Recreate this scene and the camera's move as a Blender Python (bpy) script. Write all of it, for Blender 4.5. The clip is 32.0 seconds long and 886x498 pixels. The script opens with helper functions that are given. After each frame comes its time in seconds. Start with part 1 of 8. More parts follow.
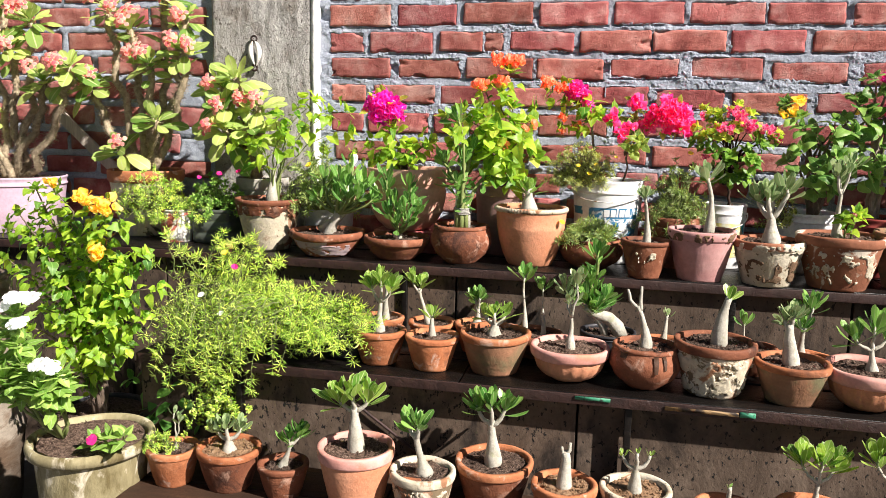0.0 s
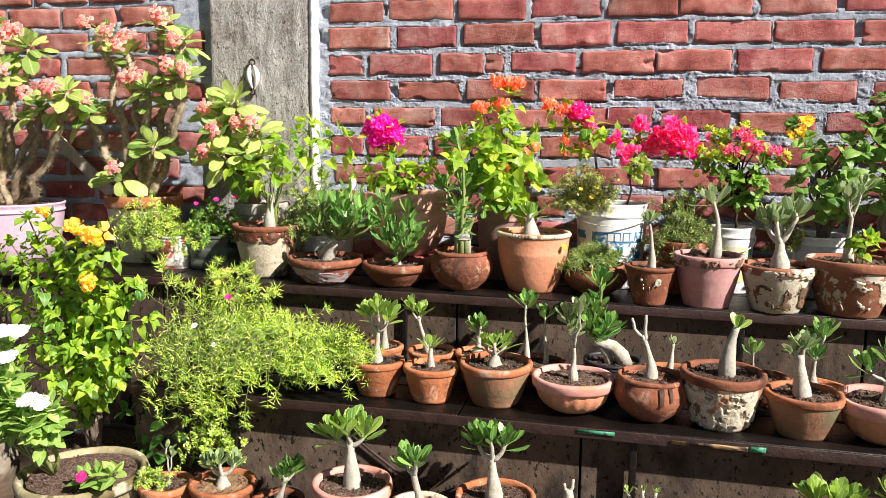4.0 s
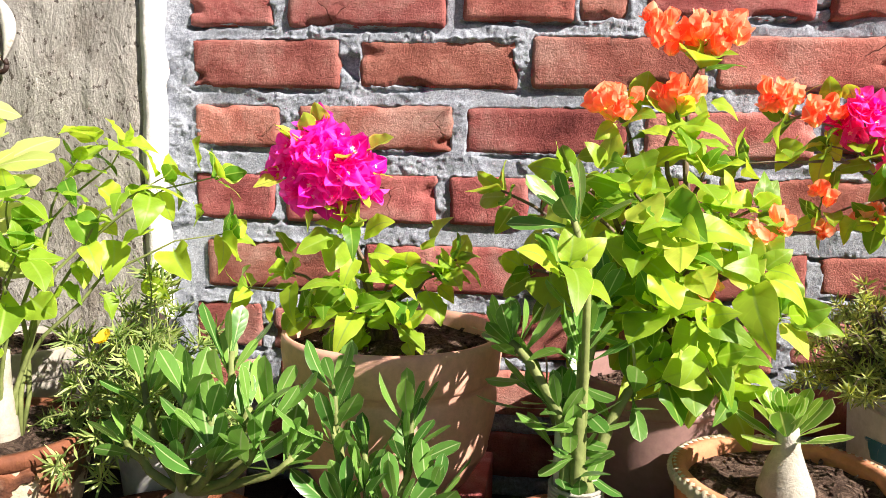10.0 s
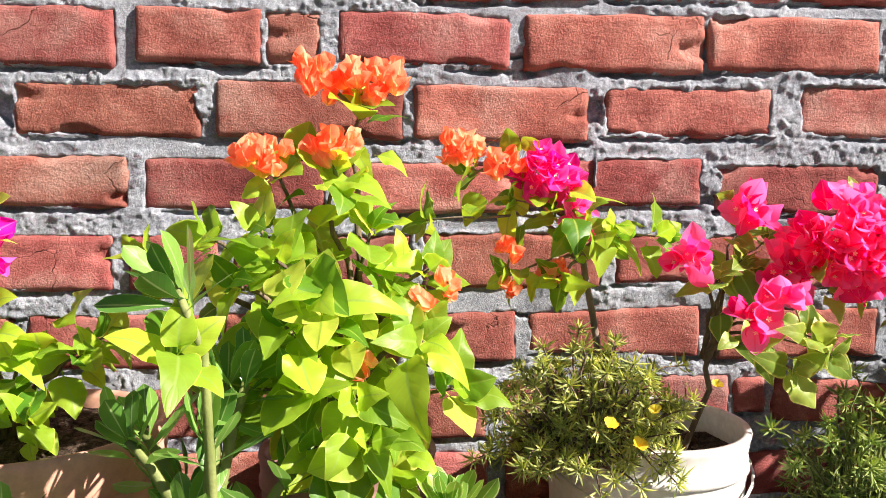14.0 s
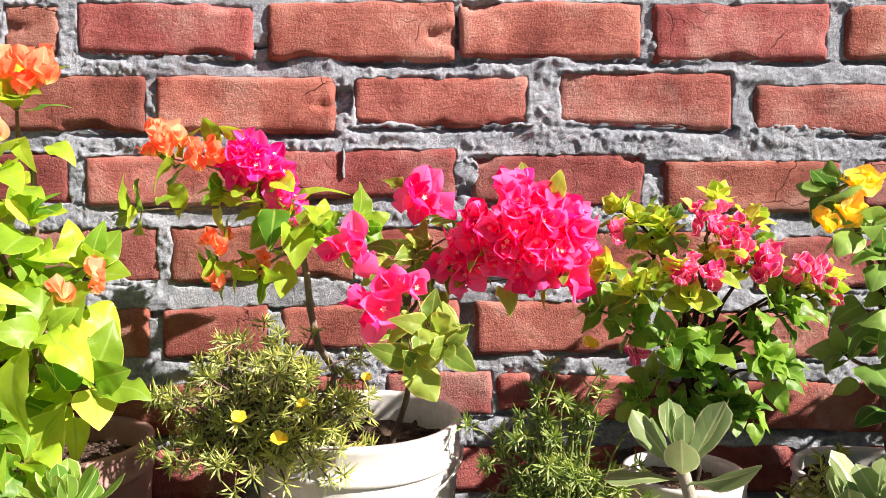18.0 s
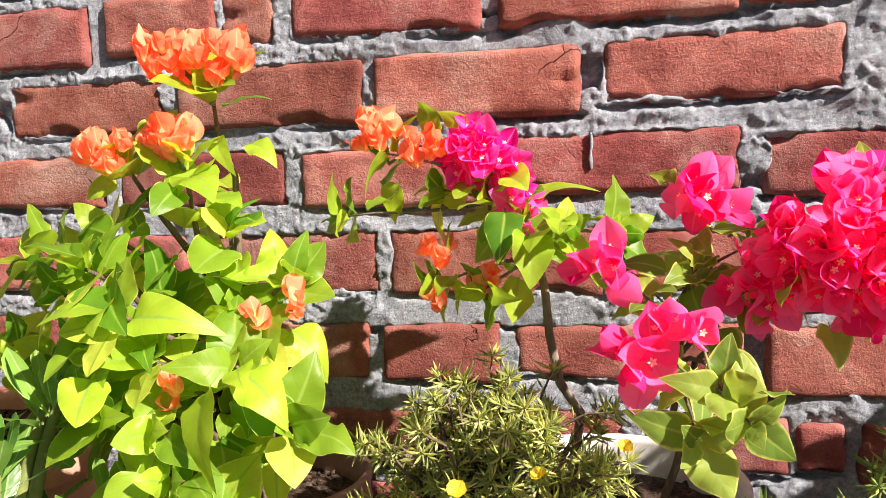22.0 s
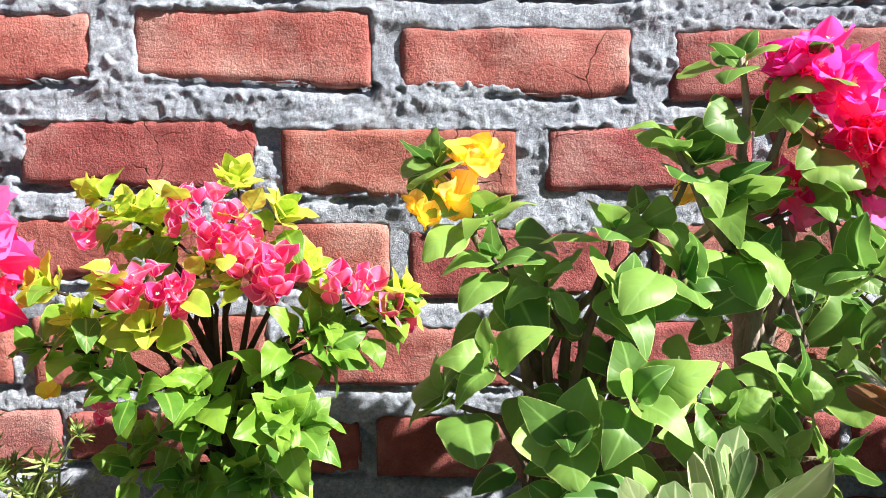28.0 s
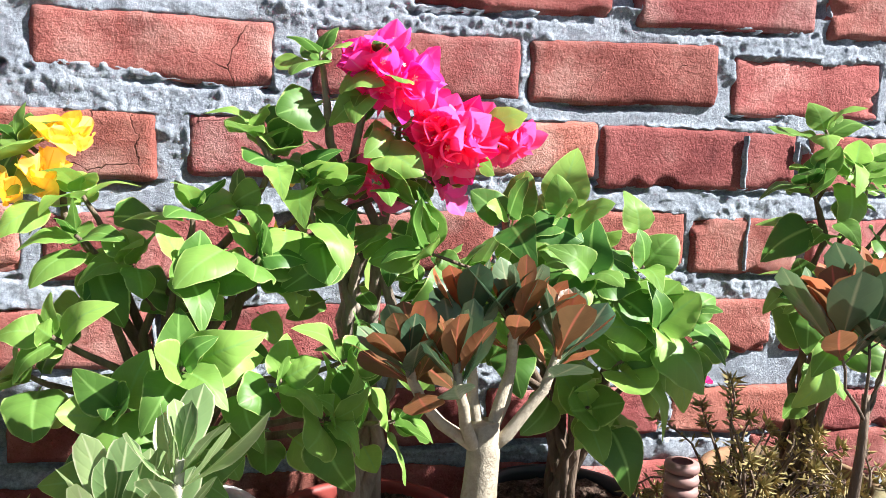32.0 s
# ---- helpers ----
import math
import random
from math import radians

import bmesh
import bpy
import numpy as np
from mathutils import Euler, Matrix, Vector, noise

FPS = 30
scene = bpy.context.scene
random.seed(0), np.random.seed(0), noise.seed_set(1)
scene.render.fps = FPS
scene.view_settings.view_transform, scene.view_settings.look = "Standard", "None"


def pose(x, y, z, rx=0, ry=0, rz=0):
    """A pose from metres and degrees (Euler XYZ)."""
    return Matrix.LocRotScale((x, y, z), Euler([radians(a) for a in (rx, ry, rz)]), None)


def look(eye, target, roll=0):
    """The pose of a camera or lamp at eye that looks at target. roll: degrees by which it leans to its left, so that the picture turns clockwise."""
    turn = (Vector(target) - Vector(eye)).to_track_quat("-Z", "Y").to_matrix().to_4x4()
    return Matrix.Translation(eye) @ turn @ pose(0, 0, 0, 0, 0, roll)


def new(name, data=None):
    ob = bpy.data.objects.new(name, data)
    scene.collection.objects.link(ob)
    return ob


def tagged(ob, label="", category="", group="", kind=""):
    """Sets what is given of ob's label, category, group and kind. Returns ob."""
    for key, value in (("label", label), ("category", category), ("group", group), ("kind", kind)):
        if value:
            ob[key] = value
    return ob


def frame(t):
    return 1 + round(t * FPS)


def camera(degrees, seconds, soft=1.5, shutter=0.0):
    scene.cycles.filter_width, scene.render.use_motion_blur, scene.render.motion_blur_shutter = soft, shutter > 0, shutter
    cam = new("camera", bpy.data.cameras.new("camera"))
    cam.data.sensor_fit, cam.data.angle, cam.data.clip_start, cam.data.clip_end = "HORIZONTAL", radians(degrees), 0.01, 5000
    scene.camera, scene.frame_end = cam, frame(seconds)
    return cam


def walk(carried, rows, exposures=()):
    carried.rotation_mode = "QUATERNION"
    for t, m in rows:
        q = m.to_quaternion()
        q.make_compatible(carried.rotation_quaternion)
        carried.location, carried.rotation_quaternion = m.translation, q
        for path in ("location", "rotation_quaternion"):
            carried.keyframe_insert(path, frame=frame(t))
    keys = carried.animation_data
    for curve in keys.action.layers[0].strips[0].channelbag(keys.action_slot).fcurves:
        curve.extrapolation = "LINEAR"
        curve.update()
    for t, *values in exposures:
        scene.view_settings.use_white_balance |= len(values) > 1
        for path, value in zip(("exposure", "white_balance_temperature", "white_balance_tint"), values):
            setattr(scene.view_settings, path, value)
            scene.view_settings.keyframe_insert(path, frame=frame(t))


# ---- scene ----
cam = camera(59.14, 32.0, soft=0.5)
# seconds, eye, a point one metre ahead, roll
PATH = [
    (0, (0.0335, 0.0665, 1.2918), (-0.1737, 1.0313, 1.1299), 1.38),
    (0.5, (0.0187, 0.0682, 1.2882), (-0.2174, 1.0269, 1.1298), 1.35),
    (1, (0.0040, 0.0669, 1.2883), (-0.2498, 1.0211, 1.1299), 1.34),
    (1.5, (-0.0024, 0.0795, 1.2876), (-0.2588, 1.0327, 1.1269), 1.19),
    (2, (0.0121, 0.0947, 1.2903), (-0.2390, 1.0485, 1.1253), 1.06),
    (2.5, (0.0349, 0.1015, 1.2957), (-0.2121, 1.0561, 1.1292), 1.03),
    (3, (0.0539, 0.0976, 1.3014), (-0.1871, 1.0547, 1.1407), 1.01),
    (3.5, (0.0761, 0.0972, 1.3094), (-0.1616, 1.0568, 1.1586), 0.99),
    (5.5, (-0.0669, 0.5757, 1.3418), (-0.2314, 1.5531, 1.2094), 0.23),
    (6, (-0.0278, 0.7888, 1.3402), (-0.2069, 1.7641, 1.2105), 0.56),
    (6.5, (-0.0636, 0.9589, 1.3444), (-0.2596, 1.9315, 1.2192), 0.99),
    (7, (-0.1735, 1.1163, 1.3453), (-0.3597, 2.0907, 1.2192), 0.78),
    (7.5, (-0.2012, 1.2482, 1.3393), (-0.3901, 2.2217, 1.2107), 0.80),
    (8, (-0.1927, 1.3805, 1.3458), (-0.3922, 2.3520, 1.2180), 1.25),
    (8.5, (-0.2421, 1.4595, 1.3540), (-0.4352, 2.4324, 1.2266), 1.56),
    (9, (-0.3653, 1.5828, 1.3565), (-0.5445, 2.5583, 1.2289), 1.33),
    (9.5, (-0.4355, 1.6853, 1.3602), (-0.5970, 2.6637, 1.2315), 0.98),
    (10, (-0.4652, 1.7505, 1.3562), (-0.6057, 2.7325, 1.2301), 1.02),
    (10.5, (-0.4773, 1.8017, 1.3597), (-0.5902, 2.7882, 1.2407), 1.00),
    (11, (-0.4833, 1.8470, 1.3655), (-0.5676, 2.8371, 1.2530), 0.91),
    (11.5, (-0.4762, 1.8840, 1.3635), (-0.5358, 2.8767, 1.2585), 0.76),
    (12, (-0.4589, 1.9006, 1.3647), (-0.4964, 2.8954, 1.2709), 0.59),
    (12.5, (-0.4347, 1.9064, 1.3690), (-0.4419, 2.9027, 1.2832), 0.56),
    (13, (-0.4129, 1.9075, 1.3729), (-0.3880, 2.9038, 1.2910), 0.41),
    (13.5, (-0.3666, 1.8928, 1.3753), (-0.3162, 2.8884, 1.2964), 0.29),
    (14, (-0.2801, 1.8629, 1.3811), (-0.2138, 2.8577, 1.3045), 0.50),
    (14.5, (-0.2131, 1.8534, 1.3790), (-0.1367, 2.8478, 1.3067), 0.68),
    (15, (-0.1424, 1.8356, 1.3812), (-0.0599, 2.8299, 1.3133), 0.73),
    (15.5, (-0.0724, 1.8076, 1.3903), (0.0184, 2.8013, 1.3252), 1.01),
    (17.5, (0.0747, 1.8001, 1.3738), (0.1295, 2.7966, 1.3100), 0.49),
    (18, (0.0945, 1.8655, 1.3685), (0.1193, 2.8625, 1.2950), 0.04),
    (18.5, (0.0929, 1.9279, 1.3677), (0.0344, 2.9230, 1.2881), -0.15),
    (19, (0.0901, 1.9548, 1.3778), (-0.0434, 2.9422, 1.2919), -0.45),
    (19.5, (0.0925, 1.9546, 1.3929), (-0.1077, 2.9305, 1.3055), -1.01),
    (20, (0.1130, 1.9518, 1.3964), (-0.1456, 2.9140, 1.3117), -1.23),
    (20.5, (0.0641, 1.9867, 1.3943), (-0.2356, 2.9372, 1.3125), -1.16),
    (21, (0.0285, 2.0416, 1.3879), (-0.2934, 2.9844, 1.3014), -1.43),
    (21.5, (0.0474, 2.0600, 1.3857), (-0.2616, 3.0067, 1.2942), -1.67),
    (22, (0.0698, 2.0584, 1.3819), (-0.2095, 3.0141, 1.2896), -1.54),
    (22.5, (0.0911, 2.0582, 1.3768), (-0.1531, 3.0238, 1.2873), -1.36),
    (23, (0.1135, 2.0596, 1.3754), (-0.0947, 3.0341, 1.2922), -1.06),
    (23.5, (0.1452, 2.0522, 1.3751), (-0.0244, 3.0346, 1.2968), -0.80),
    (24, (0.2044, 2.0469, 1.3721), (0.0804, 3.0362, 1.2943), -0.48),
    (24.5, (0.2538, 2.0464, 1.3744), (0.1699, 3.0396, 1.2948), -0.47),
    (25, (0.3030, 2.0559, 1.3716), (0.2536, 3.0512, 1.2883), -0.34),
    (25.5, (0.3542, 2.0663, 1.3724), (0.3360, 3.0622, 1.2841), -0.37),
    (27.5, (0.4899, 2.1116, 1.3655), (0.5322, 3.1054, 1.2629), -0.35),
    (28, (0.5210, 2.1048, 1.3697), (0.5864, 3.0974, 1.2676), -0.01),
    (28.5, (0.5527, 2.1009, 1.3735), (0.6441, 3.0913, 1.2699), 0.38),
    (29, (0.5798, 2.1023, 1.3741), (0.6931, 3.0900, 1.2662), 0.53),
    (29.5, (0.6014, 2.1000, 1.3733), (0.7392, 3.0843, 1.2629), 0.85),
    (30, (0.6200, 2.0938, 1.3746), (0.7857, 3.0738, 1.2649), 1.28),
    (30.5, (0.6408, 2.0841, 1.3723), (0.8366, 3.0590, 1.2656), 1.61),
    (31, (0.6660, 2.0729, 1.3715), (0.8879, 3.0425, 1.2680), 1.80),
    (31.5, (0.6894, 2.0593, 1.3678), (0.9406, 3.0220, 1.2673), 1.93),
    (32, (0.7085, 2.0382, 1.3599), (0.9858, 2.9939, 1.2614), 1.97),
]
EXPOSURES = [(0.0, 1.08, 6500, 14), (1.0, 0.86, 6500, 14), (2.0, 0.83, 6500, 15), (3.5, 0.98, 6500, 14), (6.0, 1.24, 6450, 14), (9.0, 1.23, 6750, 15), (15.0, 1.24, 6950, 15), (19.0, 1.15, 7000, 16), (21.0, 1.07, 7200, 16), (25.0, 1.17, 6650, 17), (28.0, 1.48, 6350, 10), (30.0, 1.57, 6200, 9), (32.0, 1.62, 6050, 9)]
walk(cam, [(t, look(e, g, r)) for t, e, g, r in PATH], EXPOSURES)

# ---- daylight ----
SUN_DIR = Vector((0.70, -0.34, 0.62)).normalized()
world = bpy.data.worlds.new("sky")
scene.world = world
world.use_nodes = True
_n = world.node_tree.nodes
_sky = _n.new("ShaderNodeTexSky")
_sky.sky_type = 'NISHITA'
_sky.sun_disc = False
_sky.sun_elevation = math.asin(SUN_DIR.z)
_sky.sun_rotation = math.atan2(SUN_DIR.x, SUN_DIR.y)
_n["Background"].inputs["Strength"].default_value = 0.023
world.node_tree.links.new(_sky.outputs[0], _n["Background"].inputs[0])
sun_data = bpy.data.lights.new("sun", 'SUN')
sun_data.energy = 5.0
sun_data.angle = radians(0.8)
sun_data.color = (1.0, 0.935, 0.84)
sun = new("sun", sun_data)
sun.rotation_euler = SUN_DIR.to_track_quat('Z', 'Y').to_euler()

# ---- materials ----


def nodes_of(name):
    m = bpy.data.materials.new(name)
    m.use_nodes = True
    nt = m.node_tree
    return m, nt, nt.nodes, nt.links, nt.nodes["Principled BSDF"]


def ramp(nt, stops):
    r = nt.nodes.new("ShaderNodeValToRGB")
    els = r.color_ramp.elements
    while len(els) < len(stops):
        els.new(0.5)
    for e, (p, c) in zip(els, stops):
        e.position, e.color = p, (*c, 1)
    return r


def shifted(nt, amount=37.0):
    """Object coordinates, moved by the object's own random number."""
    tc = nt.nodes.new("ShaderNodeTexCoord")
    oi = nt.nodes.new("ShaderNodeObjectInfo")
    mul = nt.nodes.new("ShaderNodeMath")
    mul.operation = 'MULTIPLY'
    mul.inputs[1].default_value = amount
    add = nt.nodes.new("ShaderNodeVectorMath")
    nt.links.new(oi.outputs["Random"], mul.inputs[0])
    nt.links.new(tc.outputs["Object"], add.inputs[0])
    nt.links.new(mul.outputs[0], add.inputs[1])
    return add.outputs[0], oi.outputs["Random"]


def noise_tex(nt, vec, scale, detail=6, rough=0.6, dist=0.0):
    t = nt.nodes.new("ShaderNodeTexNoise")
    t.inputs["Scale"].default_value = scale
    t.inputs["Detail"].default_value = detail
    t.inputs["Roughness"].default_value = rough
    t.inputs["Distortion"].default_value = dist
    nt.links.new(vec, t.inputs["Vector"])
    return t.outputs["Fac"]


def mixed(nt, fac, a, b, mode='MIX'):
    m = nt.nodes.new("ShaderNodeMix")
    m.data_type = 'RGBA'
    m.blend_type = mode
    for sock, v in ((m.inputs["Factor"], fac), (m.inputs[6], a), (m.inputs[7], b)):
        if isinstance(v, (int, float)):
            sock.default_value = v
        elif isinstance(v, tuple):
            sock.default_value = (*v, 1)
        else:
            nt.links.new(v, sock)
    return m.outputs[2]


def surface(name, stops, scale=12.0, rough=0.85, bump=0.4, bscale=90.0, patch=None, pscale=5.0, pedge=(0.55, 0.62),
            patch2=None, stretch=None, spec=0.3, metal=0.0, vary=0.25, dist=0.4, deep=1.0, speck=None, sscale=70.0, sedge=0.66):
    """A weathered surface: two scales of noise colour, patches with an edge of their own, and relief."""
    m, nt, nn, ll, bsdf = nodes_of(name)
    vec, rnd = shifted(nt)
    if stretch:
        mp = nn.new("ShaderNodeMapping")
        mp.inputs["Scale"].default_value = stretch
        ll.new(vec, mp.inputs["Vector"])
        vec = mp.outputs[0]
    big = noise_tex(nt, vec, scale, 8, 0.65, dist)
    col = ramp(nt, stops)
    ll.new(big, col.inputs[0])
    out = col.outputs[0]
    for k, p in enumerate((patch, patch2)):
        if p:
            pn = noise_tex(nt, vec, pscale * (1 + 1.3 * k), 9, 0.62, 0.6)
            pr = ramp(nt, [(pedge[0] + 0.02 * k, (0, 0, 0)), (pedge[1] + 0.02 * k, (1, 1, 1))])
            ll.new(pn, pr.inputs[0])
            out = mixed(nt, pr.outputs[0], out, p)
    if speck:
        sr = ramp(nt, [(sedge, (0, 0, 0)), (sedge + 0.03, (1, 1, 1))])
        ll.new(noise_tex(nt, vec, sscale, 4, 0.6), sr.inputs[0])
        out = mixed(nt, sr.outputs[0], out, speck)
    fine = noise_tex(nt, vec, bscale, 5, 0.7)
    fr = ramp(nt, [(0.3, (0.72, 0.72, 0.72)), (0.7, (1.15, 1.15, 1.15))])
    ll.new(fine, fr.inputs[0])
    out = mixed(nt, 0.6, out, fr.outputs[0], 'MULTIPLY')
    hsv = nn.new("ShaderNodeHueSaturation")
    val = nn.new("ShaderNodeMapRange")
    val.inputs[3].default_value, val.inputs[4].default_value = 1 - vary, 1 + vary
    ll.new(rnd, val.inputs[0])
    ll.new(val.outputs[0], hsv.inputs["Value"])
    ll.new(out, hsv.inputs["Color"])
    ll.new(hsv.outputs[0], bsdf.inputs["Base Color"])
    rr = nn.new("ShaderNodeMapRange")
    rr.inputs[3].default_value, rr.inputs[4].default_value = max(rough - 0.12, 0.05), min(rough + 0.1, 1)
    ll.new(big, rr.inputs[0])
    ll.new(rr.outputs[0], bsdf.inputs["Roughness"])
    bsdf.inputs["Specular IOR Level"].default_value = spec
    bsdf.inputs["Metallic"].default_value = metal
    b1 = nn.new("ShaderNodeBump")
    b1.inputs["Strength"].default_value = bump
    b1.inputs["Distance"].default_value = 0.004 * deep
    ll.new(fine, b1.inputs["Height"])
    b2 = nn.new("ShaderNodeBump")
    b2.inputs["Strength"].default_value = bump
    b2.inputs["Distance"].default_value = 0.012 * deep
    ll.new(big, b2.inputs["Height"])
    ll.new(b1.outputs[0], b2.inputs["Normal"])
    ll.new(b2.outputs[0], bsdf.inputs["Normal"])
    return m


def leafy(name, dark, light, edge=None, rib=None, through_light=0.4, rough=0.42, spec=0.35, edge_at=0.72, foot=None):
    """A leaf or a petal: colour from leaf to leaf, a paler midrib, a rim, gloss, and light that shines through."""
    m, nt, nn, ll, bsdf = nodes_of(name)
    tc = nn.new("ShaderNodeTexCoord")
    oi = nn.new("ShaderNodeObjectInfo")
    geo = nn.new("ShaderNodeNewGeometry")
    addr = nn.new("ShaderNodeMath")
    addr.operation = 'ADD'
    fr = nn.new("ShaderNodeMath")
    fr.operation = 'FRACT'
    ll.new(oi.outputs["Random"], addr.inputs[0])
    ll.new(geo.outputs["Random Per Island"], addr.inputs[1])
    ll.new(addr.outputs[0], fr.inputs[0])
    col = ramp(nt, [(0.0, dark), (1.0, light)])
    ll.new(fr.outputs[0], col.inputs[0])
    out = col.outputs[0]
    sep = nn.new("ShaderNodeSeparateXYZ")
    ll.new(tc.outputs["UV"], sep.inputs[0])
    ab = nn.new("ShaderNodeMath")
    ab.operation = 'ABSOLUTE'
    ll.new(sep.outputs[0], ab.inputs[0])
    if edge:
        er = ramp(nt, [(edge_at, (0, 0, 0)), (min(edge_at + 0.15, 1.0), (1, 1, 1))])
        nz = noise_tex(nt, tc.outputs["Object"], 3.0, 3)
        jit = nn.new("ShaderNodeMath")
        jit.operation = 'MULTIPLY_ADD'
        jit.inputs[1].default_value = 0.35
        ll.new(nz, jit.inputs[0])
        ll.new(ab.outputs[0], jit.inputs[2])
        sb = nn.new("ShaderNodeMath")
        sb.operation = 'SUBTRACT'
        sb.inputs[1].default_value = 0.17
        ll.new(jit.outputs[0], sb.inputs[0])
        ll.new(sb.outputs[0], er.inputs[0])
        out = mixed(nt, er.outputs[0], out, edge)
    if rib:
        rb = ramp(nt, [(0.02, (1, 1, 1)), (0.11, (0, 0, 0))])
        ll.new(ab.outputs[0], rb.inputs[0])
        out = mixed(nt, rb.outputs[0], out, rib)
    if foot:
        ft = ramp(nt, [(0.22, (0.9, 0.9, 0.9)), (0.62, (0, 0, 0))])
        fj = nn.new("ShaderNodeMath")
        fj.operation = 'MULTIPLY_ADD'
        fj.inputs[1].default_value = 0.35
        ll.new(ab.outputs[0], fj.inputs[0])
        ll.new(sep.outputs[1], fj.inputs[2])
        ll.new(fj.outputs[0], ft.inputs[0])
        out = mixed(nt, ft.outputs[0], out, foot)
    slope = nn.new("ShaderNodeMath")
    slope.operation = 'MULTIPLY_ADD'
    slope.inputs[1].default_value = -0.22
    ll.new(ab.outputs[0], slope.inputs[0])
    ll.new(sep.outputs[1], slope.inputs[2])
    saw = nn.new("ShaderNodeMath")
    saw.operation = 'PINGPONG'
    saw.inputs[1].default_value = 0.075
    ll.new(slope.outputs[0], saw.inputs[0])
    vr = ramp(nt, [(0.0, (1.12, 1.10, 1.04)), (0.014, (0.98, 0.98, 0.98)), (0.075, (1.0, 1.0, 1.0))])
    ll.new(saw.outputs[0], vr.inputs[0])
    out = mixed(nt, 0.5, out, vr.outputs[0], 'MULTIPLY')
    mot = noise_tex(nt, tc.outputs["Object"], 3.0, 2)
    mr = ramp(nt, [(0.3, (0.9, 0.9, 0.9)), (0.7, (1.08, 1.08, 1.06))])
    ll.new(mot, mr.inputs[0])
    out = mixed(nt, 0.8, out, mr.outputs[0], 'MULTIPLY')
    ll.new(out, bsdf.inputs["Base Color"])
    bsdf.inputs["Roughness"].default_value = rough
    bsdf.inputs["Specular IOR Level"].default_value = spec
    vein = ramp(nt, [(0.0, (0, 0, 0)), (0.03, (0.8, 0.8, 0.8)), (0.075, (1, 1, 1))])
    ll.new(saw.outputs[0], vein.inputs[0])
    bp = nn.new("ShaderNodeBump")
    bp.inputs["Strength"].default_value = 0.6
    bp.inputs["Distance"].default_value = 0.00015
    ll.new(vein.outputs[0], bp.inputs["Height"])
    bq = nn.new("ShaderNodeBump")
    bq.inputs["Strength"].default_value = 0.6
    bq.inputs["Distance"].default_value = 0.0014
    ll.new(noise_tex(nt, tc.outputs["Object"], 2.6, 1), bq.inputs["Height"])
    ll.new(bp.outputs[0], bq.inputs["Normal"])
    ll.new(bq.outputs[0], bsdf.inputs["Normal"])
    tr = nn.new("ShaderNodeBsdfTranslucent")
    warm = mixed(nt, 0.4, out, (1.0, 0.95, 0.25), 'MULTIPLY') if through_light > 0.3 and light[1] > light[0] else out
    gain = nn.new("ShaderNodeHueSaturation")
    gain.inputs["Value"].default_value = 1.9
    ll.new(warm, gain.inputs["Color"])
    ll.new(gain.outputs[0], tr.inputs["Color"])
    mx = nn.new("ShaderNodeMixShader")
    mx.inputs[0].default_value = through_light
    ll.new(bsdf.outputs[0], mx.inputs[1])
    ll.new(tr.outputs[0], mx.inputs[2])
    ll.new(mx.outputs[0], nn["Material Output"].inputs["Surface"])
    return m


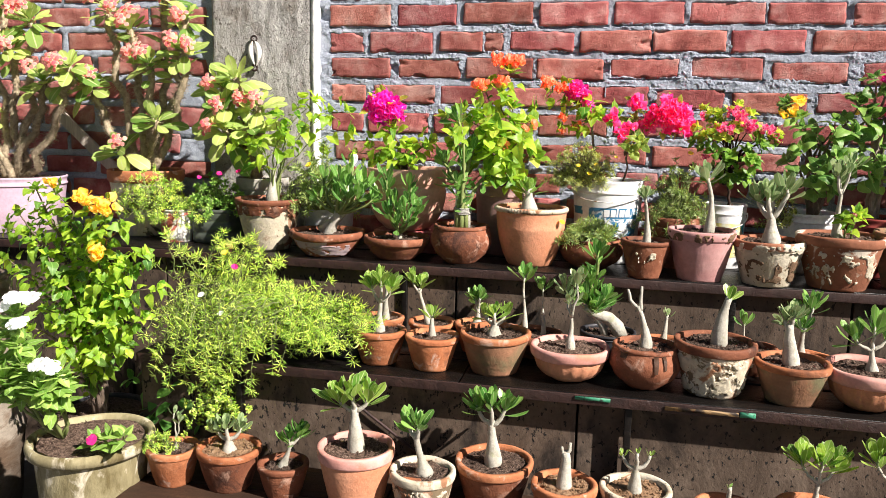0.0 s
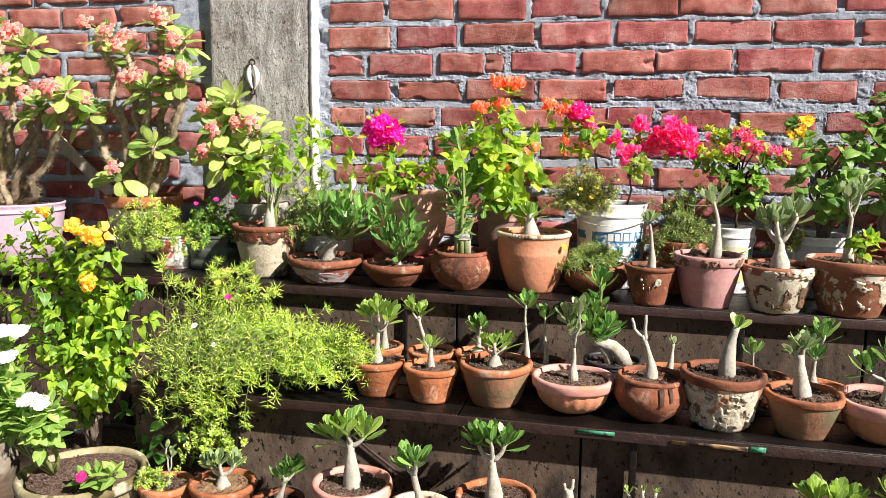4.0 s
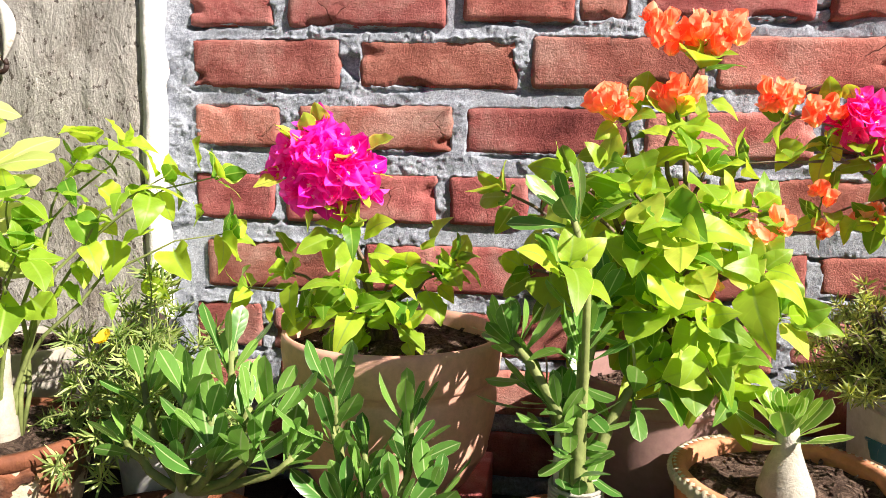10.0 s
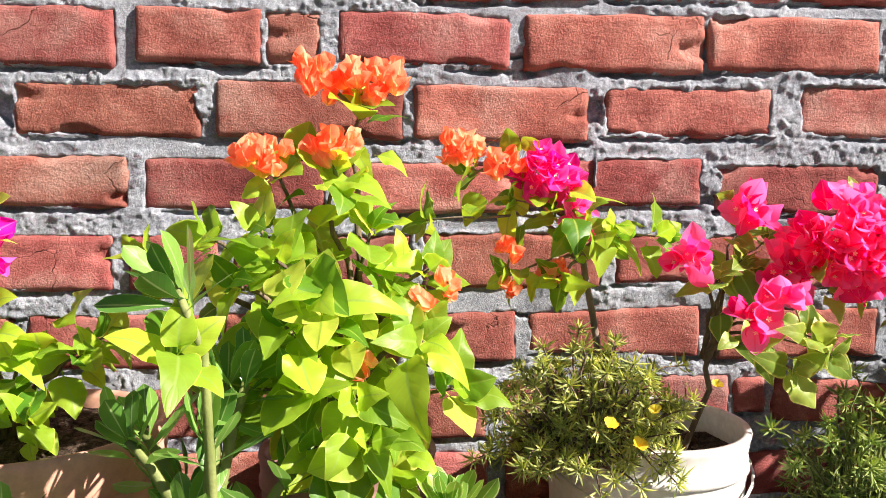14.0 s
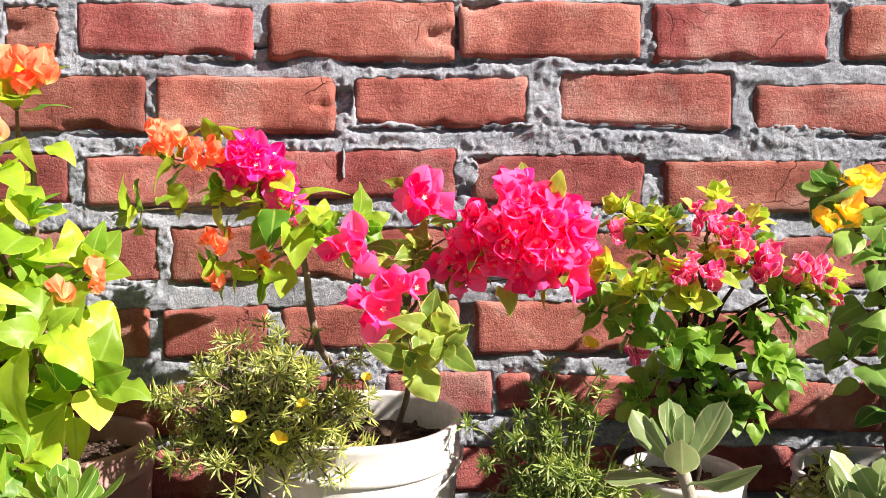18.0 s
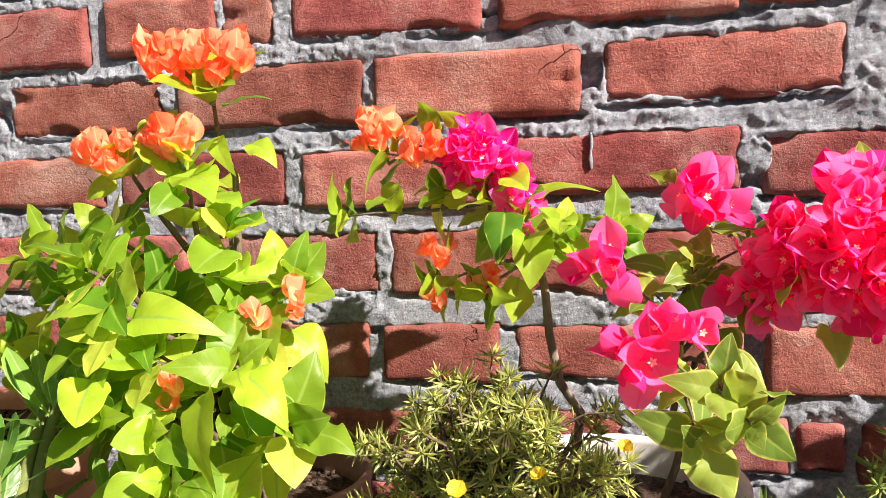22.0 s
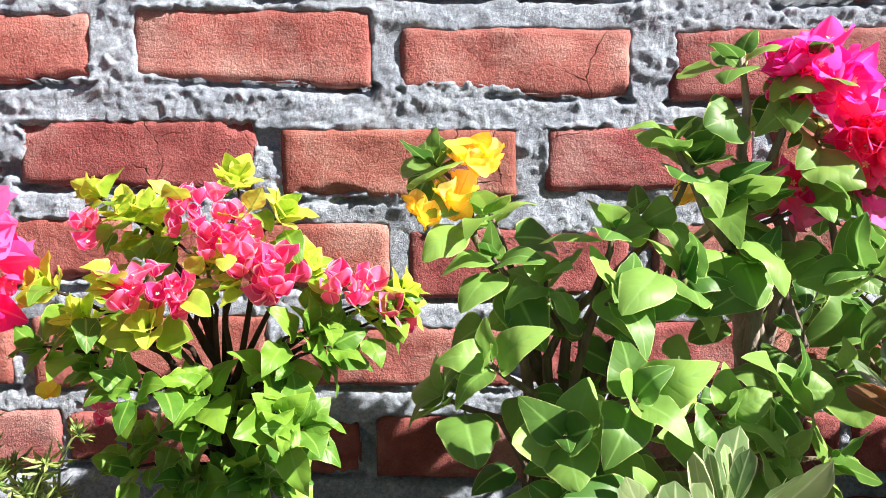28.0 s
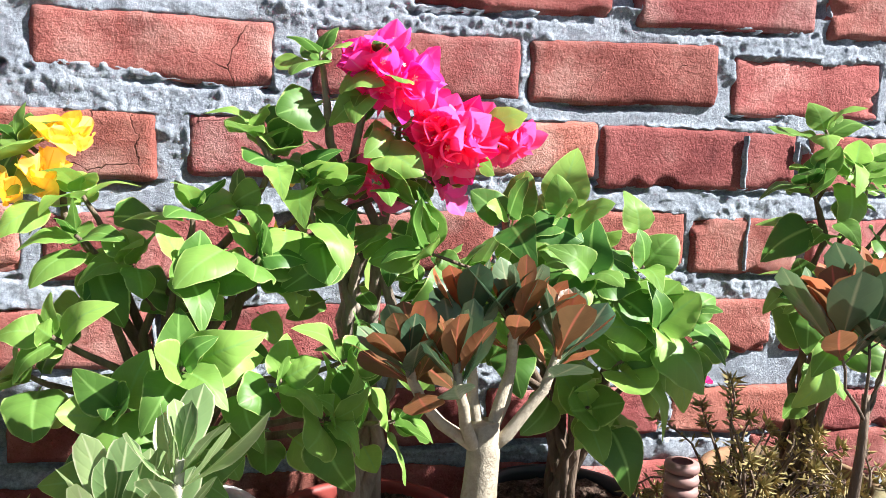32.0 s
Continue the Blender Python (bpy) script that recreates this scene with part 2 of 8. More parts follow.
def fired_brick():
    """Hand-moulded red brick: clouded colour, pale bloom, grit, hairline cracks and pits."""
    m, nt, nn, ll, bsdf = nodes_of("brick_clay")
    vec, rnd = shifted(nt)
    cloud = noise_tex(nt, vec, 13, 8, 0.62, 0.0)
    col = ramp(nt, [(0.27, (0.165, 0.048, 0.042)), (0.42, (0.29, 0.091, 0.077)), (0.56, (0.40, 0.148, 0.125)), (0.76, (0.55, 0.30, 0.26))])
    ll.new(cloud, col.inputs[0])
    bloom = ramp(nt, [(0.52, (0, 0, 0)), (0.70, (1, 1, 1))])
    ll.new(noise_tex(nt, vec, 7, 6, 0.65, 0.3), bloom.inputs[0])
    half = nn.new("ShaderNodeMath")
    half.operation = 'MULTIPLY'
    half.inputs[1].default_value = 0.55
    ll.new(bloom.outputs[0], half.inputs[0])
    out = mixed(nt, half.outputs[0], col.outputs[0], (0.58, 0.40, 0.35))
    lime = ramp(nt, [(0.70, (0, 0, 0)), (0.80, (0.55, 0.55, 0.55))])
    drag = nn.new("ShaderNodeMapping")
    drag.inputs["Scale"].default_value = (1.0, 1.0, 0.45)
    ll.new(vec, drag.inputs["Vector"])
    ll.new(noise_tex(nt, drag.outputs[0], 17, 7, 0.72), lime.inputs[0])
    out = mixed(nt, lime.outputs[0], out, (0.66, 0.60, 0.60))
    grit = noise_tex(nt, vec, 420, 3, 0.8)
    gr = ramp(nt, [(0.28, (0.45, 0.40, 0.38)), (0.42, (0.95, 0.95, 0.95)), (0.60, (1.03, 1.03, 1.03)), (0.70, (1.5, 1.5, 1.5))])
    ll.new(grit, gr.inputs[0])
    out = mixed(nt, 0.85, out, gr.outputs[0], "MULTIPLY")
    fold = nn.new("ShaderNodeMapping")
    fold.inputs["Scale"].default_value = (0.28, 1.0, 1.0)
    ll.new(vec, fold.inputs["Vector"])
    crease = noise_tex(nt, fold.outputs[0], 95, 6, 0.7, 0.3)
    warp = nn.new("ShaderNodeVectorMath")
    warp.operation = 'MULTIPLY_ADD'
    nz = nn.new("ShaderNodeTexNoise")
    nz.inputs["Scale"].default_value = 22
    nz.inputs["Detail"].default_value = 5
    ll.new(vec, nz.inputs["Vector"])
    warp.inputs[1].default_value = (0.05, 0.05, 0.05)
    ll.new(nz.outputs["Color"], warp.inputs[0])
    ll.new(vec, warp.inputs[2])
    vor = nn.new("ShaderNodeTexVoronoi")
    vor.feature = 'DISTANCE_TO_EDGE'
    vor.inputs["Scale"].default_value = 10
    ll.new(warp.outputs[0], vor.inputs["Vector"])
    gate = ramp(nt, [(0.58, (0, 0, 0)), (0.68, (1, 1, 1))])
    ll.new(noise_tex(nt, vec, 8, 3, 0.5), gate.inputs[0])
    cr = ramp(nt, [(0.0, (1, 1, 1)), (0.007, (0, 0, 0))])
    ll.new(vor.outputs["Distance"], cr.inputs[0])
    crack = nn.new("ShaderNodeMath")
    crack.operation = 'MULTIPLY'
    ll.new(cr.outputs[0], crack.inputs[0])
    ll.new(gate.outputs[0], crack.inputs[1])
    out = mixed(nt, crack.outputs[0], out, (0.13, 0.045, 0.036))
    hsv = nn.new("ShaderNodeHueSaturation")
    val = nn.new("ShaderNodeMapRange")
    val.inputs[3].default_value, val.inputs[4].default_value = 0.78, 1.22
    ll.new(rnd, val.inputs[0])
    ll.new(val.outputs[0], hsv.inputs["Value"])
    tw = nn.new("ShaderNodeMath")
    tw.operation = 'FRACT'
    mul = nn.new("ShaderNodeMath")
    mul.operation = 'MULTIPLY'
    mul.inputs[1].default_value = 7.31
    ll.new(rnd, mul.inputs[0])
    ll.new(mul.outputs[0], tw.inputs[0])
    hue = nn.new("ShaderNodeMapRange")
    hue.inputs[3].default_value, hue.inputs[4].default_value = 0.487, 0.507
    ll.new(tw.outputs[0], hue.inputs[0])
    ll.new(hue.outputs[0], hsv.inputs["Hue"])
    ll.new(out, hsv.inputs["Color"])
    ll.new(hsv.outputs[0], bsdf.inputs["Base Color"])
    bsdf.inputs["Roughness"].default_value = 0.93
    bsdf.inputs["Specular IOR Level"].default_value = 0.2
    last = None
    for h, dist, k in ((grit, 0.0016, 0.9), (crease, 0.0026, 0.6), (cloud, 0.008, 0.5), (noise_tex(nt, vec, 150, 4, 0.75), 0.0030, 0.8)):
        b = nn.new("ShaderNodeBump")
        b.inputs["Strength"].default_value = k
        b.inputs["Distance"].default_value = dist
        ll.new(h, b.inputs["Height"])
        if last:
            ll.new(last.outputs[0], b.inputs["Normal"])
        last = b
    b = nn.new("ShaderNodeBump")
    b.invert = True
    b.inputs["Strength"].default_value = 1.0
    b.inputs["Distance"].default_value = 0.004
    ll.new(crack.outputs[0], b.inputs["Height"])
    ll.new(last.outputs[0], b.inputs["Normal"])
    ll.new(b.outputs[0], bsdf.inputs["Normal"])
    return m


BRICK = fired_brick()


def cement():
    """Crumbling mortar: grains of several sizes pressed together, grey-blue and pale."""
    m, nt, nn, ll, bsdf = nodes_of("cement_mortar")
    vec, rnd = shifted(nt, 0.0)
    base = ramp(nt, [(0.25, (0.18, 0.205, 0.255)), (0.5, (0.325, 0.362, 0.430)), (0.75, (0.48, 0.525, 0.60))])
    ll.new(noise_tex(nt, vec, 24, 10, 0.74, 0.0), base.inputs[0])
    last = None
    for scale, detail, dist, k in ((900, 2, 0.0014, 0.65), (380, 6, 0.0034, 0.7), (130, 6, 0.0024, 0.3)):
        b = nn.new("ShaderNodeBump")
        b.inputs["Strength"].default_value = k
        b.inputs["Distance"].default_value = dist
        ll.new(noise_tex(nt, vec, scale, detail, 0.72), b.inputs["Height"])
        if last:
            ll.new(last.outputs[0], b.inputs["Normal"])
        last = b
    sand = ramp(nt, [(0.30, (0.50, 0.50, 0.52)), (0.50, (1.0, 1.0, 1.0)), (0.70, (1.65, 1.65, 1.62))])
    ll.new(noise_tex(nt, vec, 230, 5, 0.75), sand.inputs[0])
    ll.new(mixed(nt, 0.8, base.outputs[0], sand.outputs[0], 'MULTIPLY'), bsdf.inputs["Base Color"])
    ll.new(last.outputs[0], bsdf.inputs["Normal"])
    bsdf.inputs["Roughness"].default_value = 0.95
    bsdf.inputs["Specular IOR Level"].default_value = 0.15
    return m


MORTAR = cement()
CONCRETE = surface("weathered_concrete", [(0.25, (0.25, 0.24, 0.225)), (0.5, (0.38, 0.37, 0.35)), (0.75, (0.52, 0.51, 0.49))], scale=16, rough=0.93, bump=0.7, bscale=150,
                   patch=(0.24, 0.215, 0.19), pscale=9, pedge=(0.50, 0.66), stretch=(1.15, 1.0, 0.75), vary=0.0, speck=(0.12, 0.105, 0.095), sscale=105, sedge=0.60, deep=1.6)
PLASTER = surface("white_plaster", [(0.3, (0.72, 0.72, 0.72)), (0.7, (0.86, 0.86, 0.86))], scale=30, rough=0.9, bump=0.4, vary=0.0)
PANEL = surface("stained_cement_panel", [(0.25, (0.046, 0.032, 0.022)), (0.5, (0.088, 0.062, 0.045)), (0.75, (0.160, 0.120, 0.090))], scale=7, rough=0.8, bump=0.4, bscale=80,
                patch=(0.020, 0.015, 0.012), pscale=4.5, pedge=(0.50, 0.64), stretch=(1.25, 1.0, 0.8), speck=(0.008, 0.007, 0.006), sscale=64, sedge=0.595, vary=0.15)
FLOOR = surface("cement_floor", [(0.25, (0.07, 0.066, 0.062)), (0.55, (0.12, 0.113, 0.106)), (0.8, (0.18, 0.17, 0.16))], scale=2.5, rough=0.92, bump=0.4, bscale=60, patch=(0.11, 0.10, 0.09), pscale=1.4, vary=0.0)
DARKWOOD = surface("dark_painted_board", [(0.3, (0.0025, 0.0024, 0.0022)), (0.55, (0.0055, 0.0042, 0.0036)), (0.8, (0.018, 0.011, 0.008))], scale=9, rough=0.42, bump=0.35, bscale=60,
                   stretch=(0.4, 3.0, 3.0), patch=(0.030, 0.022, 0.017), pscale=6, pedge=(0.66, 0.76), vary=0.3, spec=0.3)
IRON = surface("rusty_iron", [(0.3, (0.018, 0.008, 0.007)), (0.6, (0.042, 0.017, 0.013)), (0.8, (0.09, 0.036, 0.023))], scale=20, rough=0.6, bump=0.4, vary=0.2, spec=0.5)
BENCHWOOD = surface("orange_brown_board", [(0.3, (0.025, 0.015, 0.010)), (0.6, (0.06, 0.03, 0.017)), (0.8, (0.16, 0.07, 0.032))], scale=8, rough=0.7, bump=0.4, stretch=(0.4, 3.0, 3.0), vary=0.2)
TERRA_LIGHT = surface("light_terracotta", [(0.25, (0.50, 0.20, 0.10)), (0.5, (0.60, 0.265, 0.15)), (0.75, (0.67, 0.34, 0.21))], scale=6, rough=0.85, bump=0.35, bscale=90, patch=(0.40, 0.165, 0.095), pscale=7, pedge=(0.60, 0.74), patch2=(0.64, 0.40, 0.29), vary=0.05)
TERRA = surface("terracotta", [(0.25, (0.25, 0.078, 0.032)), (0.5, (0.42, 0.15, 0.064)), (0.75, (0.54, 0.245, 0.125))], scale=11, rough=0.85, bump=0.45, bscale=90, patch=(0.19, 0.075, 0.04), pscale=9, pedge=(0.56, 0.68), patch2=(0.60, 0.42, 0.33), vary=0.16)
TERRA_DARK = surface("dark_wet_terracotta", [(0.25, (0.13, 0.045, 0.024)), (0.5, (0.22, 0.078, 0.04)), (0.75, (0.32, 0.13, 0.07))], scale=12, rough=0.78, bump=0.5, bscale=80, patch=(0.07, 0.03, 0.02), pscale=9, pedge=(0.55, 0.66), patch2=(0.42, 0.25, 0.18), vary=0.22)
TERRA_MOSS = surface("mossy_terracotta", [(0.25, (0.15, 0.09, 0.05)), (0.5, (0.30, 0.15, 0.085)), (0.75, (0.42, 0.21, 0.12))], scale=8, rough=0.85, bump=0.4, bscale=60, patch=(0.17, 0.15, 0.08), pscale=6, pedge=(0.5, 0.62), vary=0.15)
CREAM = surface("limewashed_clay", [(0.25, (0.38, 0.32, 0.22)), (0.5, (0.56, 0.50, 0.38)), (0.75, (0.68, 0.63, 0.52))], scale=9, rough=0.9, bump=0.6, bscale=80, patch=(0.30, 0.15, 0.08), pscale=7, pedge=(0.56, 0.60), patch2=(0.16, 0.12, 0.08), speck=(0.20, 0.14, 0.09), sscale=60, sedge=0.66, vary=0.1)
PEEL = surface("peeling_cream_clay", [(0.25, (0.26, 0.10, 0.05)), (0.5, (0.40, 0.17, 0.09)), (0.75, (0.46, 0.22, 0.13))], scale=8, rough=0.9, bump=0.6, bscale=60, patch=(0.60, 0.52, 0.40), pscale=7, pedge=(0.49, 0.53), patch2=(0.20, 0.15, 0.09), vary=0.08)
RIMPEEL = surface("peeled_brown_clay", [(0.25, (0.17, 0.06, 0.03)), (0.5, (0.28, 0.11, 0.06)), (0.75, (0.37, 0.16, 0.09))], scale=8, rough=0.85, bump=0.4, bscale=60, patch=(0.62, 0.55, 0.45), pscale=9, pedge=(0.56, 0.6), vary=0.1)
MAUVEPATCH = surface("mauve_stained_clay", [(0.25, (0.17, 0.055, 0.03)), (0.5, (0.27, 0.095, 0.055)), (0.75, (0.35, 0.15, 0.09))], scale=8, rough=0.8, bump=0.35, bscale=60, patch=(0.50, 0.36, 0.40), pscale=7, pedge=(0.56, 0.6), vary=0.1)
PINK = surface("pink_painted_clay", [(0.25, (0.50, 0.22, 0.18)), (0.5, (0.66, 0.33, 0.28)), (0.75, (0.74, 0.44, 0.38))], scale=8, rough=0.7, bump=0.2, bscale=60, patch=(0.50, 0.19, 0.09), pscale=6, pedge=(0.58, 0.70), vary=0.08)
DUSTPINK = surface("dusty_pink_clay", [(0.25, (0.36, 0.17, 0.16)), (0.5, (0.50, 0.26, 0.25)), (0.75, (0.60, 0.36, 0.34))], scale=8, rough=0.8, bump=0.25, bscale=60, patch=(0.30, 0.12, 0.07), pscale=7, pedge=(0.62, 0.7), vary=0.05)
SALMON = surface("salmon_plastic", [(0.3, (0.70, 0.37, 0.275)), (0.7, (0.78, 0.47, 0.37))], scale=6, rough=0.5, bump=0.05, vary=0.05, spec=0.4)
TUB = surface("brown_mauve_plastic", [(0.3, (0.26, 0.15, 0.14)), (0.7, (0.36, 0.22, 0.20))], scale=6, rough=0.55, bump=0.06, vary=0.05, spec=0.4)
LILAC = surface("lilac_plastic", [(0.3, (0.46, 0.33, 0.42)), (0.7, (0.58, 0.43, 0.52))], scale=5, rough=0.55, bump=0.08, vary=0.05, patch=(0.50, 0.43, 0.38), pscale=4, spec=0.4)
WHITEPL = surface("white_plastic", [(0.3, (0.66, 0.67, 0.68)), (0.7, (0.80, 0.81, 0.82))], scale=7, rough=0.45, bump=0.05, vary=0.03, patch=(0.52, 0.48, 0.42), pscale=9, pedge=(0.64, 0.72), spec=0.45)
BLUEPRINT = surface("blue_print", [(0.3, (0.02, 0.12, 0.26)), (0.7, (0.05, 0.22, 0.40))], scale=30, rough=0.5, bump=0.05, vary=0.0, patch=(0.55, 0.60, 0.65), pscale=26, pedge=(0.55, 0.6))
BLUEWORN = surface("flaked_blue_print", [(0.3, (0.62, 0.64, 0.66)), (0.7, (0.76, 0.77, 0.78))], scale=14, rough=0.5, bump=0.05, vary=0.0, patch=(0.05, 0.20, 0.34), pscale=24, pedge=(0.50, 0.53))
YELLOWPRINT = surface("faded_yellow_print", [(0.35, (0.62, 0.66, 0.60)), (0.5, (0.78, 0.66, 0.22)), (0.65, (0.70, 0.70, 0.62))], scale=20, rough=0.5, bump=0.05, vary=0.0, patch=(0.10, 0.46, 0.58), pscale=24, pedge=(0.56, 0.60))
BLACKPL = surface("black_plastic", [(0.3, (0.012, 0.013, 0.016)), (0.7, (0.03, 0.032, 0.04))], scale=8, rough=0.5, bump=0.1, vary=0.1, spec=0.45)
BOTTLE = surface("dull_grey_green_plastic", [(0.3, (0.045, 0.055, 0.045)), (0.6, (0.10, 0.115, 0.095)), (0.8, (0.17, 0.18, 0.155))], scale=9, rough=0.45, bump=0.2, vary=0.1, spec=0.5)
DRUMCOAT = surface("stained_drum", [(0.3, (0.17, 0.14, 0.105)), (0.6, (0.30, 0.26, 0.21)), (0.8, (0.42, 0.38, 0.32))], scale=5, rough=0.85, bump=0.35, bscale=60, patch=(0.15, 0.10, 0.065), pscale=3, pedge=(0.52, 0.66), patch2=(0.10, 0.06, 0.035), stretch=(1, 1, 2.5), vary=0.0)
GREYPOT = surface("grey_cement", [(0.3, (0.25, 0.235, 0.21)), (0.6, (0.40, 0.38, 0.34)), (0.8, (0.50, 0.47, 0.42))], scale=7, rough=0.9, bump=0.35, bscale=60, patch=(0.16, 0.14, 0.11), pscale=4, pedge=(0.58, 0.7), vary=0.1)
MOSSPOT = surface("mossy_cream_cement", [(0.25, (0.12, 0.095, 0.042)), (0.5, (0.27, 0.235, 0.13)), (0.75, (0.43, 0.385, 0.245))], scale=9, rough=0.9, bump=0.6, bscale=60, patch=(0.12, 0.095, 0.04), pscale=7, pedge=(0.54, 0.62), patch2=(0.55, 0.50, 0.38), stretch=(1, 1, 0.45), vary=0.05)
REDTIN = surface("red_and_white_tin", [(0.3, (0.42, 0.10, 0.07)), (0.7, (0.52, 0.17, 0.12))], scale=9, rough=0.5, bump=0.15, vary=0.0, patch=(0.66, 0.64, 0.60), pscale=10, pedge=(0.5, 0.54), spec=0.5)
REDPL = surface("dark_red_plastic", [(0.3, (0.20, 0.035, 0.03)), (0.7, (0.30, 0.06, 0.05))], scale=9, rough=0.5, bump=0.1, vary=0.0)
SOIL = surface("potting_soil", [(0.27, (0.022, 0.013, 0.009)), (0.47, (0.085, 0.051, 0.036)), (0.68, (0.31, 0.215, 0.165))], scale=95, rough=0.95, bump=1.0, bscale=160, vary=0.3, dist=1.5)
DRYSOIL = surface("sandy_soil", [(0.25, (0.16, 0.09, 0.05)), (0.5, (0.30, 0.18, 0.10)), (0.75, (0.42, 0.28, 0.17))], scale=45, rough=0.95, bump=1.0, bscale=160, vary=0.1)
CAUDEX = surface("pale_grey_bark", [(0.25, (0.29, 0.275, 0.215)), (0.5, (0.43, 0.41, 0.345)), (0.75, (0.54, 0.52, 0.455))], scale=40, rough=0.7, bump=0.3, bscale=200, vary=0.12, patch=(0.33, 0.33, 0.22), pscale=30, pedge=(0.6, 0.7))
GREENSTEM = surface("green_stem", [(0.3, (0.13, 0.17, 0.05)), (0.7, (0.26, 0.30, 0.11))], scale=30, rough=0.6, bump=0.2, vary=0.15)
PALEBARK = surface("pale_grey_brown_bark", [(0.3, (0.16, 0.12, 0.095)), (0.6, (0.36, 0.30, 0.25)), (0.8, (0.50, 0.45, 0.39))], scale=50, rough=0.85, bump=0.5, bscale=220, stretch=(1, 1, 0.3), vary=0.1)
TANBARK = surface("pale_tan_bark", [(0.25, (0.30, 0.255, 0.19)), (0.5, (0.44, 0.385, 0.30)), (0.75, (0.55, 0.495, 0.40))], scale=40, rough=0.8, bump=0.35, bscale=200, vary=0.08, patch=(0.28, 0.23, 0.17), pscale=30, pedge=(0.6, 0.7))
DARKBARK = surface("dark_brown_bark", [(0.3, (0.030, 0.018, 0.014)), (0.6, (0.065, 0.040, 0.030)), (0.8, (0.12, 0.08, 0.06))], scale=60, rough=0.9, bump=0.5, bscale=220, stretch=(1, 1, 0.3), vary=0.1)
BARK = surface("brown_bark", [(0.3, (0.10, 0.07, 0.05)), (0.6, (0.22, 0.165, 0.125)), (0.8, (0.34, 0.28, 0.22))], scale=60, rough=0.9, bump=0.6, bscale=220, stretch=(1, 1, 0.25), vary=0.15)
THORNY = surface("thorny_bark", [(0.3, (0.20, 0.15, 0.095)), (0.7, (0.60, 0.50, 0.35))], scale=60, rough=0.9, bump=0.6, bscale=220, vary=0.1)
GREENPAINT = surface("green_paint", [(0.3, (0.03, 0.16, 0.09)), (0.7, (0.06, 0.30, 0.18))], scale=25, rough=0.5, bump=0.2, vary=0.0, patch=(0.02, 0.02, 0.02), pscale=30)
OCHREPAINT = surface("flaked_ochre_paint", [(0.3, (0.20, 0.12, 0.05)), (0.7, (0.42, 0.27, 0.12))], scale=25, rough=0.6, bump=0.2, vary=0.0, patch=(0.02, 0.013, 0.01), pscale=22, pedge=(0.48, 0.55), stretch=(0.4, 1, 1))
DRIP = surface("dark_dried_drip", [(0.3, (0.05, 0.025, 0.015)), (0.7, (0.10, 0.05, 0.03))], scale=40, rough=0.6, bump=0.2, vary=0.0)
STICKWOOD = surface("grey_weathered_wood", [(0.3, (0.34, 0.29, 0.25)), (0.7, (0.55, 0.49, 0.43))], scale=20, rough=0.9, bump=0.4, stretch=(3, 3, 0.3), vary=0.0)
STEEL = surface("worn_enamel", [(0.3, (0.55, 0.54, 0.52)), (0.7, (0.78, 0.77, 0.74))], scale=25, rough=0.45, bump=0.1, vary=0.0, patch=(0.30, 0.15, 0.06), pscale=20, pedge=(0.6, 0.66))
STRING = surface("grey_string", [(0.3, (0.30, 0.29, 0.26)), (0.7, (0.45, 0.44, 0.40))], scale=60, rough=0.9, bump=0.5, vary=0.0)

L_BOUG = leafy("bougainvillea_leaf", (0.085, 0.235, 0.02), (0.44, 0.61, 0.055), edge=(0.55, 0.66, 0.12), edge_at=0.95, rib=(0.30, 0.46, 0.09), through_light=0.42, rough=0.42, spec=0.4)
L_BOUGDARK = leafy("dark_bougainvillea_leaf", (0.058, 0.160, 0.03), (0.27, 0.445, 0.095), edge=(0.46, 0.60, 0.20), edge_at=0.91, rib=(0.23, 0.41, 0.11), through_light=0.26, rough=0.46, spec=0.32)
L_LIME = leafy("variegated_leaf", (0.07, 0.19, 0.025), (0.24, 0.42, 0.05), edge=(0.42, 0.56, 0.12), rib=(0.24, 0.40, 0.08), through_light=0.30, edge_at=0.93)
L_YOUNG = leafy("young_lime_leaf", (0.26, 0.42, 0.04), (0.62, 0.67, 0.11), edge=(0.70, 0.70, 0.18), rib=(0.3, 0.42, 0.06), through_light=0.36, edge_at=0.85)
L_CREAMEDGE = leafy("cream_edged_leaf", (0.13, 0.24, 0.04), (0.34, 0.44, 0.08), edge=(0.54, 0.60, 0.17), rib=(0.3, 0.42, 0.10), through_light=0.36, edge_at=0.80)
L_ADEN = leafy("adenium_leaf", (0.05, 0.17, 0.03), (0.23, 0.43, 0.085), rib=(0.36, 0.48, 0.22), edge=(0.46, 0.56, 0.28), edge_at=0.95, through_light=0.22, rough=0.30, spec=0.5)
L_ADENPALE = leafy("pale_adenium_leaf", (0.12, 0.21, 0.08), (0.32, 0.42, 0.19), rib=(0.45, 0.52, 0.30), edge=(0.54, 0.56, 0.38), edge_at=0.86, through_light=0.25, rough=0.38)
L_ADENLIME = leafy("fresh_adenium_leaf", (0.11, 0.26, 0.04), (0.36, 0.52, 0.10), rib=(0.50, 0.60, 0.28), edge=(0.62, 0.66, 0.40), edge_at=0.84, through_light=0.33, rough=0.35)
L_GLOSS = leafy("dark_glossy_leaf", (0.055, 0.115, 0.065), (0.15, 0.22, 0.12), rib=(0.26, 0.30, 0.18), through_light=0.12, rough=0.3, spec=0.5)
L_BRONZE = leafy("bronze_leaf", (0.13, 0.085, 0.04), (0.42, 0.15, 0.07), rib=(0.45, 0.14, 0.09), through_light=0.28, rough=0.3, spec=0.5)
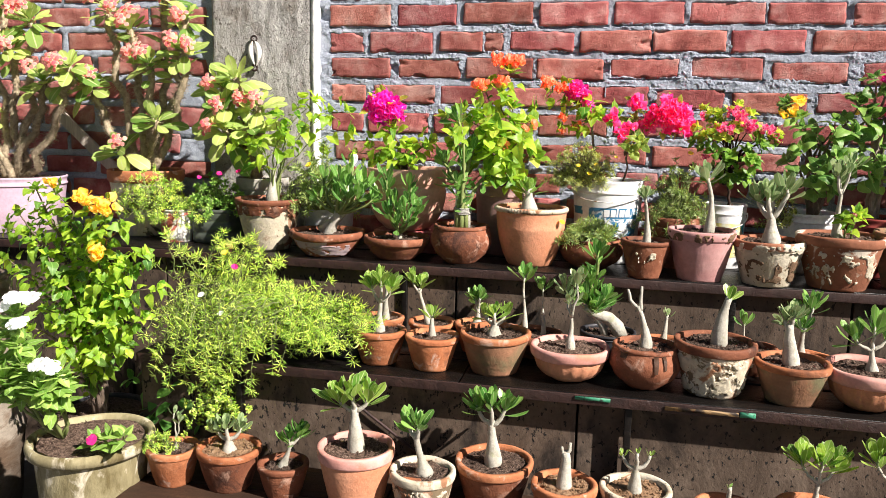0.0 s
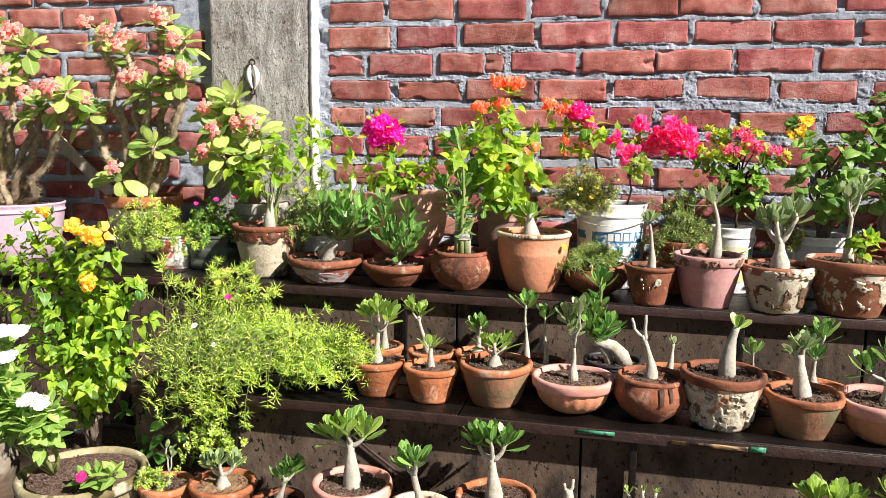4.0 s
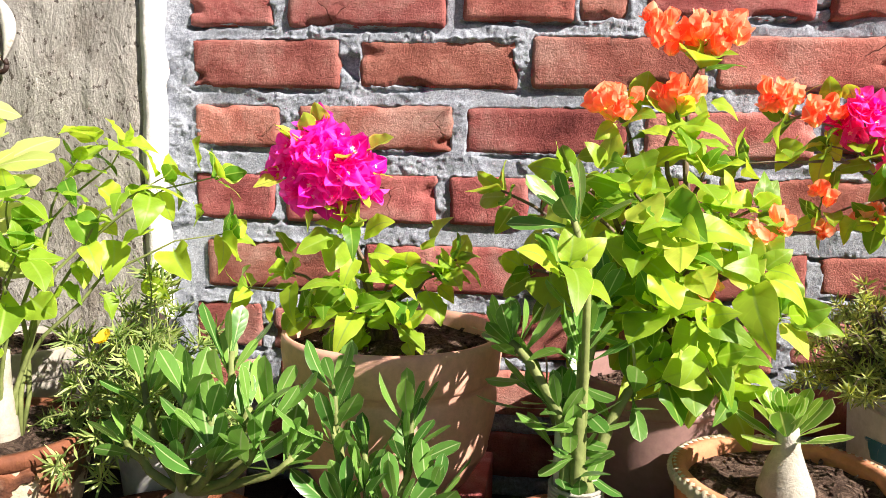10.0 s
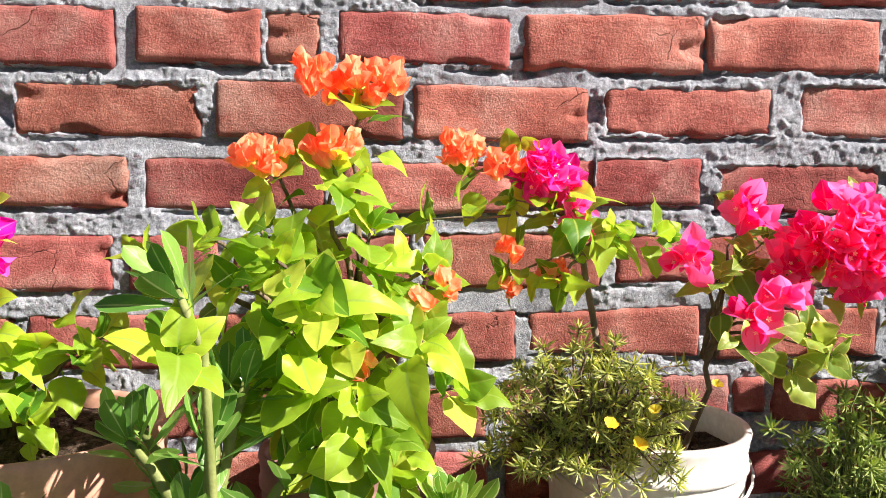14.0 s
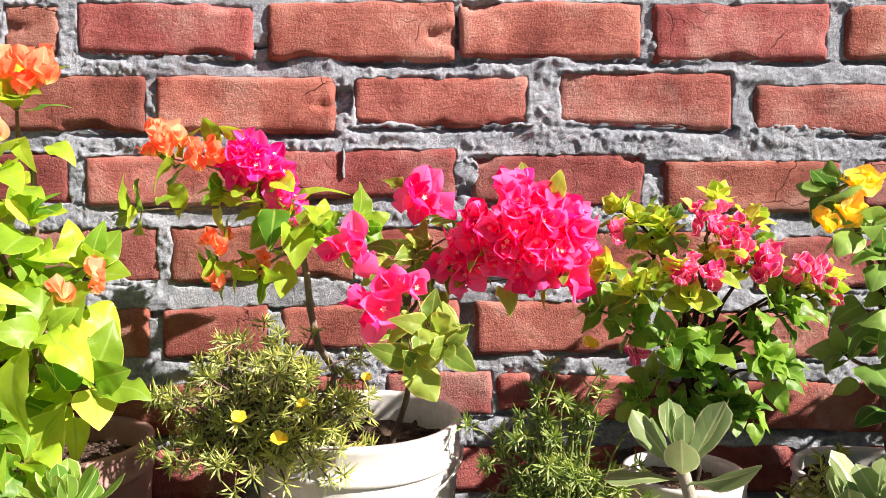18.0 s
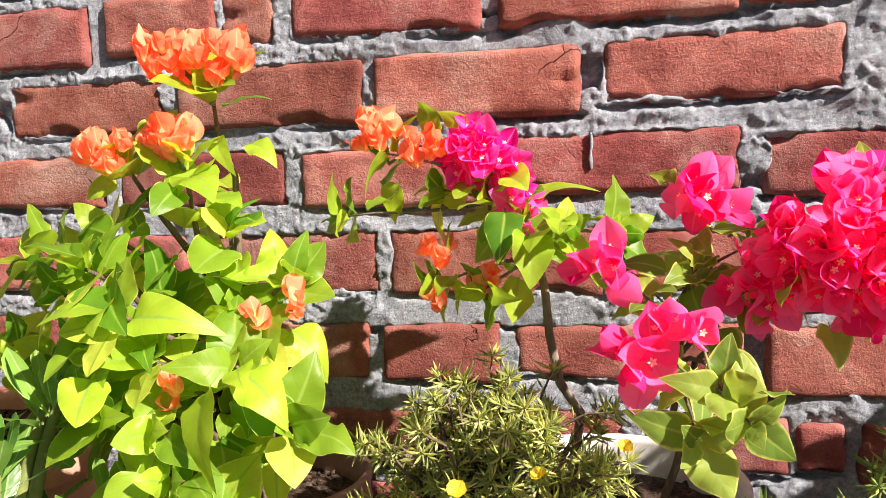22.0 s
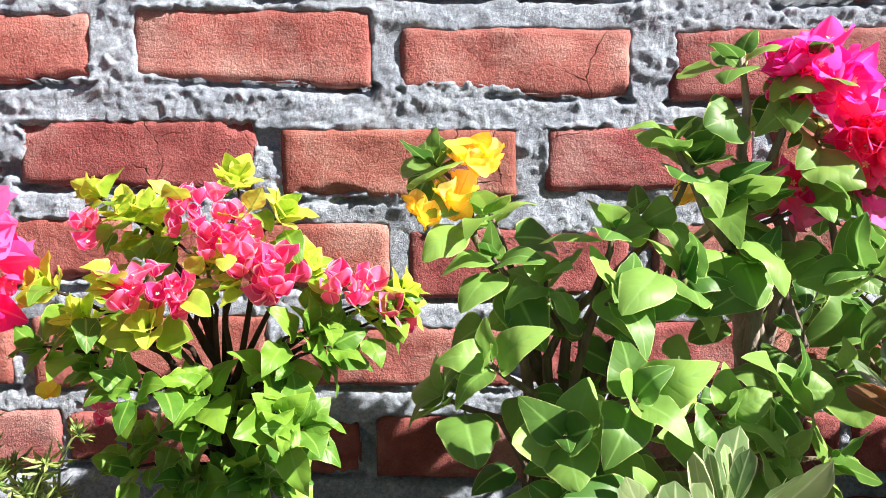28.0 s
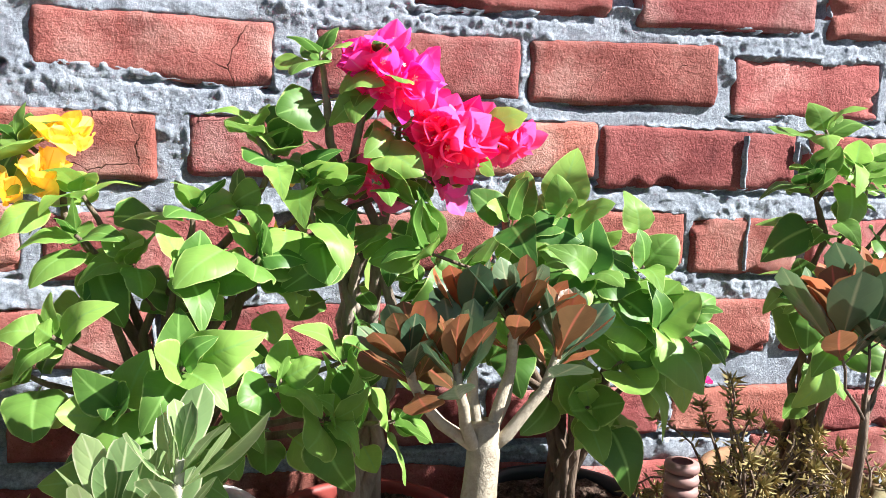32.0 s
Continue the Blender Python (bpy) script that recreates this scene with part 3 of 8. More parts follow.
L_EUPH = leafy("crown_of_thorns_leaf", (0.11, 0.235, 0.04), (0.55, 0.64, 0.19), rib=(0.52, 0.56, 0.30), through_light=0.3, rough=0.45)
L_PERI = leafy("periwinkle_leaf", (0.15, 0.30, 0.05), (0.42, 0.57, 0.15), rib=(0.40, 0.52, 0.26), through_light=0.3, rough=0.35)
L_NEEDLEGREEN = leafy("green_needle", (0.16, 0.27, 0.075), (0.50, 0.58, 0.23), through_light=0.35, rough=0.4)
L_NEEDLE = leafy("portulaca_needle", (0.20, 0.38, 0.05), (0.76, 0.82, 0.25), through_light=0.42, rough=0.4)
L_NEEDLEGREY = leafy("grey_green_needle", (0.20, 0.265, 0.085), (0.68, 0.70, 0.32), through_light=0.40, rough=0.45)
L_SPINE = leafy("pale_spine", (0.42, 0.42, 0.32), (0.78, 0.76, 0.62), through_light=0.2, rough=0.5)
L_NEEDLEDRY = leafy("drying_needle", (0.20, 0.17, 0.06), (0.46, 0.37, 0.17), through_light=0.15, rough=0.5)
L_PURSLANE = leafy("purslane_leaf", (0.12, 0.28, 0.045), (0.36, 0.53, 0.12), through_light=0.3)
L_DEEP = leafy("deep_green_leaf", (0.05, 0.16, 0.03), (0.16, 0.34, 0.06), through_light=0.3)
P_MAGENTA = leafy("magenta_bract", (0.70, 0.01, 0.31), (0.96, 0.15, 0.56), rib=(0.85, 0.2, 0.52), through_light=0.38, rough=0.6, spec=0.2)
P_PINK = leafy("hot_pink_bract", (0.74, 0.010, 0.21), (0.98, 0.22, 0.54), rib=(0.9, 0.12, 0.36), through_light=0.38, rough=0.6, spec=0.2)
P_ORANGE = leafy("orange_bract", (0.90, 0.22, 0.11), (0.97, 0.48, 0.32), rib=(0.98, 0.60, 0.36), foot=(0.98, 0.72, 0.34), through_light=0.38, rough=0.6, spec=0.2)
P_VIOLET = leafy("violet_bract", (0.70, 0.008, 0.44), (0.95, 0.14, 0.72), rib=(0.80, 0.14, 0.55), through_light=0.38, rough=0.6, spec=0.2)
P_RUST = leafy("rose_bract", (0.60, 0.025, 0.22), (0.90, 0.22, 0.44), edge=(0.94, 0.66, 0.66), edge_at=0.84, through_light=0.34, rough=0.6, spec=0.2)
P_YELLOW = leafy("golden_bract", (0.93, 0.61, 0.05), (0.98, 0.83, 0.30), rib=(0.95, 0.60, 0.12), through_light=0.36, rough=0.6, spec=0.2)
P_SALMON = leafy("salmon_flower", (0.80, 0.13, 0.17), (0.92, 0.42, 0.36), edge=(0.93, 0.66, 0.46), edge_at=0.72, through_light=0.25, rough=0.6, spec=0.2)
P_WHITE = leafy("white_petal", (0.80, 0.80, 0.84), (0.90, 0.90, 0.92), through_light=0.3, rough=0.6, spec=0.2)
P_CREAM = leafy("cream_petal", (0.85, 0.80, 0.55), (0.92, 0.88, 0.70), through_light=0.3, rough=0.6, spec=0.2)
P_SUN = leafy("yellow_petal", (0.88, 0.62, 0.03), (0.93, 0.80, 0.12), through_light=0.3, rough=0.6, spec=0.2)
P_ROSE = leafy("rose_petal", (0.72, 0.02, 0.22), (0.82, 0.06, 0.35), through_light=0.3, rough=0.6, spec=0.2)

# ---- mesh helpers ----
ORIGIN = {}


def thing(name, at, label, category, group=""):
    ob = new(name)
    ob.empty_display_size = 0.02
    ob.location = at
    ORIGIN[ob.name] = Vector(at)
    return tagged(ob, label, category, group)


def mesh_from(name, verts, faces, material, smooth=True, uvs=None):
    me = bpy.data.meshes.new(name)
    me.from_pydata([tuple(v) for v in verts], [], faces)
    me.materials.append(material)
    if smooth:
        me.polygons.foreach_set("use_smooth", [True] * len(me.polygons))
    if uvs is not None:
        lay = me.uv_layers.new(name="uv")
        loops = np.empty(len(me.loops), dtype=np.int32)
        me.loops.foreach_get("vertex_index", loops)
        lay.data.foreach_set("uv", np.asarray(uvs, dtype=np.float32)[loops].ravel())
    me.update()
    return me


def part_of(name, verts, faces, material, parent, label="", smooth=True, uvs=None):
    """One mesh part, given in world metres, under a thing or a part."""
    o = ORIGIN[parent.name]
    ob = new(name, mesh_from(name, [(v[0] - o[0], v[1] - o[1], v[2] - o[2]) for v in verts], faces, material, smooth, uvs))
    ob.parent = parent
    ORIGIN[ob.name] = o
    return tagged(ob, label)


def setting(name, verts, faces, material, label, smooth=False):
    ob = new(name, mesh_from(name, verts, faces, material, smooth))
    ORIGIN[ob.name] = Vector((0, 0, 0))
    return tagged(ob, label, name.split("_")[0], kind="structure")


def box(x0, x1, y0, y1, z0, z1, bevel=0.004):
    bm = bmesh.new()
    bmesh.ops.create_cube(bm, size=1)
    for v in bm.verts:
        v.co = ((x0 + x1) / 2 + v.co.x * (x1 - x0), (y0 + y1) / 2 + v.co.y * (y1 - y0), (z0 + z1) / 2 + v.co.z * (z1 - z0))
    if bevel:
        bmesh.ops.bevel(bm, geom=bm.edges[:], offset=bevel, segments=2, affect='EDGES', profile=0.6)
    bm.verts.index_update()
    vs, fs = [v.co.copy() for v in bm.verts], [[v.index for v in f.verts] for f in bm.faces]
    bm.free()
    return vs, fs


def lathe(cx, cy, z0, profile, seg=44, wobble=0.0, seed=0.0, flute=0, flute_depth=0.0, square=0.0):
    """A turned body: (radius, height) pairs from the inside bottom outward, slightly uneven."""
    vs, fs = [], []
    for r, z in profile:
        for i in range(seg):
            a = 2 * math.pi * i / seg
            w = 1 + wobble * noise.noise(Vector((math.cos(a) * 1.3 + seed, math.sin(a) * 1.3, z * 9 + seed)))
            if flute:
                w -= flute_depth * abs(math.sin(a * flute / 2)) ** 3
            if square:
                w *= 1 - square + square / max(abs(math.cos(a)), abs(math.sin(a)))
            dz = wobble * 0.12 * noise.noise(Vector((math.cos(a) + seed, math.sin(a), 3.0)))
            vs.append((cx + r * w * math.cos(a), cy + r * w * math.sin(a), z0 + z + dz))
    for k in range(len(profile) - 1):
        for i in range(seg):
            j = (i + 1) % seg
            fs.append((k * seg + i, k * seg + j, (k + 1) * seg + j, (k + 1) * seg + i))
    fs.append([i for i in range(seg)][::-1])
    return vs, fs


def tube(pts, radii, seg=8, closed_tip=True):
    vs, fs = [], []
    up = Vector((0.31, 0.87, 0.38))
    for i, p in enumerate(pts):
        d = (pts[min(i + 1, len(pts) - 1)] - pts[max(i - 1, 0)]).normalized()
        a = d.cross(up)
        a = a.normalized() if a.length > 1e-4 else Vector((1, 0, 0))
        b = d.cross(a)
        for k in range(seg):
            t = 2 * math.pi * k / seg
            vs.append(p + (a * math.cos(t) + b * math.sin(t)) * radii[i])
    n = len(pts)
    for i in range(n - 1):
        for k in range(seg):
            j = (k + 1) % seg
            fs.append((i * seg + k, i * seg + j, (i + 1) * seg + j, (i + 1) * seg + k))
    fs.append(list(range(seg))[::-1])
    fs.append([(n - 1) * seg + k for k in range(seg)])
    return vs, fs


def joined(pieces):
    vs, fs = [], []
    for v, f in pieces:
        o = len(vs)
        vs += list(v)
        fs += [[i + o for i in q] for q in f]
    return vs, fs


def bent(a, b, sag, n=7, rng=random):
    """A path of n points from a to b, bowed by sag and a little uneven."""
    a, b, sag = Vector(a), Vector(b), Vector(sag)
    out = []
    amp = (b - a).length * 0.035
    for i in range(n):
        t = i / (n - 1)
        p = a.lerp(b, t) + sag * (4 * t * (1 - t))
        if 0 < i < n - 1:
            p += Vector((rng.uniform(-amp, amp), rng.uniform(-amp, amp), rng.uniform(-amp, amp) * 0.5))
        out.append(p)
    return out


def blade(name, material, profile, fold=0.25, curl=0.25, wave=0.0, twist=0.0, dome=0.2, phase=0.0, hook=0.0):
    """A leaf one unit long along +Y with its face up: half widths along it, folded on the midrib, its halves arched and rippled, the tip curling over."""
    vs, uvs, fs = [], [], []
    n = len(profile)
    steps = (-1.0, -0.72, -0.40, -0.10, 0.0, 0.10, 0.40, 0.72, 1.0)
    for t, w in profile:
        zc = -curl * t * t - hook * max(0.0, t - 0.62) ** 2 * 3.0
        y = t * (1 - 0.12 * curl * t)
        k = fold * (1.15 - 0.75 * t)
        for u in steps:
            q = abs(u)
            z = zc + q * w * k - q * q * w * dome + 0.05 * w * max(0.0, 1 - q * 5)
            z += wave * w * q * q * (math.sin(t * 9 + phase + 1.4 * u) + 0.6 * math.sin(t * 19 + 2.1 * phase - 2.0 * u))
            vs.append((u * w + twist * t * t, y, z))
            uvs.append((u, t))
    m = len(steps)
    for i in range(n - 1):
        a, b = m * i, m * i + m
        for k in range(m - 1):
            fs.append((a + k, a + k + 1, b + k + 1, b + k))
    return mesh_from(name, vs, fs, material, True, uvs)


def outline(width, belly, stalk=0.0, blunt=1.0, n=11, stalk_w=0.014):
    """Half widths of a leaf: belly < 1 puts its broadest part near the foot, > 1 near the tip; blunt < 1 rounds the tip."""
    out = [(0.0, stalk_w)] if stalk else []
    for i in range(n):
        t = i / (n - 1)
        k = math.sin(math.pi * min(t ** belly, 1.0))
        w = width * max(k, 0.0) ** (0.62 if t < 0.35 else blunt)
        out.append((stalk + (1 - stalk) * t, max(w, stalk_w if i == 0 else 0.003)))
    return out


OVATE = outline(0.345, 0.64, 0.13, 0.80, 15)
HEART = outline(0.42, 0.62, 0.12, 0.68, 17)
SPOON = outline(0.178, 1.85, 0.08, 0.42, stalk_w=0.030)
PAPER = outline(0.44, 0.78, 0.0, 0.80, 12)
TULIP = outline(0.44, 0.86, 0.0, 0.72, 12)


def family(name, material, profile, n=4, fold=0.25, curl=0.3, wave=0.06, seed=1, dome=0.2, hook=0.0):
    r = random.Random(seed)
    out = []
    for _ in range(n):
        k = r.uniform(0.82, 1.15)
        out.append(blade(name, material, [(t, w * k) for t, w in profile], fold * r.uniform(0.2, 1.6), curl * r.uniform(-0.3, 1.8), wave * r.uniform(0.4, 1.6), r.uniform(-0.14, 0.14), dome * r.uniform(0.0, 1.6), r.uniform(0, 6.28), hook * r.uniform(0.0, 1.6)))
    return out


def flower_family(material, profile, n=6, cup=(0.5, 1.1), seed=1, curl=-0.25, wave=0.3, eye=None):
    """Bougainvillea flowers one unit across the bracts: three papery bracts round a small pale tube."""
    r = random.Random(seed)
    out = []
    for _ in range(n):
        vs, fs, uvs, slots = [], [], [], []
        a0 = r.uniform(0, 6.28)
        for k in range(3):
            a = a0 + 2.094 * k + r.uniform(-0.2, 0.2)
            el = r.uniform(*cup)
            size = r.uniform(0.82, 1.1)
            cupped, cu, wv = r.uniform(0.15, 0.75), curl * r.uniform(-0.3, 1.8), wave * r.uniform(0.4, 1.4)
            out_v = Vector((math.cos(a), math.sin(a), 0))
            d = out_v * math.cos(el) + Vector((0, 0, math.sin(el)))
            side = Vector((-math.sin(a), math.cos(a), 0))
            nrm = side.cross(d)
            if nrm.z < 0:
                nrm = -nrm
            o = len(vs)
            for t, w in profile:
                for u in (-1.0, -0.66, -0.33, 0.0, 0.33, 0.66, 1.0):
                    h = -cu * t * t + u * u * w * cupped + wv * w * u * u * math.sin(t * 6 + 2.0 * u + k)
                    vs.append((side * (u * w) + d * t + nrm * h) * size)
                    uvs.append((u, t))
            for i in range(len(profile) - 1):
                for j in range(6):
                    q = o + 7 * i + j
                    fs.append((q, q + 1, q + 8, q + 7))
                    slots.append(0)
        if eye:
            for k in range(5):
                a = 1.2566 * k
                o = len(vs)
                c = Vector((0.06, 0.03, 0.42))
                vs += [c, c + Vector((math.cos(a - 0.5) * 0.07, math.sin(a - 0.5) * 0.07, 0.03)), c + Vector((math.cos(a) * 0.11, math.sin(a) * 0.11, 0.05)), c + Vector((math.cos(a + 0.5) * 0.07, math.sin(a + 0.5) * 0.07, 0.03))]
                uvs += [(0, 0.5)] * 4
                fs.append((o, o + 1, o + 2, o + 3))
                slots.append(1)
        me = mesh_from("flower", vs, fs, material, True, uvs)
        if eye:
            me.materials.append(eye)
            me.polygons.foreach_set("material_index", slots)
        out.append(me)
    return out


def set_leaf(mesh, p, d, up, size, parent, name="leaf"):
    """One leaf, an object of its own on a shared mesh: root p, way d, face turned to up."""
    d = d.normalized()
    x = d.cross(up)
    if x.length < 1e-3:
        x = d.cross(Vector((0.3, 0.8, 0.2)))
    x.normalize()
    z = x.cross(d)
    o = ORIGIN[parent.name]
    m = Matrix(((x.x * size, d.x * size, z.x * size, p.x - o.x), (x.y * size, d.y * size, z.y * size, p.y - o.y), (x.z * size, d.z * size, z.z * size, p.z - o.z), (0, 0, 0, 1)))
    ob = bpy.data.objects.new(name, mesh)
    scene.collection.objects.link(ob)
    ob.parent = parent
    ob.matrix_basis = m
    return ob


def any_way(rng):
    while True:
        v = Vector((rng.uniform(-1, 1), rng.uniform(-1, 1), rng.uniform(-1, 1)))
        if 0.05 < v.length < 1:
            return v.normalized()

# ---- the setting ----
WALL_Y = 2.895
COURSES = [0.865, 0.955, 1.045, 1.139, 1.242, 1.352, 1.444, 1.534, 1.630, 1.722, 1.815, 1.905]
TOPS = [0.935, 1.024, 1.113, 1.213, 1.320, 1.416, 1.513, 1.606, 1.702, 1.794, 1.885, 1.975]
RIGHT_END = 2.45
LAID = {}


def course(k, *bricks):
    """The bricks of one course in plain sight: start, end, then the heights of the lower and the upper arris at both ends."""
    LAID[k] = [tuple(q) for q in bricks]


course(1, (0.880, 1.118, 0.962, 0.950, 1.020, 1.006), (1.133, 1.37, 0.946, 0.936, 1.000, 0.996))
course(2, (-0.13, 0.025, 1.058, 1.062, 1.123, 1.125), (0.043, 0.187, 1.064, 1.068, 1.129, 1.129), (0.192, 0.238, 1.072, 1.072, 1.124, 1.126), (0.250, 0.488, 1.062, 1.052, 1.129, 1.108), (0.503, 0.747, 1.048, 1.038, 1.115, 1.113),
       (0.765, 1.002, 1.044, 1.040, 1.112, 1.108), (1.018, 1.250, 1.040, 1.036, 1.105, 1.098), (1.264, 1.485, 1.036, 1.023, 1.093, 1.090), (1.496, 1.73, 1.026, 1.014, 1.087, 1.080))
course(3, (-0.500, -0.268, 1.145, 1.147, 1.214, 1.215), (-0.250, -0.112, 1.147, 1.150, 1.212, 1.219), (-0.094, 0.142, 1.162, 1.153, 1.215, 1.226), (0.163, 0.396, 1.151, 1.153, 1.223, 1.222), (0.412, 0.645, 1.148, 1.142, 1.210, 1.207),
       (0.664, 0.900, 1.146, 1.142, 1.210, 1.210), (0.916, 1.146, 1.144, 1.143, 1.211, 1.213), (1.162, 1.408, 1.143, 1.136, 1.211, 1.208), (1.428, 1.66, 1.138, 1.132, 1.205, 1.200))
course(4, (-1.018, -0.890, 1.246, 1.244, 1.316, 1.314), (-0.872, -0.640, 1.244, 1.245, 1.316, 1.318), (-0.620, -0.505, 1.246, 1.246, 1.318, 1.317), (-0.487, -0.252, 1.245, 1.249, 1.316, 1.323), (-0.239, 0.004, 1.248, 1.250, 1.322, 1.325), (0.022, 0.262, 1.255, 1.254, 1.321, 1.322),
       (0.272, 0.519, 1.247, 1.243, 1.316, 1.315), (0.538, 0.767, 1.237, 1.236, 1.309, 1.309), (0.792, 1.018, 1.247, 1.245, 1.311, 1.316), (1.029, 1.274, 1.256, 1.249, 1.319, 1.321), (1.281, 1.442, 1.243, 1.240, 1.312, 1.315), (1.462, 1.70, 1.241, 1.238, 1.314, 1.318))
course(5, (-1.016, -0.880, 1.356, 1.355, 1.419, 1.417), (-0.851, -0.618, 1.357, 1.352, 1.419, 1.420), (-0.599, -0.365, 1.351, 1.352, 1.418, 1.419), (-0.345, -0.116, 1.348, 1.350, 1.414, 1.417), (-0.098, 0.138, 1.359, 1.362, 1.423, 1.424), (0.158, 0.387, 1.355, 1.346, 1.416, 1.419),
       (0.412, 0.648, 1.342, 1.340, 1.409, 1.409), (0.678, 0.894, 1.347, 1.350, 1.411, 1.416), (0.915, 1.146, 1.354, 1.358, 1.419, 1.425), (1.151, 1.432, 1.348, 1.349, 1.422, 1.426), (1.452, 1.70, 1.350, 1.352, 1.424, 1.428))
course(6, (-1.018, -0.788, 1.444, 1.443, 1.514, 1.516), (-0.758, -0.525, 1.446, 1.444, 1.512, 1.516), (-0.506, -0.265, 1.446, 1.445, 1.519, 1.517), (-0.251, -0.021, 1.446, 1.444, 1.517, 1.516), (0.003, 0.232, 1.451, 1.455, 1.519, 1.519), (0.271, 0.503, 1.460, 1.450, 1.525, 1.526),
       (0.531, 0.764, 1.449, 1.441, 1.510, 1.511), (0.805, 1.043, 1.440, 1.444, 1.510, 1.516), (1.054, 1.304, 1.444, 1.452, 1.515, 1.528), (1.328, 1.56, 1.443, 1.448, 1.516, 1.524), (1.58, 1.82, 1.448, 1.452, 1.524, 1.528))
course(7, (-1.022, -0.890, 1.536, 1.534, 1.606, 1.604), (-0.867, -0.631, 1.533, 1.531, 1.608, 1.606), (-0.605, -0.447, 1.541, 1.538, 1.610, 1.608), (-0.443, -0.372, 1.536, 1.535, 1.608, 1.606), (-0.350, -0.126, 1.546, 1.538, 1.611, 1.608), (-0.107, 0.135, 1.538, 1.537, 1.610, 1.613),
       (0.142, 0.379, 1.542, 1.541, 1.614, 1.613), (0.394, 0.627, 1.539, 1.540, 1.612, 1.615), (0.650, 0.888, 1.543, 1.543, 1.612, 1.612), (0.912, 1.155, 1.539, 1.548, 1.611, 1.616), (1.190, 1.445, 1.541, 1.553, 1.614, 1.623), (1.466, 1.71, 1.547, 1.560, 1.620, 1.630))
course(8, (-1.022, -0.788, 1.627, 1.627, 1.703, 1.704), (-0.762, -0.545, 1.628, 1.628, 1.704, 1.703), (-0.520, -0.273, 1.636, 1.635, 1.708, 1.709), (-0.250, -0.014, 1.626, 1.631, 1.706, 1.709), (0.006, 0.239, 1.633, 1.632, 1.709, 1.708), (0.254, 0.496, 1.634, 1.634, 1.706, 1.704), (0.502, 0.740, 1.631, 1.631, 1.701, 1.700))

setting("ground", *box(-60, 60, -60, 60, -0.3, 0.0, 0), FLOOR, "grey cement floor of a terrace")
wall_north = setting("wall_north", *box(-3.6, RIGHT_END, WALL_Y + 0.045, WALL_Y + 0.23, 0.0, 2.0, 0.0), MORTAR, "unplastered red brick wall with thick grey mortar")
tagged(wall_north, category="wall")


def plan_bricks():
    """Every brick of the wall: the courses in sight as they lie, the rest carried on at the same bond."""
    r = random.Random(5)
    out = []
    for k in range(len(COURSES)):
        seen_ = LAID.get(k, [])
        z0, z1 = COURSES[k], TOPS[k]

        def plain(a, b):
            if b - a > 0.05:
                dz = r.uniform(-0.003, 0.003)
                out.append((a, b, z0 + dz, z0 + dz + r.uniform(-0.003, 0.003), z1 + dz, z1 + dz + r.uniform(-0.003, 0.003)))

        out.extend(seen_)
        x = (seen_[0][0] if seen_ else 0.1 + 0.12 * (k % 2)) - 0.02
        while x > -1.02 + 0.05:
            a = max(x - r.uniform(0.228, 0.240), -1.02)
            plain(a, x)
            x = a - r.uniform(0.016, 0.026)
        x = (seen_[-1][1] if seen_ else 0.1 + 0.12 * (k % 2)) + 0.02 * (1 if seen_ else -1) + 0.004
        while x < RIGHT_END - 0.1:
            b = min(x + r.uniform(0.228, 0.240), RIGHT_END)
            plain(x, b)
            x = b + r.uniform(0.016, 0.026)
        for i in range(1, 8):
            a = -1.50 - (0.13 if k % 2 else 0.0) - 0.254 * i + r.uniform(-0.006, 0.006)
            plain(a, min(a + 0.233, -1.49))
    return out


BRICK_PLAN = plan_bricks()


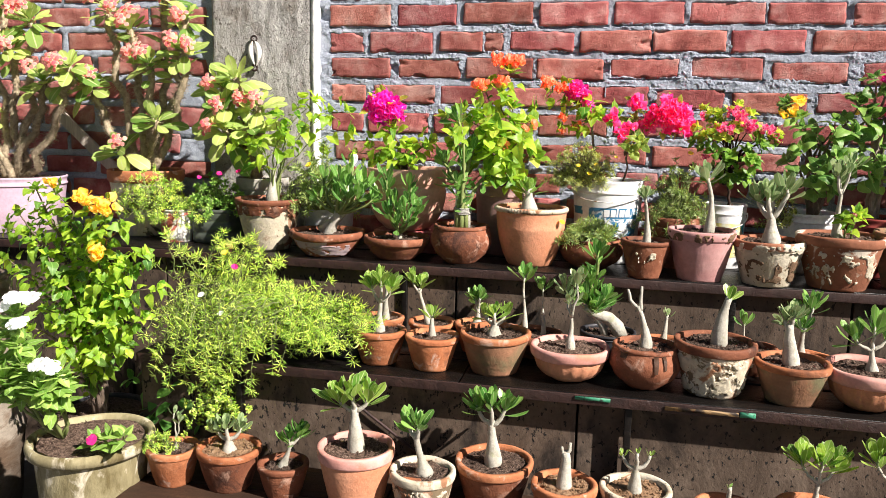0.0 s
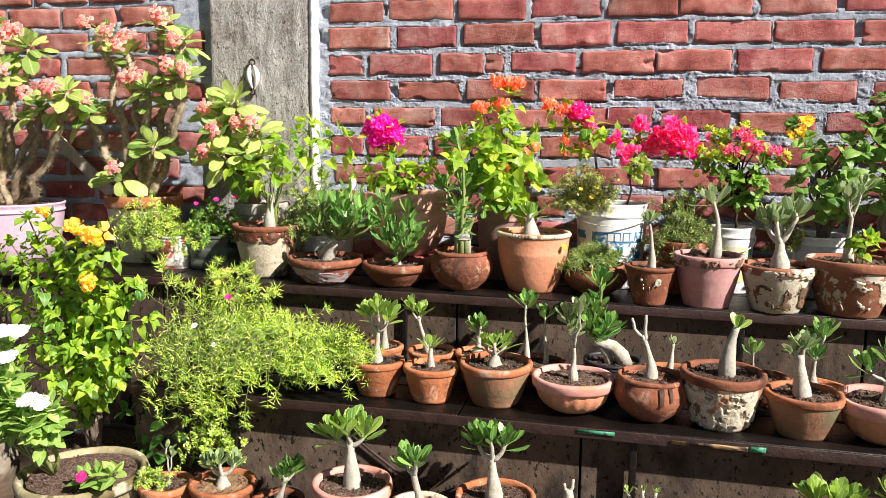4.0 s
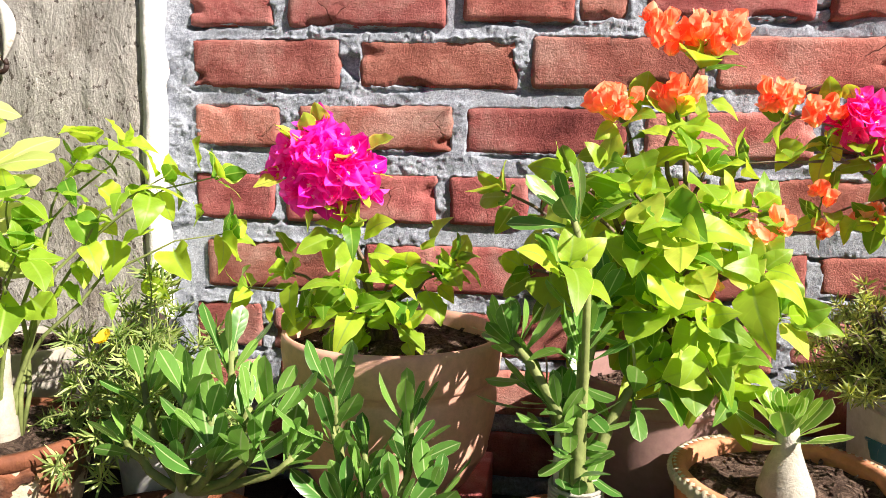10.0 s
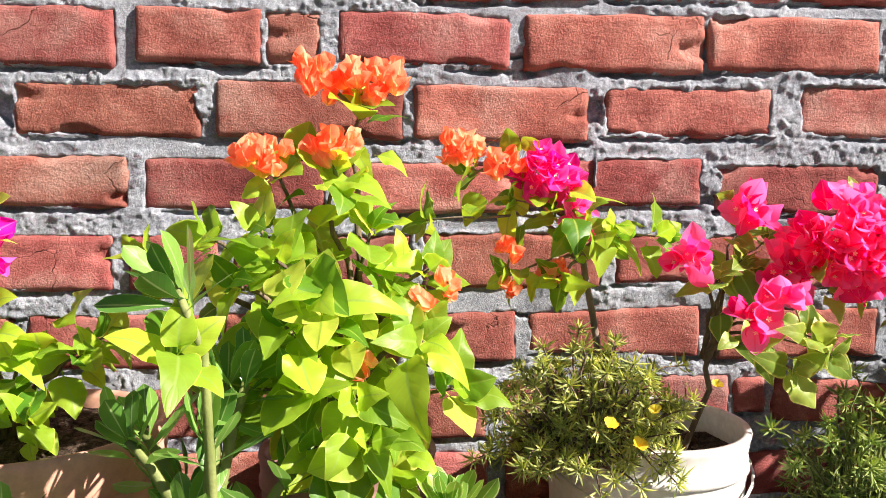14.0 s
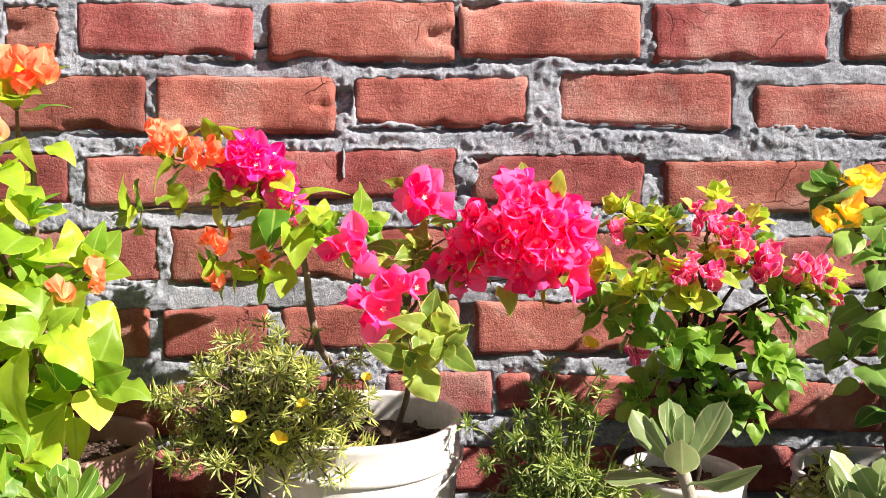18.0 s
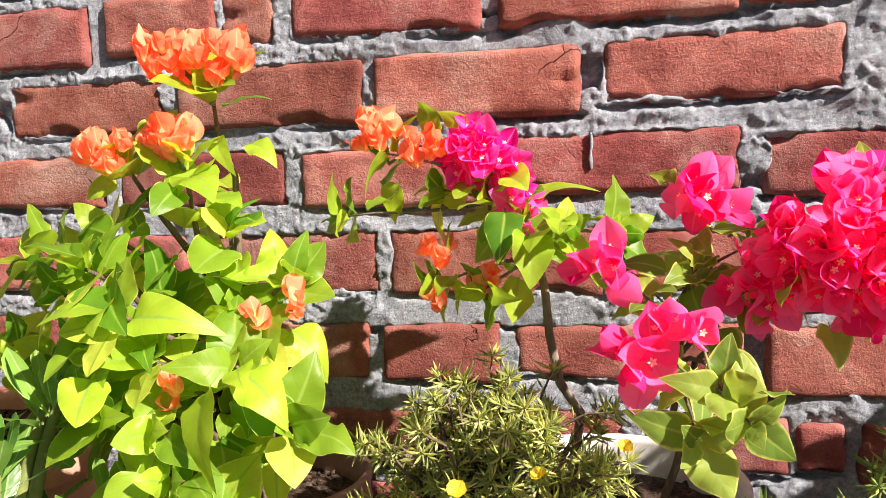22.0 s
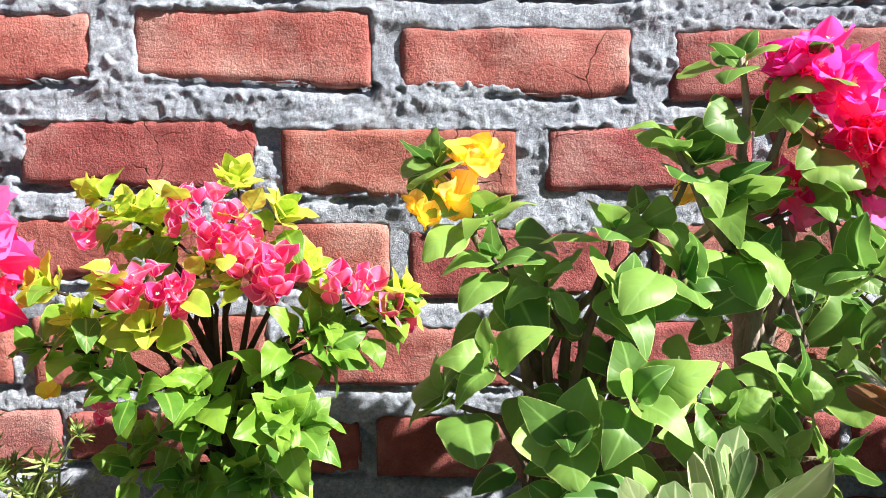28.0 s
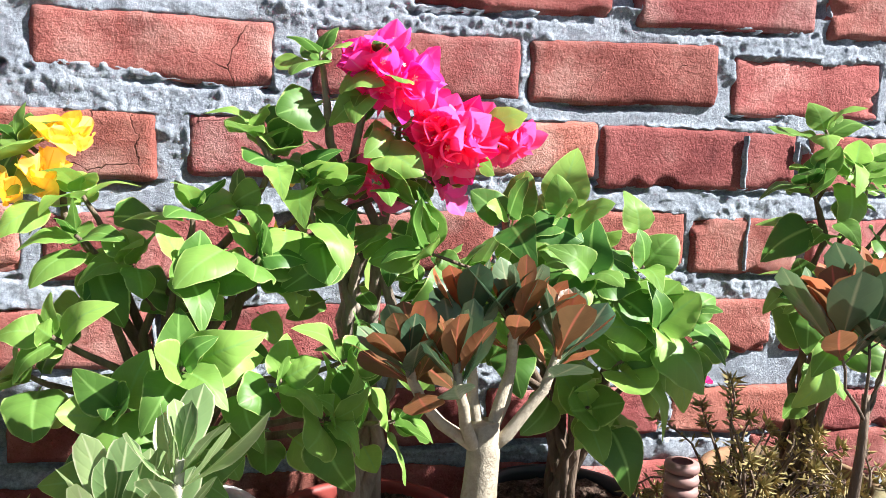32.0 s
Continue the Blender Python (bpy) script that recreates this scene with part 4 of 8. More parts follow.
def mortar_sheet(name, x0, x1, z0, z1, step):
    """The bed of mortar between the bricks: squeezed out in torn lumps, trowelled flat in places, with holes and gaps under the arrises."""
    nx, nz = int((x1 - x0) / step), int((z1 - z0) / step)
    near = [q for q in BRICK_PLAN if q[1] > x0 - 0.1 and q[0] < x1 + 0.1]
    vs = []
    for j in range(nz + 1):
        z = z0 + (z1 - z0) * j / nz
        row = sorted(q for q in near if min(q[2], q[3]) - 0.035 < z < max(q[4], q[5]) + 0.035)
        for i in range(nx + 1):
            x = x0 + (x1 - x0) * i / nx
            inside, under, over = -1.0, 1.0, 1.0
            for s, e, bl, br, tl, tr in row:
                if s - 0.03 < x < e + 0.03:
                    f = min(1.0, max(0.0, (x - s) / (e - s)))
                    lo, hi = bl + (br - bl) * f, tl + (tr - tl) * f
                    inside = max(inside, min(x - s, e - x, z - lo, hi - z))
                    if z <= lo:
                        under = min(under, lo - z + max(0.0, s - x, x - e))
                    if z >= hi:
                        over = min(over, z - hi + max(0.0, s - x, x - e))
            if inside > 0.014:
                vs.append((x, WALL_Y + 0.034, z))
                continue
            a = noise.noise(Vector((x * 15, z * 24, 0.5)))
            b = noise.noise(Vector((x * 46, z * 58, 7.5)))
            c = noise.noise(Vector((x * 98, z * 110, 3.0)))
            d = noise.noise(Vector((x * 4.6, z * 8.0, 9.0)))
            e = noise.noise(Vector((x * 210, z * 210, 5.0)))
            g = noise.noise(Vector((x * 330, z * 330, 2.0)))
            mass = min(1.0, max(0.0, 0.5 + 2.6 * (0.55 * a + 1.1 * d + 0.35 * b + 0.06)))
            clod = 0.60 - noise.voronoi(Vector((x * 24 + 1.2 * b + 0.5 * c, z * 34 + 1.2 * a + 0.5 * c, 0.4)))[0][0]
            grain = 0.45 - 1.5 * abs(noise.noise(Vector((x * 120 + 0.8 * b, z * 120 + 0.8 * a, 1.4))))
            crumb = max(0.0, 0.5 + 1.6 * c)
            rise = 0.0080 * clod + 0.0014 * grain * crumb + 0.0008 * c
            out = -0.0020 + 0.0016 * a + 0.0007 * e + mass * (0.0034 + (rise if rise > 0 else 0.15 * rise) + 0.0010 * e + 0.0009 * g)
            if inside < 0 and under > 0.5 and over > 0.5 and noise.noise(Vector((x * 3.7, z * 11.0, 6.0))) > 0.22:
                out -= 0.016
            gap = noise.noise(Vector((x * 9, z * 30, 4.0))) + 0.35 * b
            if under < 0.009 and gap > -0.18:
                out -= min(0.020, 0.055 * (gap + 0.18)) * (1 - under / 0.009)
            if over < 0.005 and gap < -0.12:
                out += 0.004 * (1 - over / 0.005)
            if inside > 0:
                out -= 2.4 * max(0.0, inside - 0.0005 - max(0.0, 0.011 * (a + 0.4 * b) - 0.0015))
            vs.append((x + 0.003 * b, WALL_Y + 0.002 - min(out, 0.0085 + 0.0025 * e), z + 0.003 * c))
    w = nx + 1
    fs = [(j * w + i, j * w + i + 1, (j + 1) * w + i + 1, (j + 1) * w + i) for j in range(nz) for i in range(nx)]
    return part_of(name, vs, fs, MORTAR, wall_north, smooth=True)


mortar_sheet("mortar", -1.075, 1.80, 1.02, 1.66, 0.0024)
mortar_sheet("mortar", -1.075, 1.80, 0.83, 1.02, 0.006)
mortar_sheet("mortar", -1.075, 1.80, 1.66, 2.0, 0.005)
mortar_sheet("mortar", -3.4, -1.47, 0.83, 2.0, 0.010)
mortar_sheet("mortar", 1.80, RIGHT_END, 0.83, 2.0, 0.010)


def brick_mesh(seed, length, bl, br, tl, tr, fine):
    """A hand-moulded brick from its own corners: a face slightly warped, arrises worn round and broken in places, a bruise or two."""
    r = random.Random(seed)
    nx, nz = (34, 12) if fine else (12, 5)
    nx = max(4, int(nx * length / 0.235))
    bruises = []
    for _ in range(r.choice((0, 1, 1, 2, 3)) if fine else 1):
        side = r.random()
        at = (r.random() * length, 0.0) if side < 0.55 else ((r.choice((0.0, 1.0)) * length, r.random()) if side < 0.8 else (r.random() * length, 1.0))
        bruises.append((at[0], at[1], r.uniform(0.012, 0.042), r.uniform(0.006, 0.016), r.uniform(0.005, 0.011)))
    high = (tl + tr - bl - br) / 2

    def even(n, e):
        return [0.0, e * 0.35, e] + [e + (1 - 2 * e) * i / n for i in range(1, n)] + [1 - e, 1 - e * 0.35, 1.0]

    xs, zs = even(nx, 0.006 / length), even(nz, 0.006 / high)
    vs, fs = [], []
    for v in zs:
        for u in xs:
            x, z = u * length, v * high
            d = min(x, length - x, z, high - z)
            wear = 0.0062 * (1 + 0.7 * noise.noise(Vector((x * 30 + seed, z * 30, 2.5))))
            y = wear * max(0.0, 1 - d / 0.006) ** 2
            y += 0.0024 * noise.noise(Vector((x * 14 + seed * 3.1, z * 20, seed))) + 0.0011 * noise.noise(Vector((x * 60 + seed * 3.1, z * 95, seed)))
            for cx, cz, rx, rz, deep in bruises:
                q = ((x - cx) / rx) ** 2 + ((z - cz * high) / rz) ** 2 + 0.7 * noise.noise(Vector((x * 70 + seed, z * 70, 6.0)))
                if q < 1:
                    y += deep * min(1.0, 2.2 * (1 - q))
            px = x + (0.0022 * noise.noise(Vector((z * 45 + seed, u * 3, 1.5))) + 0.0012 * noise.noise(Vector((z * 130 + seed, u, 3.5)))) * (1 if u in (0.0, 1.0) else 0.4)
            base, top = bl + (br - bl) * u, tl + (tr - tl) * u
            pz = base + (top - base) * v + (0.0020 * noise.noise(Vector((x * 26 + seed, v * 3, 4.5))) + 0.0011 * noise.noise(Vector((x * 110 + seed, v, 8.5)))) * (1 if v in (0.0, 1.0) else 0.4)
            corner = min(x, length - x) + min(z, high - z)
            if corner < 0.006:
                px += (0.0015 if x < length / 2 else -0.0015) * (1 - corner / 0.006)
                pz += (0.0015 if z < high / 2 else -0.0015) * (1 - corner / 0.006)
            vs.append((px, y, pz))
    w, n = len(xs), len(zs)
    for j in range(n - 1):
        for i in range(w - 1):
            fs.append((j * w + i, j * w + i + 1, (j + 1) * w + i + 1, (j + 1) * w + i))
    ring = [i for i in range(w)] + [j * w + w - 1 for j in range(1, n)] + [(n - 1) * w + i for i in range(w - 2, -1, -1)] + [j * w for j in range(n - 2, 0, -1)]
    o = len(vs)
    for k in ring:
        vs.append((vs[k][0], 0.06, vs[k][2]))
    for k in range(len(ring)):
        q = (k + 1) % len(ring)
        fs.append((ring[q], ring[k], o + k, o + q))
    return mesh_from("brick", vs, fs, BRICK, True)


def lay_bricks():
    r = random.Random(6)
    for n, (s, e, bl, br, tl, tr) in enumerate(BRICK_PLAN):
        fine = 1.0 < bl < 1.65 and s > -1.1 and s < 1.6
        ob = bpy.data.objects.new("brick", brick_mesh(n + 3, e - s, 0.0, br - bl, tl - bl, tr - bl, fine))
        scene.collection.objects.link(ob)
        ob.parent = wall_north
        ob.matrix_basis = Matrix.Translation((s, WALL_Y - 0.003 + r.uniform(-0.003, 0.004), bl)) @ Matrix.Rotation(r.uniform(-0.010, 0.010), 4, 'Z')


lay_bricks()


def mortar_run(x, z0, z1, w, seed):
    """A run of wet cement dried on a brick's face."""
    vs, fs = [], []
    n = 14
    for j in range(n + 1):
        z = z0 + (z1 - z0) * j / n
        c = x + 0.003 * noise.noise(Vector((z * 40, seed, 1)))
        hw = w * (0.75 + 0.5 * noise.noise(Vector((z * 90, seed, 5)))) * (0.6 if j in (0, n) else 1.0)
        for u in (-1.0, -0.4, 0.4, 1.0):
            vs.append((c + hw * u, WALL_Y - 0.0085 + (0.006 if abs(u) == 1 else 0.0) - 0.0015 * noise.noise(Vector((z * 150, u * 3, seed))), z))
    for j in range(n):
        for k in range(3):
            fs.append((4 * j + k, 4 * j + k + 1, 4 * j + k + 5, 4 * j + k + 4))
    part_of("mortar_run", vs, fs, MORTAR, wall_north)


for _x, _z0, _z1, _w in ((1.350, 1.352, 1.418, 0.0042), (1.360, 1.246, 1.318, 0.0045), (1.428, 1.388, 1.414, 0.004), (-0.010, 1.386, 1.424, 0.003)):
    mortar_run(_x, _z0, _z1, _w, _x * 9)


def pillar():
    """A cast concrete pillar, its face scored by the boards, with a plaster edge on the brick side."""
    x0, x1, y0 = -1.485, -1.082, 2.862
    nx, nz = 40, 110
    vs, fs = [], []
    for j in range(nz + 1):
        z = 2.1 * j / nz
        for i in range(nx + 1):
            x = x0 + (x1 - x0) * i / nx
            y = y0 + 0.004 * noise.noise(Vector((x * 40, z * 9, 2))) + 0.003 * noise.noise(Vector((x * 90, z * 60, 5)))
            if i in (0, nx):
                y += 0.006
            vs.append((x, y, z))
    w = nx + 1
    for j in range(nz):
        for i in range(nx):
            fs.append((j * w + i, j * w + i + 1, (j + 1) * w + i + 1, (j + 1) * w + i))
    col = setting("pillar", *joined([(vs, fs), box(x0, x1, y0 + 0.012, 3.12, 0, 2.1, 0.003)]), CONCRETE, "rough grey cast concrete pillar in the brick wall", True)
    vs, fs = [], []
    for j in range(121):
        z = 2.0 * j / 120
        l = x1 - 0.002 + 0.004 * noise.noise(Vector((z * 16, 1, 1)))
        rr = -1.060 + 0.006 * noise.noise(Vector((z * 22, 4, 1))) + 0.003 * noise.noise(Vector((z * 70, 4, 1)))
        vs += [(l, 2.90, z), (l + 0.002, 2.859, z), (l + 0.014, 2.856, z), (rr - 0.002, 2.860, z), (rr, 2.905, z)]
    for j in range(120):
        for i in range(4):
            fs.append((j * 5 + i, j * 5 + i + 1, j * 5 + i + 6, j * 5 + i + 5))
    part_of("plaster_edge", vs, fs, PLASTER, col, "white plaster edge")
    # the insulator bracket screwed to the pillar
    br = thing("wire_bracket", (-1.305, 2.862, 1.525), "worn white enamel wire bracket screwed to the pillar", "bracket")
    for s, z in ((1, 1.578), (-1, 1.472)):
        pts = [Vector((-1.305 + 0.011 * math.cos(a), 2.850, z + 0.011 * math.sin(a))) for a in [i * math.pi / 5 for i in range(11)]]
        part_of("eyelet", *tube(pts, [0.004] * 11, 6), IRON, br, "rusty iron eyelet")
    for s in (-1, 1):
        vs, fs = [], []
        for j in range(13):
            f = j / 12
            bulge = math.sin(math.pi * f ** 0.85) ** 0.9
            for u in (0.0, 0.35, 0.7, 1.0):
                x = s * (0.002 + 0.003 * bulge + u * 0.023 * bulge)
                for dy in (0.0, 0.003):
                    vs.append((-1.305 + x + 0.006 * f, 2.846 - 0.010 * math.sin(math.pi * u) * bulge + dy, 1.572 - 0.094 * f))
        for j in range(12):
            for k in range(3):
                p, q = 8 * j + 2 * k, 8 * j + 8 + 2 * k
                fs += [(p, p + 2, q + 2, q), (p + 1, q + 1, q + 3, p + 3)]
            fs += [(8 * j, 8 * j + 8, 8 * j + 9, 8 * j + 1), (8 * j + 6, 8 * j + 7, 8 * j + 15, 8 * j + 14)]
        part_of("arm", vs, fs, STEEL, br)
    part_of("screw", *lathe(-1.305, 2.848, 1.567, [(0.004, 0), (0.006, 0.004), (0.001, 0.006)], 10), IRON, br)


pillar()

# the stepped stand: three shelves with cement panels between them
TOP, MID, LOW = 0.84, 0.605, 0.29
XL, XR = -2.75, 2.30


def stand():
    st = thing("plant_stand", (0, 2.3, 0), "long three-step plant stand of dark painted boards on iron legs", "stand")
    r = random.Random(2)

    def shelf(z, y0, y1, material, x0, x1):
        """Boards side by side, each in lengths."""
        rows_ = 2
        d = (y1 - y0) / rows_
        for k in range(rows_):
            x = x0 - (0.4 * k)
            while x < x1:
                ln = r.uniform(0.95, 1.35)
                a, b = max(x, x0), min(x + ln, x1)
                if b - a > 0.05:
                    dz = r.uniform(-0.002, 0.002)
                    part_of("plank", *box(a, b - 0.005, y0 + k * d + 0.002, y0 + (k + 1) * d - 0.004, z - 0.018 + dz, z + dz, 0.003), material, st)
                x += ln
        part_of("front_rail", *box(x0, x1, y0 - 0.004, y0 + 0.003, z - 0.030, z - 0.003, 0.0015), IRON, st)

    shelf(TOP, 2.428, 2.880, DARKWOOD, XL, XR)
    shelf(MID, 2.035, 2.440, DARKWOOD, -1.30, XR)
    shelf(LOW, 1.735, 2.075, BENCHWOOD, -1.20, XR)
    for z1, y, xs in ((MID, 2.042, (-0.984, 0.108, 1.02, 1.9)), (TOP, 2.434, (-1.6, -0.6, 0.4, 1.4, 2.2)), (LOW, 1.75, (-1.17, -0.1, 1.0, 2.2))):
        for x in xs:
            part_of("leg", *box(x - 0.009, x + 0.009, y + 0.004, y + 0.030, 0.0, z1 - 0.024, 0.002), DARKWOOD, st)
    # a thin dark diagonal line just before the middle cement panel
    part_of("brace", *tube([Vector((-0.76, 2.074, 0.582)), Vector((-0.42, 2.074, 0.348))], [0.004, 0.004], 6), IRON, st)
    part_of("paint_streak", *box(0.375, 0.412, 2.027, 2.0295, 0.584, 0.597, 0.0), GREENPAINT, st, "strip of old green paint")
    part_of("paint_streak", *box(0.195, 0.372, 2.027, 2.0295, 0.584, 0.594, 0.0), OCHREPAINT, st, "strip of flaked ochre paint")
    part_of("paint_streak", *box(-0.030, 0.060, 2.027, 2.0295, 0.590, 0.599, 0.0), GREENPAINT, st, "strip of old green paint")


stand()
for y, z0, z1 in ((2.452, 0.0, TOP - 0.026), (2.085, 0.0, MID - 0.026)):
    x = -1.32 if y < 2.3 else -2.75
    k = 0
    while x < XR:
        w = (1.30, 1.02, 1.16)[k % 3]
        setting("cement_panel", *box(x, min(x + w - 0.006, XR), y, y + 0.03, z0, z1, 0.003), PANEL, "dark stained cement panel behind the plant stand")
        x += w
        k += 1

# ---- pots ----


def soil(cx, cy, z, r, parent, material, seed, clods=120):
    rg = random.Random(seed)
    vs, fs = [(cx, cy, z + 0.004)], []
    rings, seg = 7, 26
    for k in range(1, rings + 1):
        for i in range(seg):
            a = 2 * math.pi * i / seg
            rr = r * k / rings
            x, y = cx + rr * math.cos(a), cy + rr * math.sin(a)
            h = 0.008 * noise.noise(Vector((x * 40, y * 40, seed))) + 0.004 * noise.noise(Vector((x * 110, y * 110, seed))) + 0.004 * (1 - k / rings)
            vs.append((x, y, z + h))
    for i in range(seg):
        fs.append((0, 1 + i, 1 + (i + 1) % seg))
    for k in range(rings - 1):
        for i in range(seg):
            j = (i + 1) % seg
            fs.append((1 + k * seg + i, 1 + (k + 1) * seg + i, 1 + (k + 1) * seg + j, 1 + k * seg + j))
    for _ in range(clods):
        a, q, s = rg.uniform(0, 6.28), r * math.sqrt(rg.random()) * 0.93, rg.uniform(0.0018, 0.0062)
        c = Vector((cx + q * math.cos(a), cy + q * math.sin(a), z + 0.003))
        o = len(vs)
        ax = [any_way(rg) * s * rg.uniform(0.6, 1.2) for _ in range(3)]
        for v in (ax[0], ax[1], ax[2], -ax[0], -ax[1], -ax[2]):
            vs.append(tuple(c + v))
        for f in ((0, 1, 2), (1, 3, 2), (3, 4, 2), (4, 0, 2), (1, 0, 5), (3, 1, 5), (4, 3, 5), (0, 4, 5)):
            fs.append([o + q for q in f])
    part_of("soil", vs, fs, material, parent, "dark crumbly soil")


def pot(x, y, z, r, h, material, label, shape="taper", rim=None, earth=None, name="flower_pot", group="clay pots on the plant stand", category="flower pot", low=0.012):
    """A pot with a wall of real thickness, a rim of its own and soil. Shapes: taper, bowl, round, bucket, square."""
    t = thing(name, (x, y, z), label, category, group)
    seed = x * 7.3 + y * 3.1
    th = 0.009 if shape not in ("bucket", "square") else 0.004
    if shape == "taper":
        b = r * 0.66
        out = [(b * 0.97, 0.0), (b, 0.006), (b + (r * 0.94 - b) * 0.27, h * 0.22), (b + (r * 0.94 - b) * 0.30, h * 0.235), (b + (r * 0.94 - b) * 0.58, h * 0.46), (b + (r * 0.94 - b) * 0.61, h * 0.475), (r * 0.925, h * 0.78), (r * 0.94, h * 0.84), (r * 0.94, h - 0.006)]
        rimp = [(r * 0.935, h * 0.82), (r * 0.97, h * 0.832), (r * 0.985, h * 0.86), (r, h * 0.93), (r * 0.997, h - 0.004), (r * 0.98, h), (r - th - 0.004, h), (r - th - 0.006, h - 0.01), (r * 0.90 - th, h * 0.78)]
    elif shape == "lip":
        b = r * 0.62
        out = [(b * 0.97, 0.0), (b, 0.006), (b + (r * 0.95 - b) * 0.35, h * 0.30), (b + (r * 0.95 - b) * 0.70, h * 0.62), (r * 0.95, h * 0.92), (r * 0.95, h - 0.006)]
        rimp = [(r * 0.945, h * 0.88), (r * 0.975, h * 0.90), (r, h * 0.945), (r * 0.99, h), (r - th - 0.002, h), (r - th - 0.006, h - 0.01), (r * 0.86, h * 0.78)]
    elif shape == "bowl":
        b = r * 0.62
        out = [(b * 0.96, 0.0), (b, 0.005), (r * 0.80, h * 0.32), (r * 0.92, h * 0.66), (r * 0.95, h - 0.012)]
        rimp = [(r * 0.945, h - 0.026), (r * 0.99, h - 0.022), (r, h - 0.012), (r * 0.99, h), (r - th, h), (r - th - 0.006, h - 0.012), (r * 0.86, h * 0.6)]
    elif shape == "round":
        b = r * 0.55
        out = [(b * 0.95, 0.0), (b, 0.004), (r * 0.84, h * 0.24), (r * 1.0, h * 0.52), (r * 0.99, h * 0.70), (r * 0.90, h * 0.90), (r * 0.87, h - 0.004)]
        rimp = [(r * 0.90, h * 0.90), (r * 0.925, h * 0.93), (r * 0.90, h), (r * 0.86 - 0.004, h + 0.001), (r * 0.82, h - 0.012), (r * 0.86, h * 0.7)]
    elif shape == "barrel":
        b = r * 0.64
        out = [(b * 0.95, 0.0), (b, 0.005), (r * 0.76, h * 0.20), (r * 0.865, h * 0.42), (r * 0.93, h * 0.62), (r * 0.945, h * 0.66), (r * 0.94, h * 0.68), (r * 0.965, h * 0.84), (r * 0.97, h - 0.004)]
        rimp = [(r * 0.955, h * 0.78), (r * 0.965, h * 0.95), (r * 0.985, h * 0.96), (r * 0.985, h), (r - th - 0.006, h), (r - th - 0.008, h - 0.01), (r * 0.86, h * 0.7)]
    elif shape == "rolled":
        b = r * 0.72
        out = [(b * 0.95, 0.0), (b, 0.006), (r * 0.80, h * 0.5), (r * 0.86, h * 0.84), (r * 0.87, h - 0.02)]
        rimp = [(r * 0.86, h - 0.036), (r * 0.93, h - 0.036), (r * 0.985, h - 0.028), (r, h - 0.016), (r * 0.985, h - 0.004), (r * 0.94, h), (r * 0.89, h - 0.004), (r * 0.86, h - 0.016), (r * 0.82, h * 0.7)]
        th = r * 0.13
    elif shape == "flute":
        b = r * 0.50
        out = [(b * 0.9, 0.0), (b, 0.004), (r * 0.70, h * 0.16), (r * 0.84, h * 0.36), (r * 0.90, h * 0.56), (r * 0.91, h * 0.66), (r * 0.90, h - 0.012)]
        rimp = [(r * 0.90, h * 0.66), (r * 0.95, h * 0.68), (r * 0.985, h * 0.74), (r, h * 0.90), (r * 0.985, h), (r - th - 0.003, h), (r - th - 0.007, h - 0.012), (r * 0.84, h * 0.6)]
    elif shape == "bucket":
        b = r * 0.84
        out = [(b * 0.97, 0.0), (b, 0.005), (b + (r - b) * 0.5, h * 0.5), (r * 0.965, h * 0.82), (r * 0.965, h - 0.004)]
        rimp = [(r * 0.965, h * 0.84), (r * 0.99, h * 0.845), (r * 0.99, h * 0.87), (r * 0.972, h * 0.875), (r * 0.975, h * 0.93), (r * 0.99, h - 0.008), (r, h - 0.004), (r * 0.99, h), (r - 0.008, h), (r - 0.009, h - 0.006), (r * 0.95 - th, h * 0.8)]
    else:
        b = r * 0.90
        out = [(b * 0.9, 0.0), (b, 0.008), (b, h * 0.28), (b * 0.955, h * 0.32), (b, h * 0.36), (b * 1.0, h * 0.62), (b * 0.955, h * 0.66), (b, h * 0.70), (b, h - 0.004)]
        rimp = [(b, h - 0.012), (b + 0.003, h - 0.008), (b + 0.002, h), (b - 0.005, h), (b - 0.007, h - 0.012), (b - 0.01, h * 0.6)]
    sq = 0.55 if shape == "square" else 0.0
    wob = {"bucket": 0.0, "square": 0.02}.get(shape, 0.028)
    part_of("body", *lathe(x, y, z, out, 72 if shape == "flute" else 48, wob, seed, square=sq, flute=18 if shape == "flute" else 0, flute_depth=0.035), material, t)
    part_of("rim", *lathe(x, y, z, rimp, 48, wob, seed, square=sq), rim or material, t)
    inner = r - th - 0.008 if shape != "round" else r * 0.83
    if sq:
        inner = r * 0.86
    soil(x, y, z + h - low, inner, t, earth or SOIL, seed)
    return t


def rope_rim(t, x, y, z, r):
    """The pale rim, pressed into a slanting rope twist."""
    vs, fs = [], []
    seg, ring = 288, 8
    for i in range(seg):
        a = 2 * math.pi * i / seg
        for k in range(ring):
            b = 2 * math.pi * k / ring
            q = 0.0066 + 0.0013 * math.sin(a * 72 + b * 1.6)
            vs.append((x + (r + q * math.cos(b)) * math.cos(a), y + (r + q * math.cos(b)) * math.sin(a), z + q * 1.15 * math.sin(b)))
    for i in range(seg):
        for k in range(ring):
            i2, k2 = (i + 1) % seg, (k + 1) % ring
            fs.append((i * ring + k, i2 * ring + k, i2 * ring + k2, i * ring + k2))
    part_of("rope_moulding", vs, fs, CREAM, next(o for o in t.children if o.name.startswith("rim")), "pale rope-twist rim moulding")


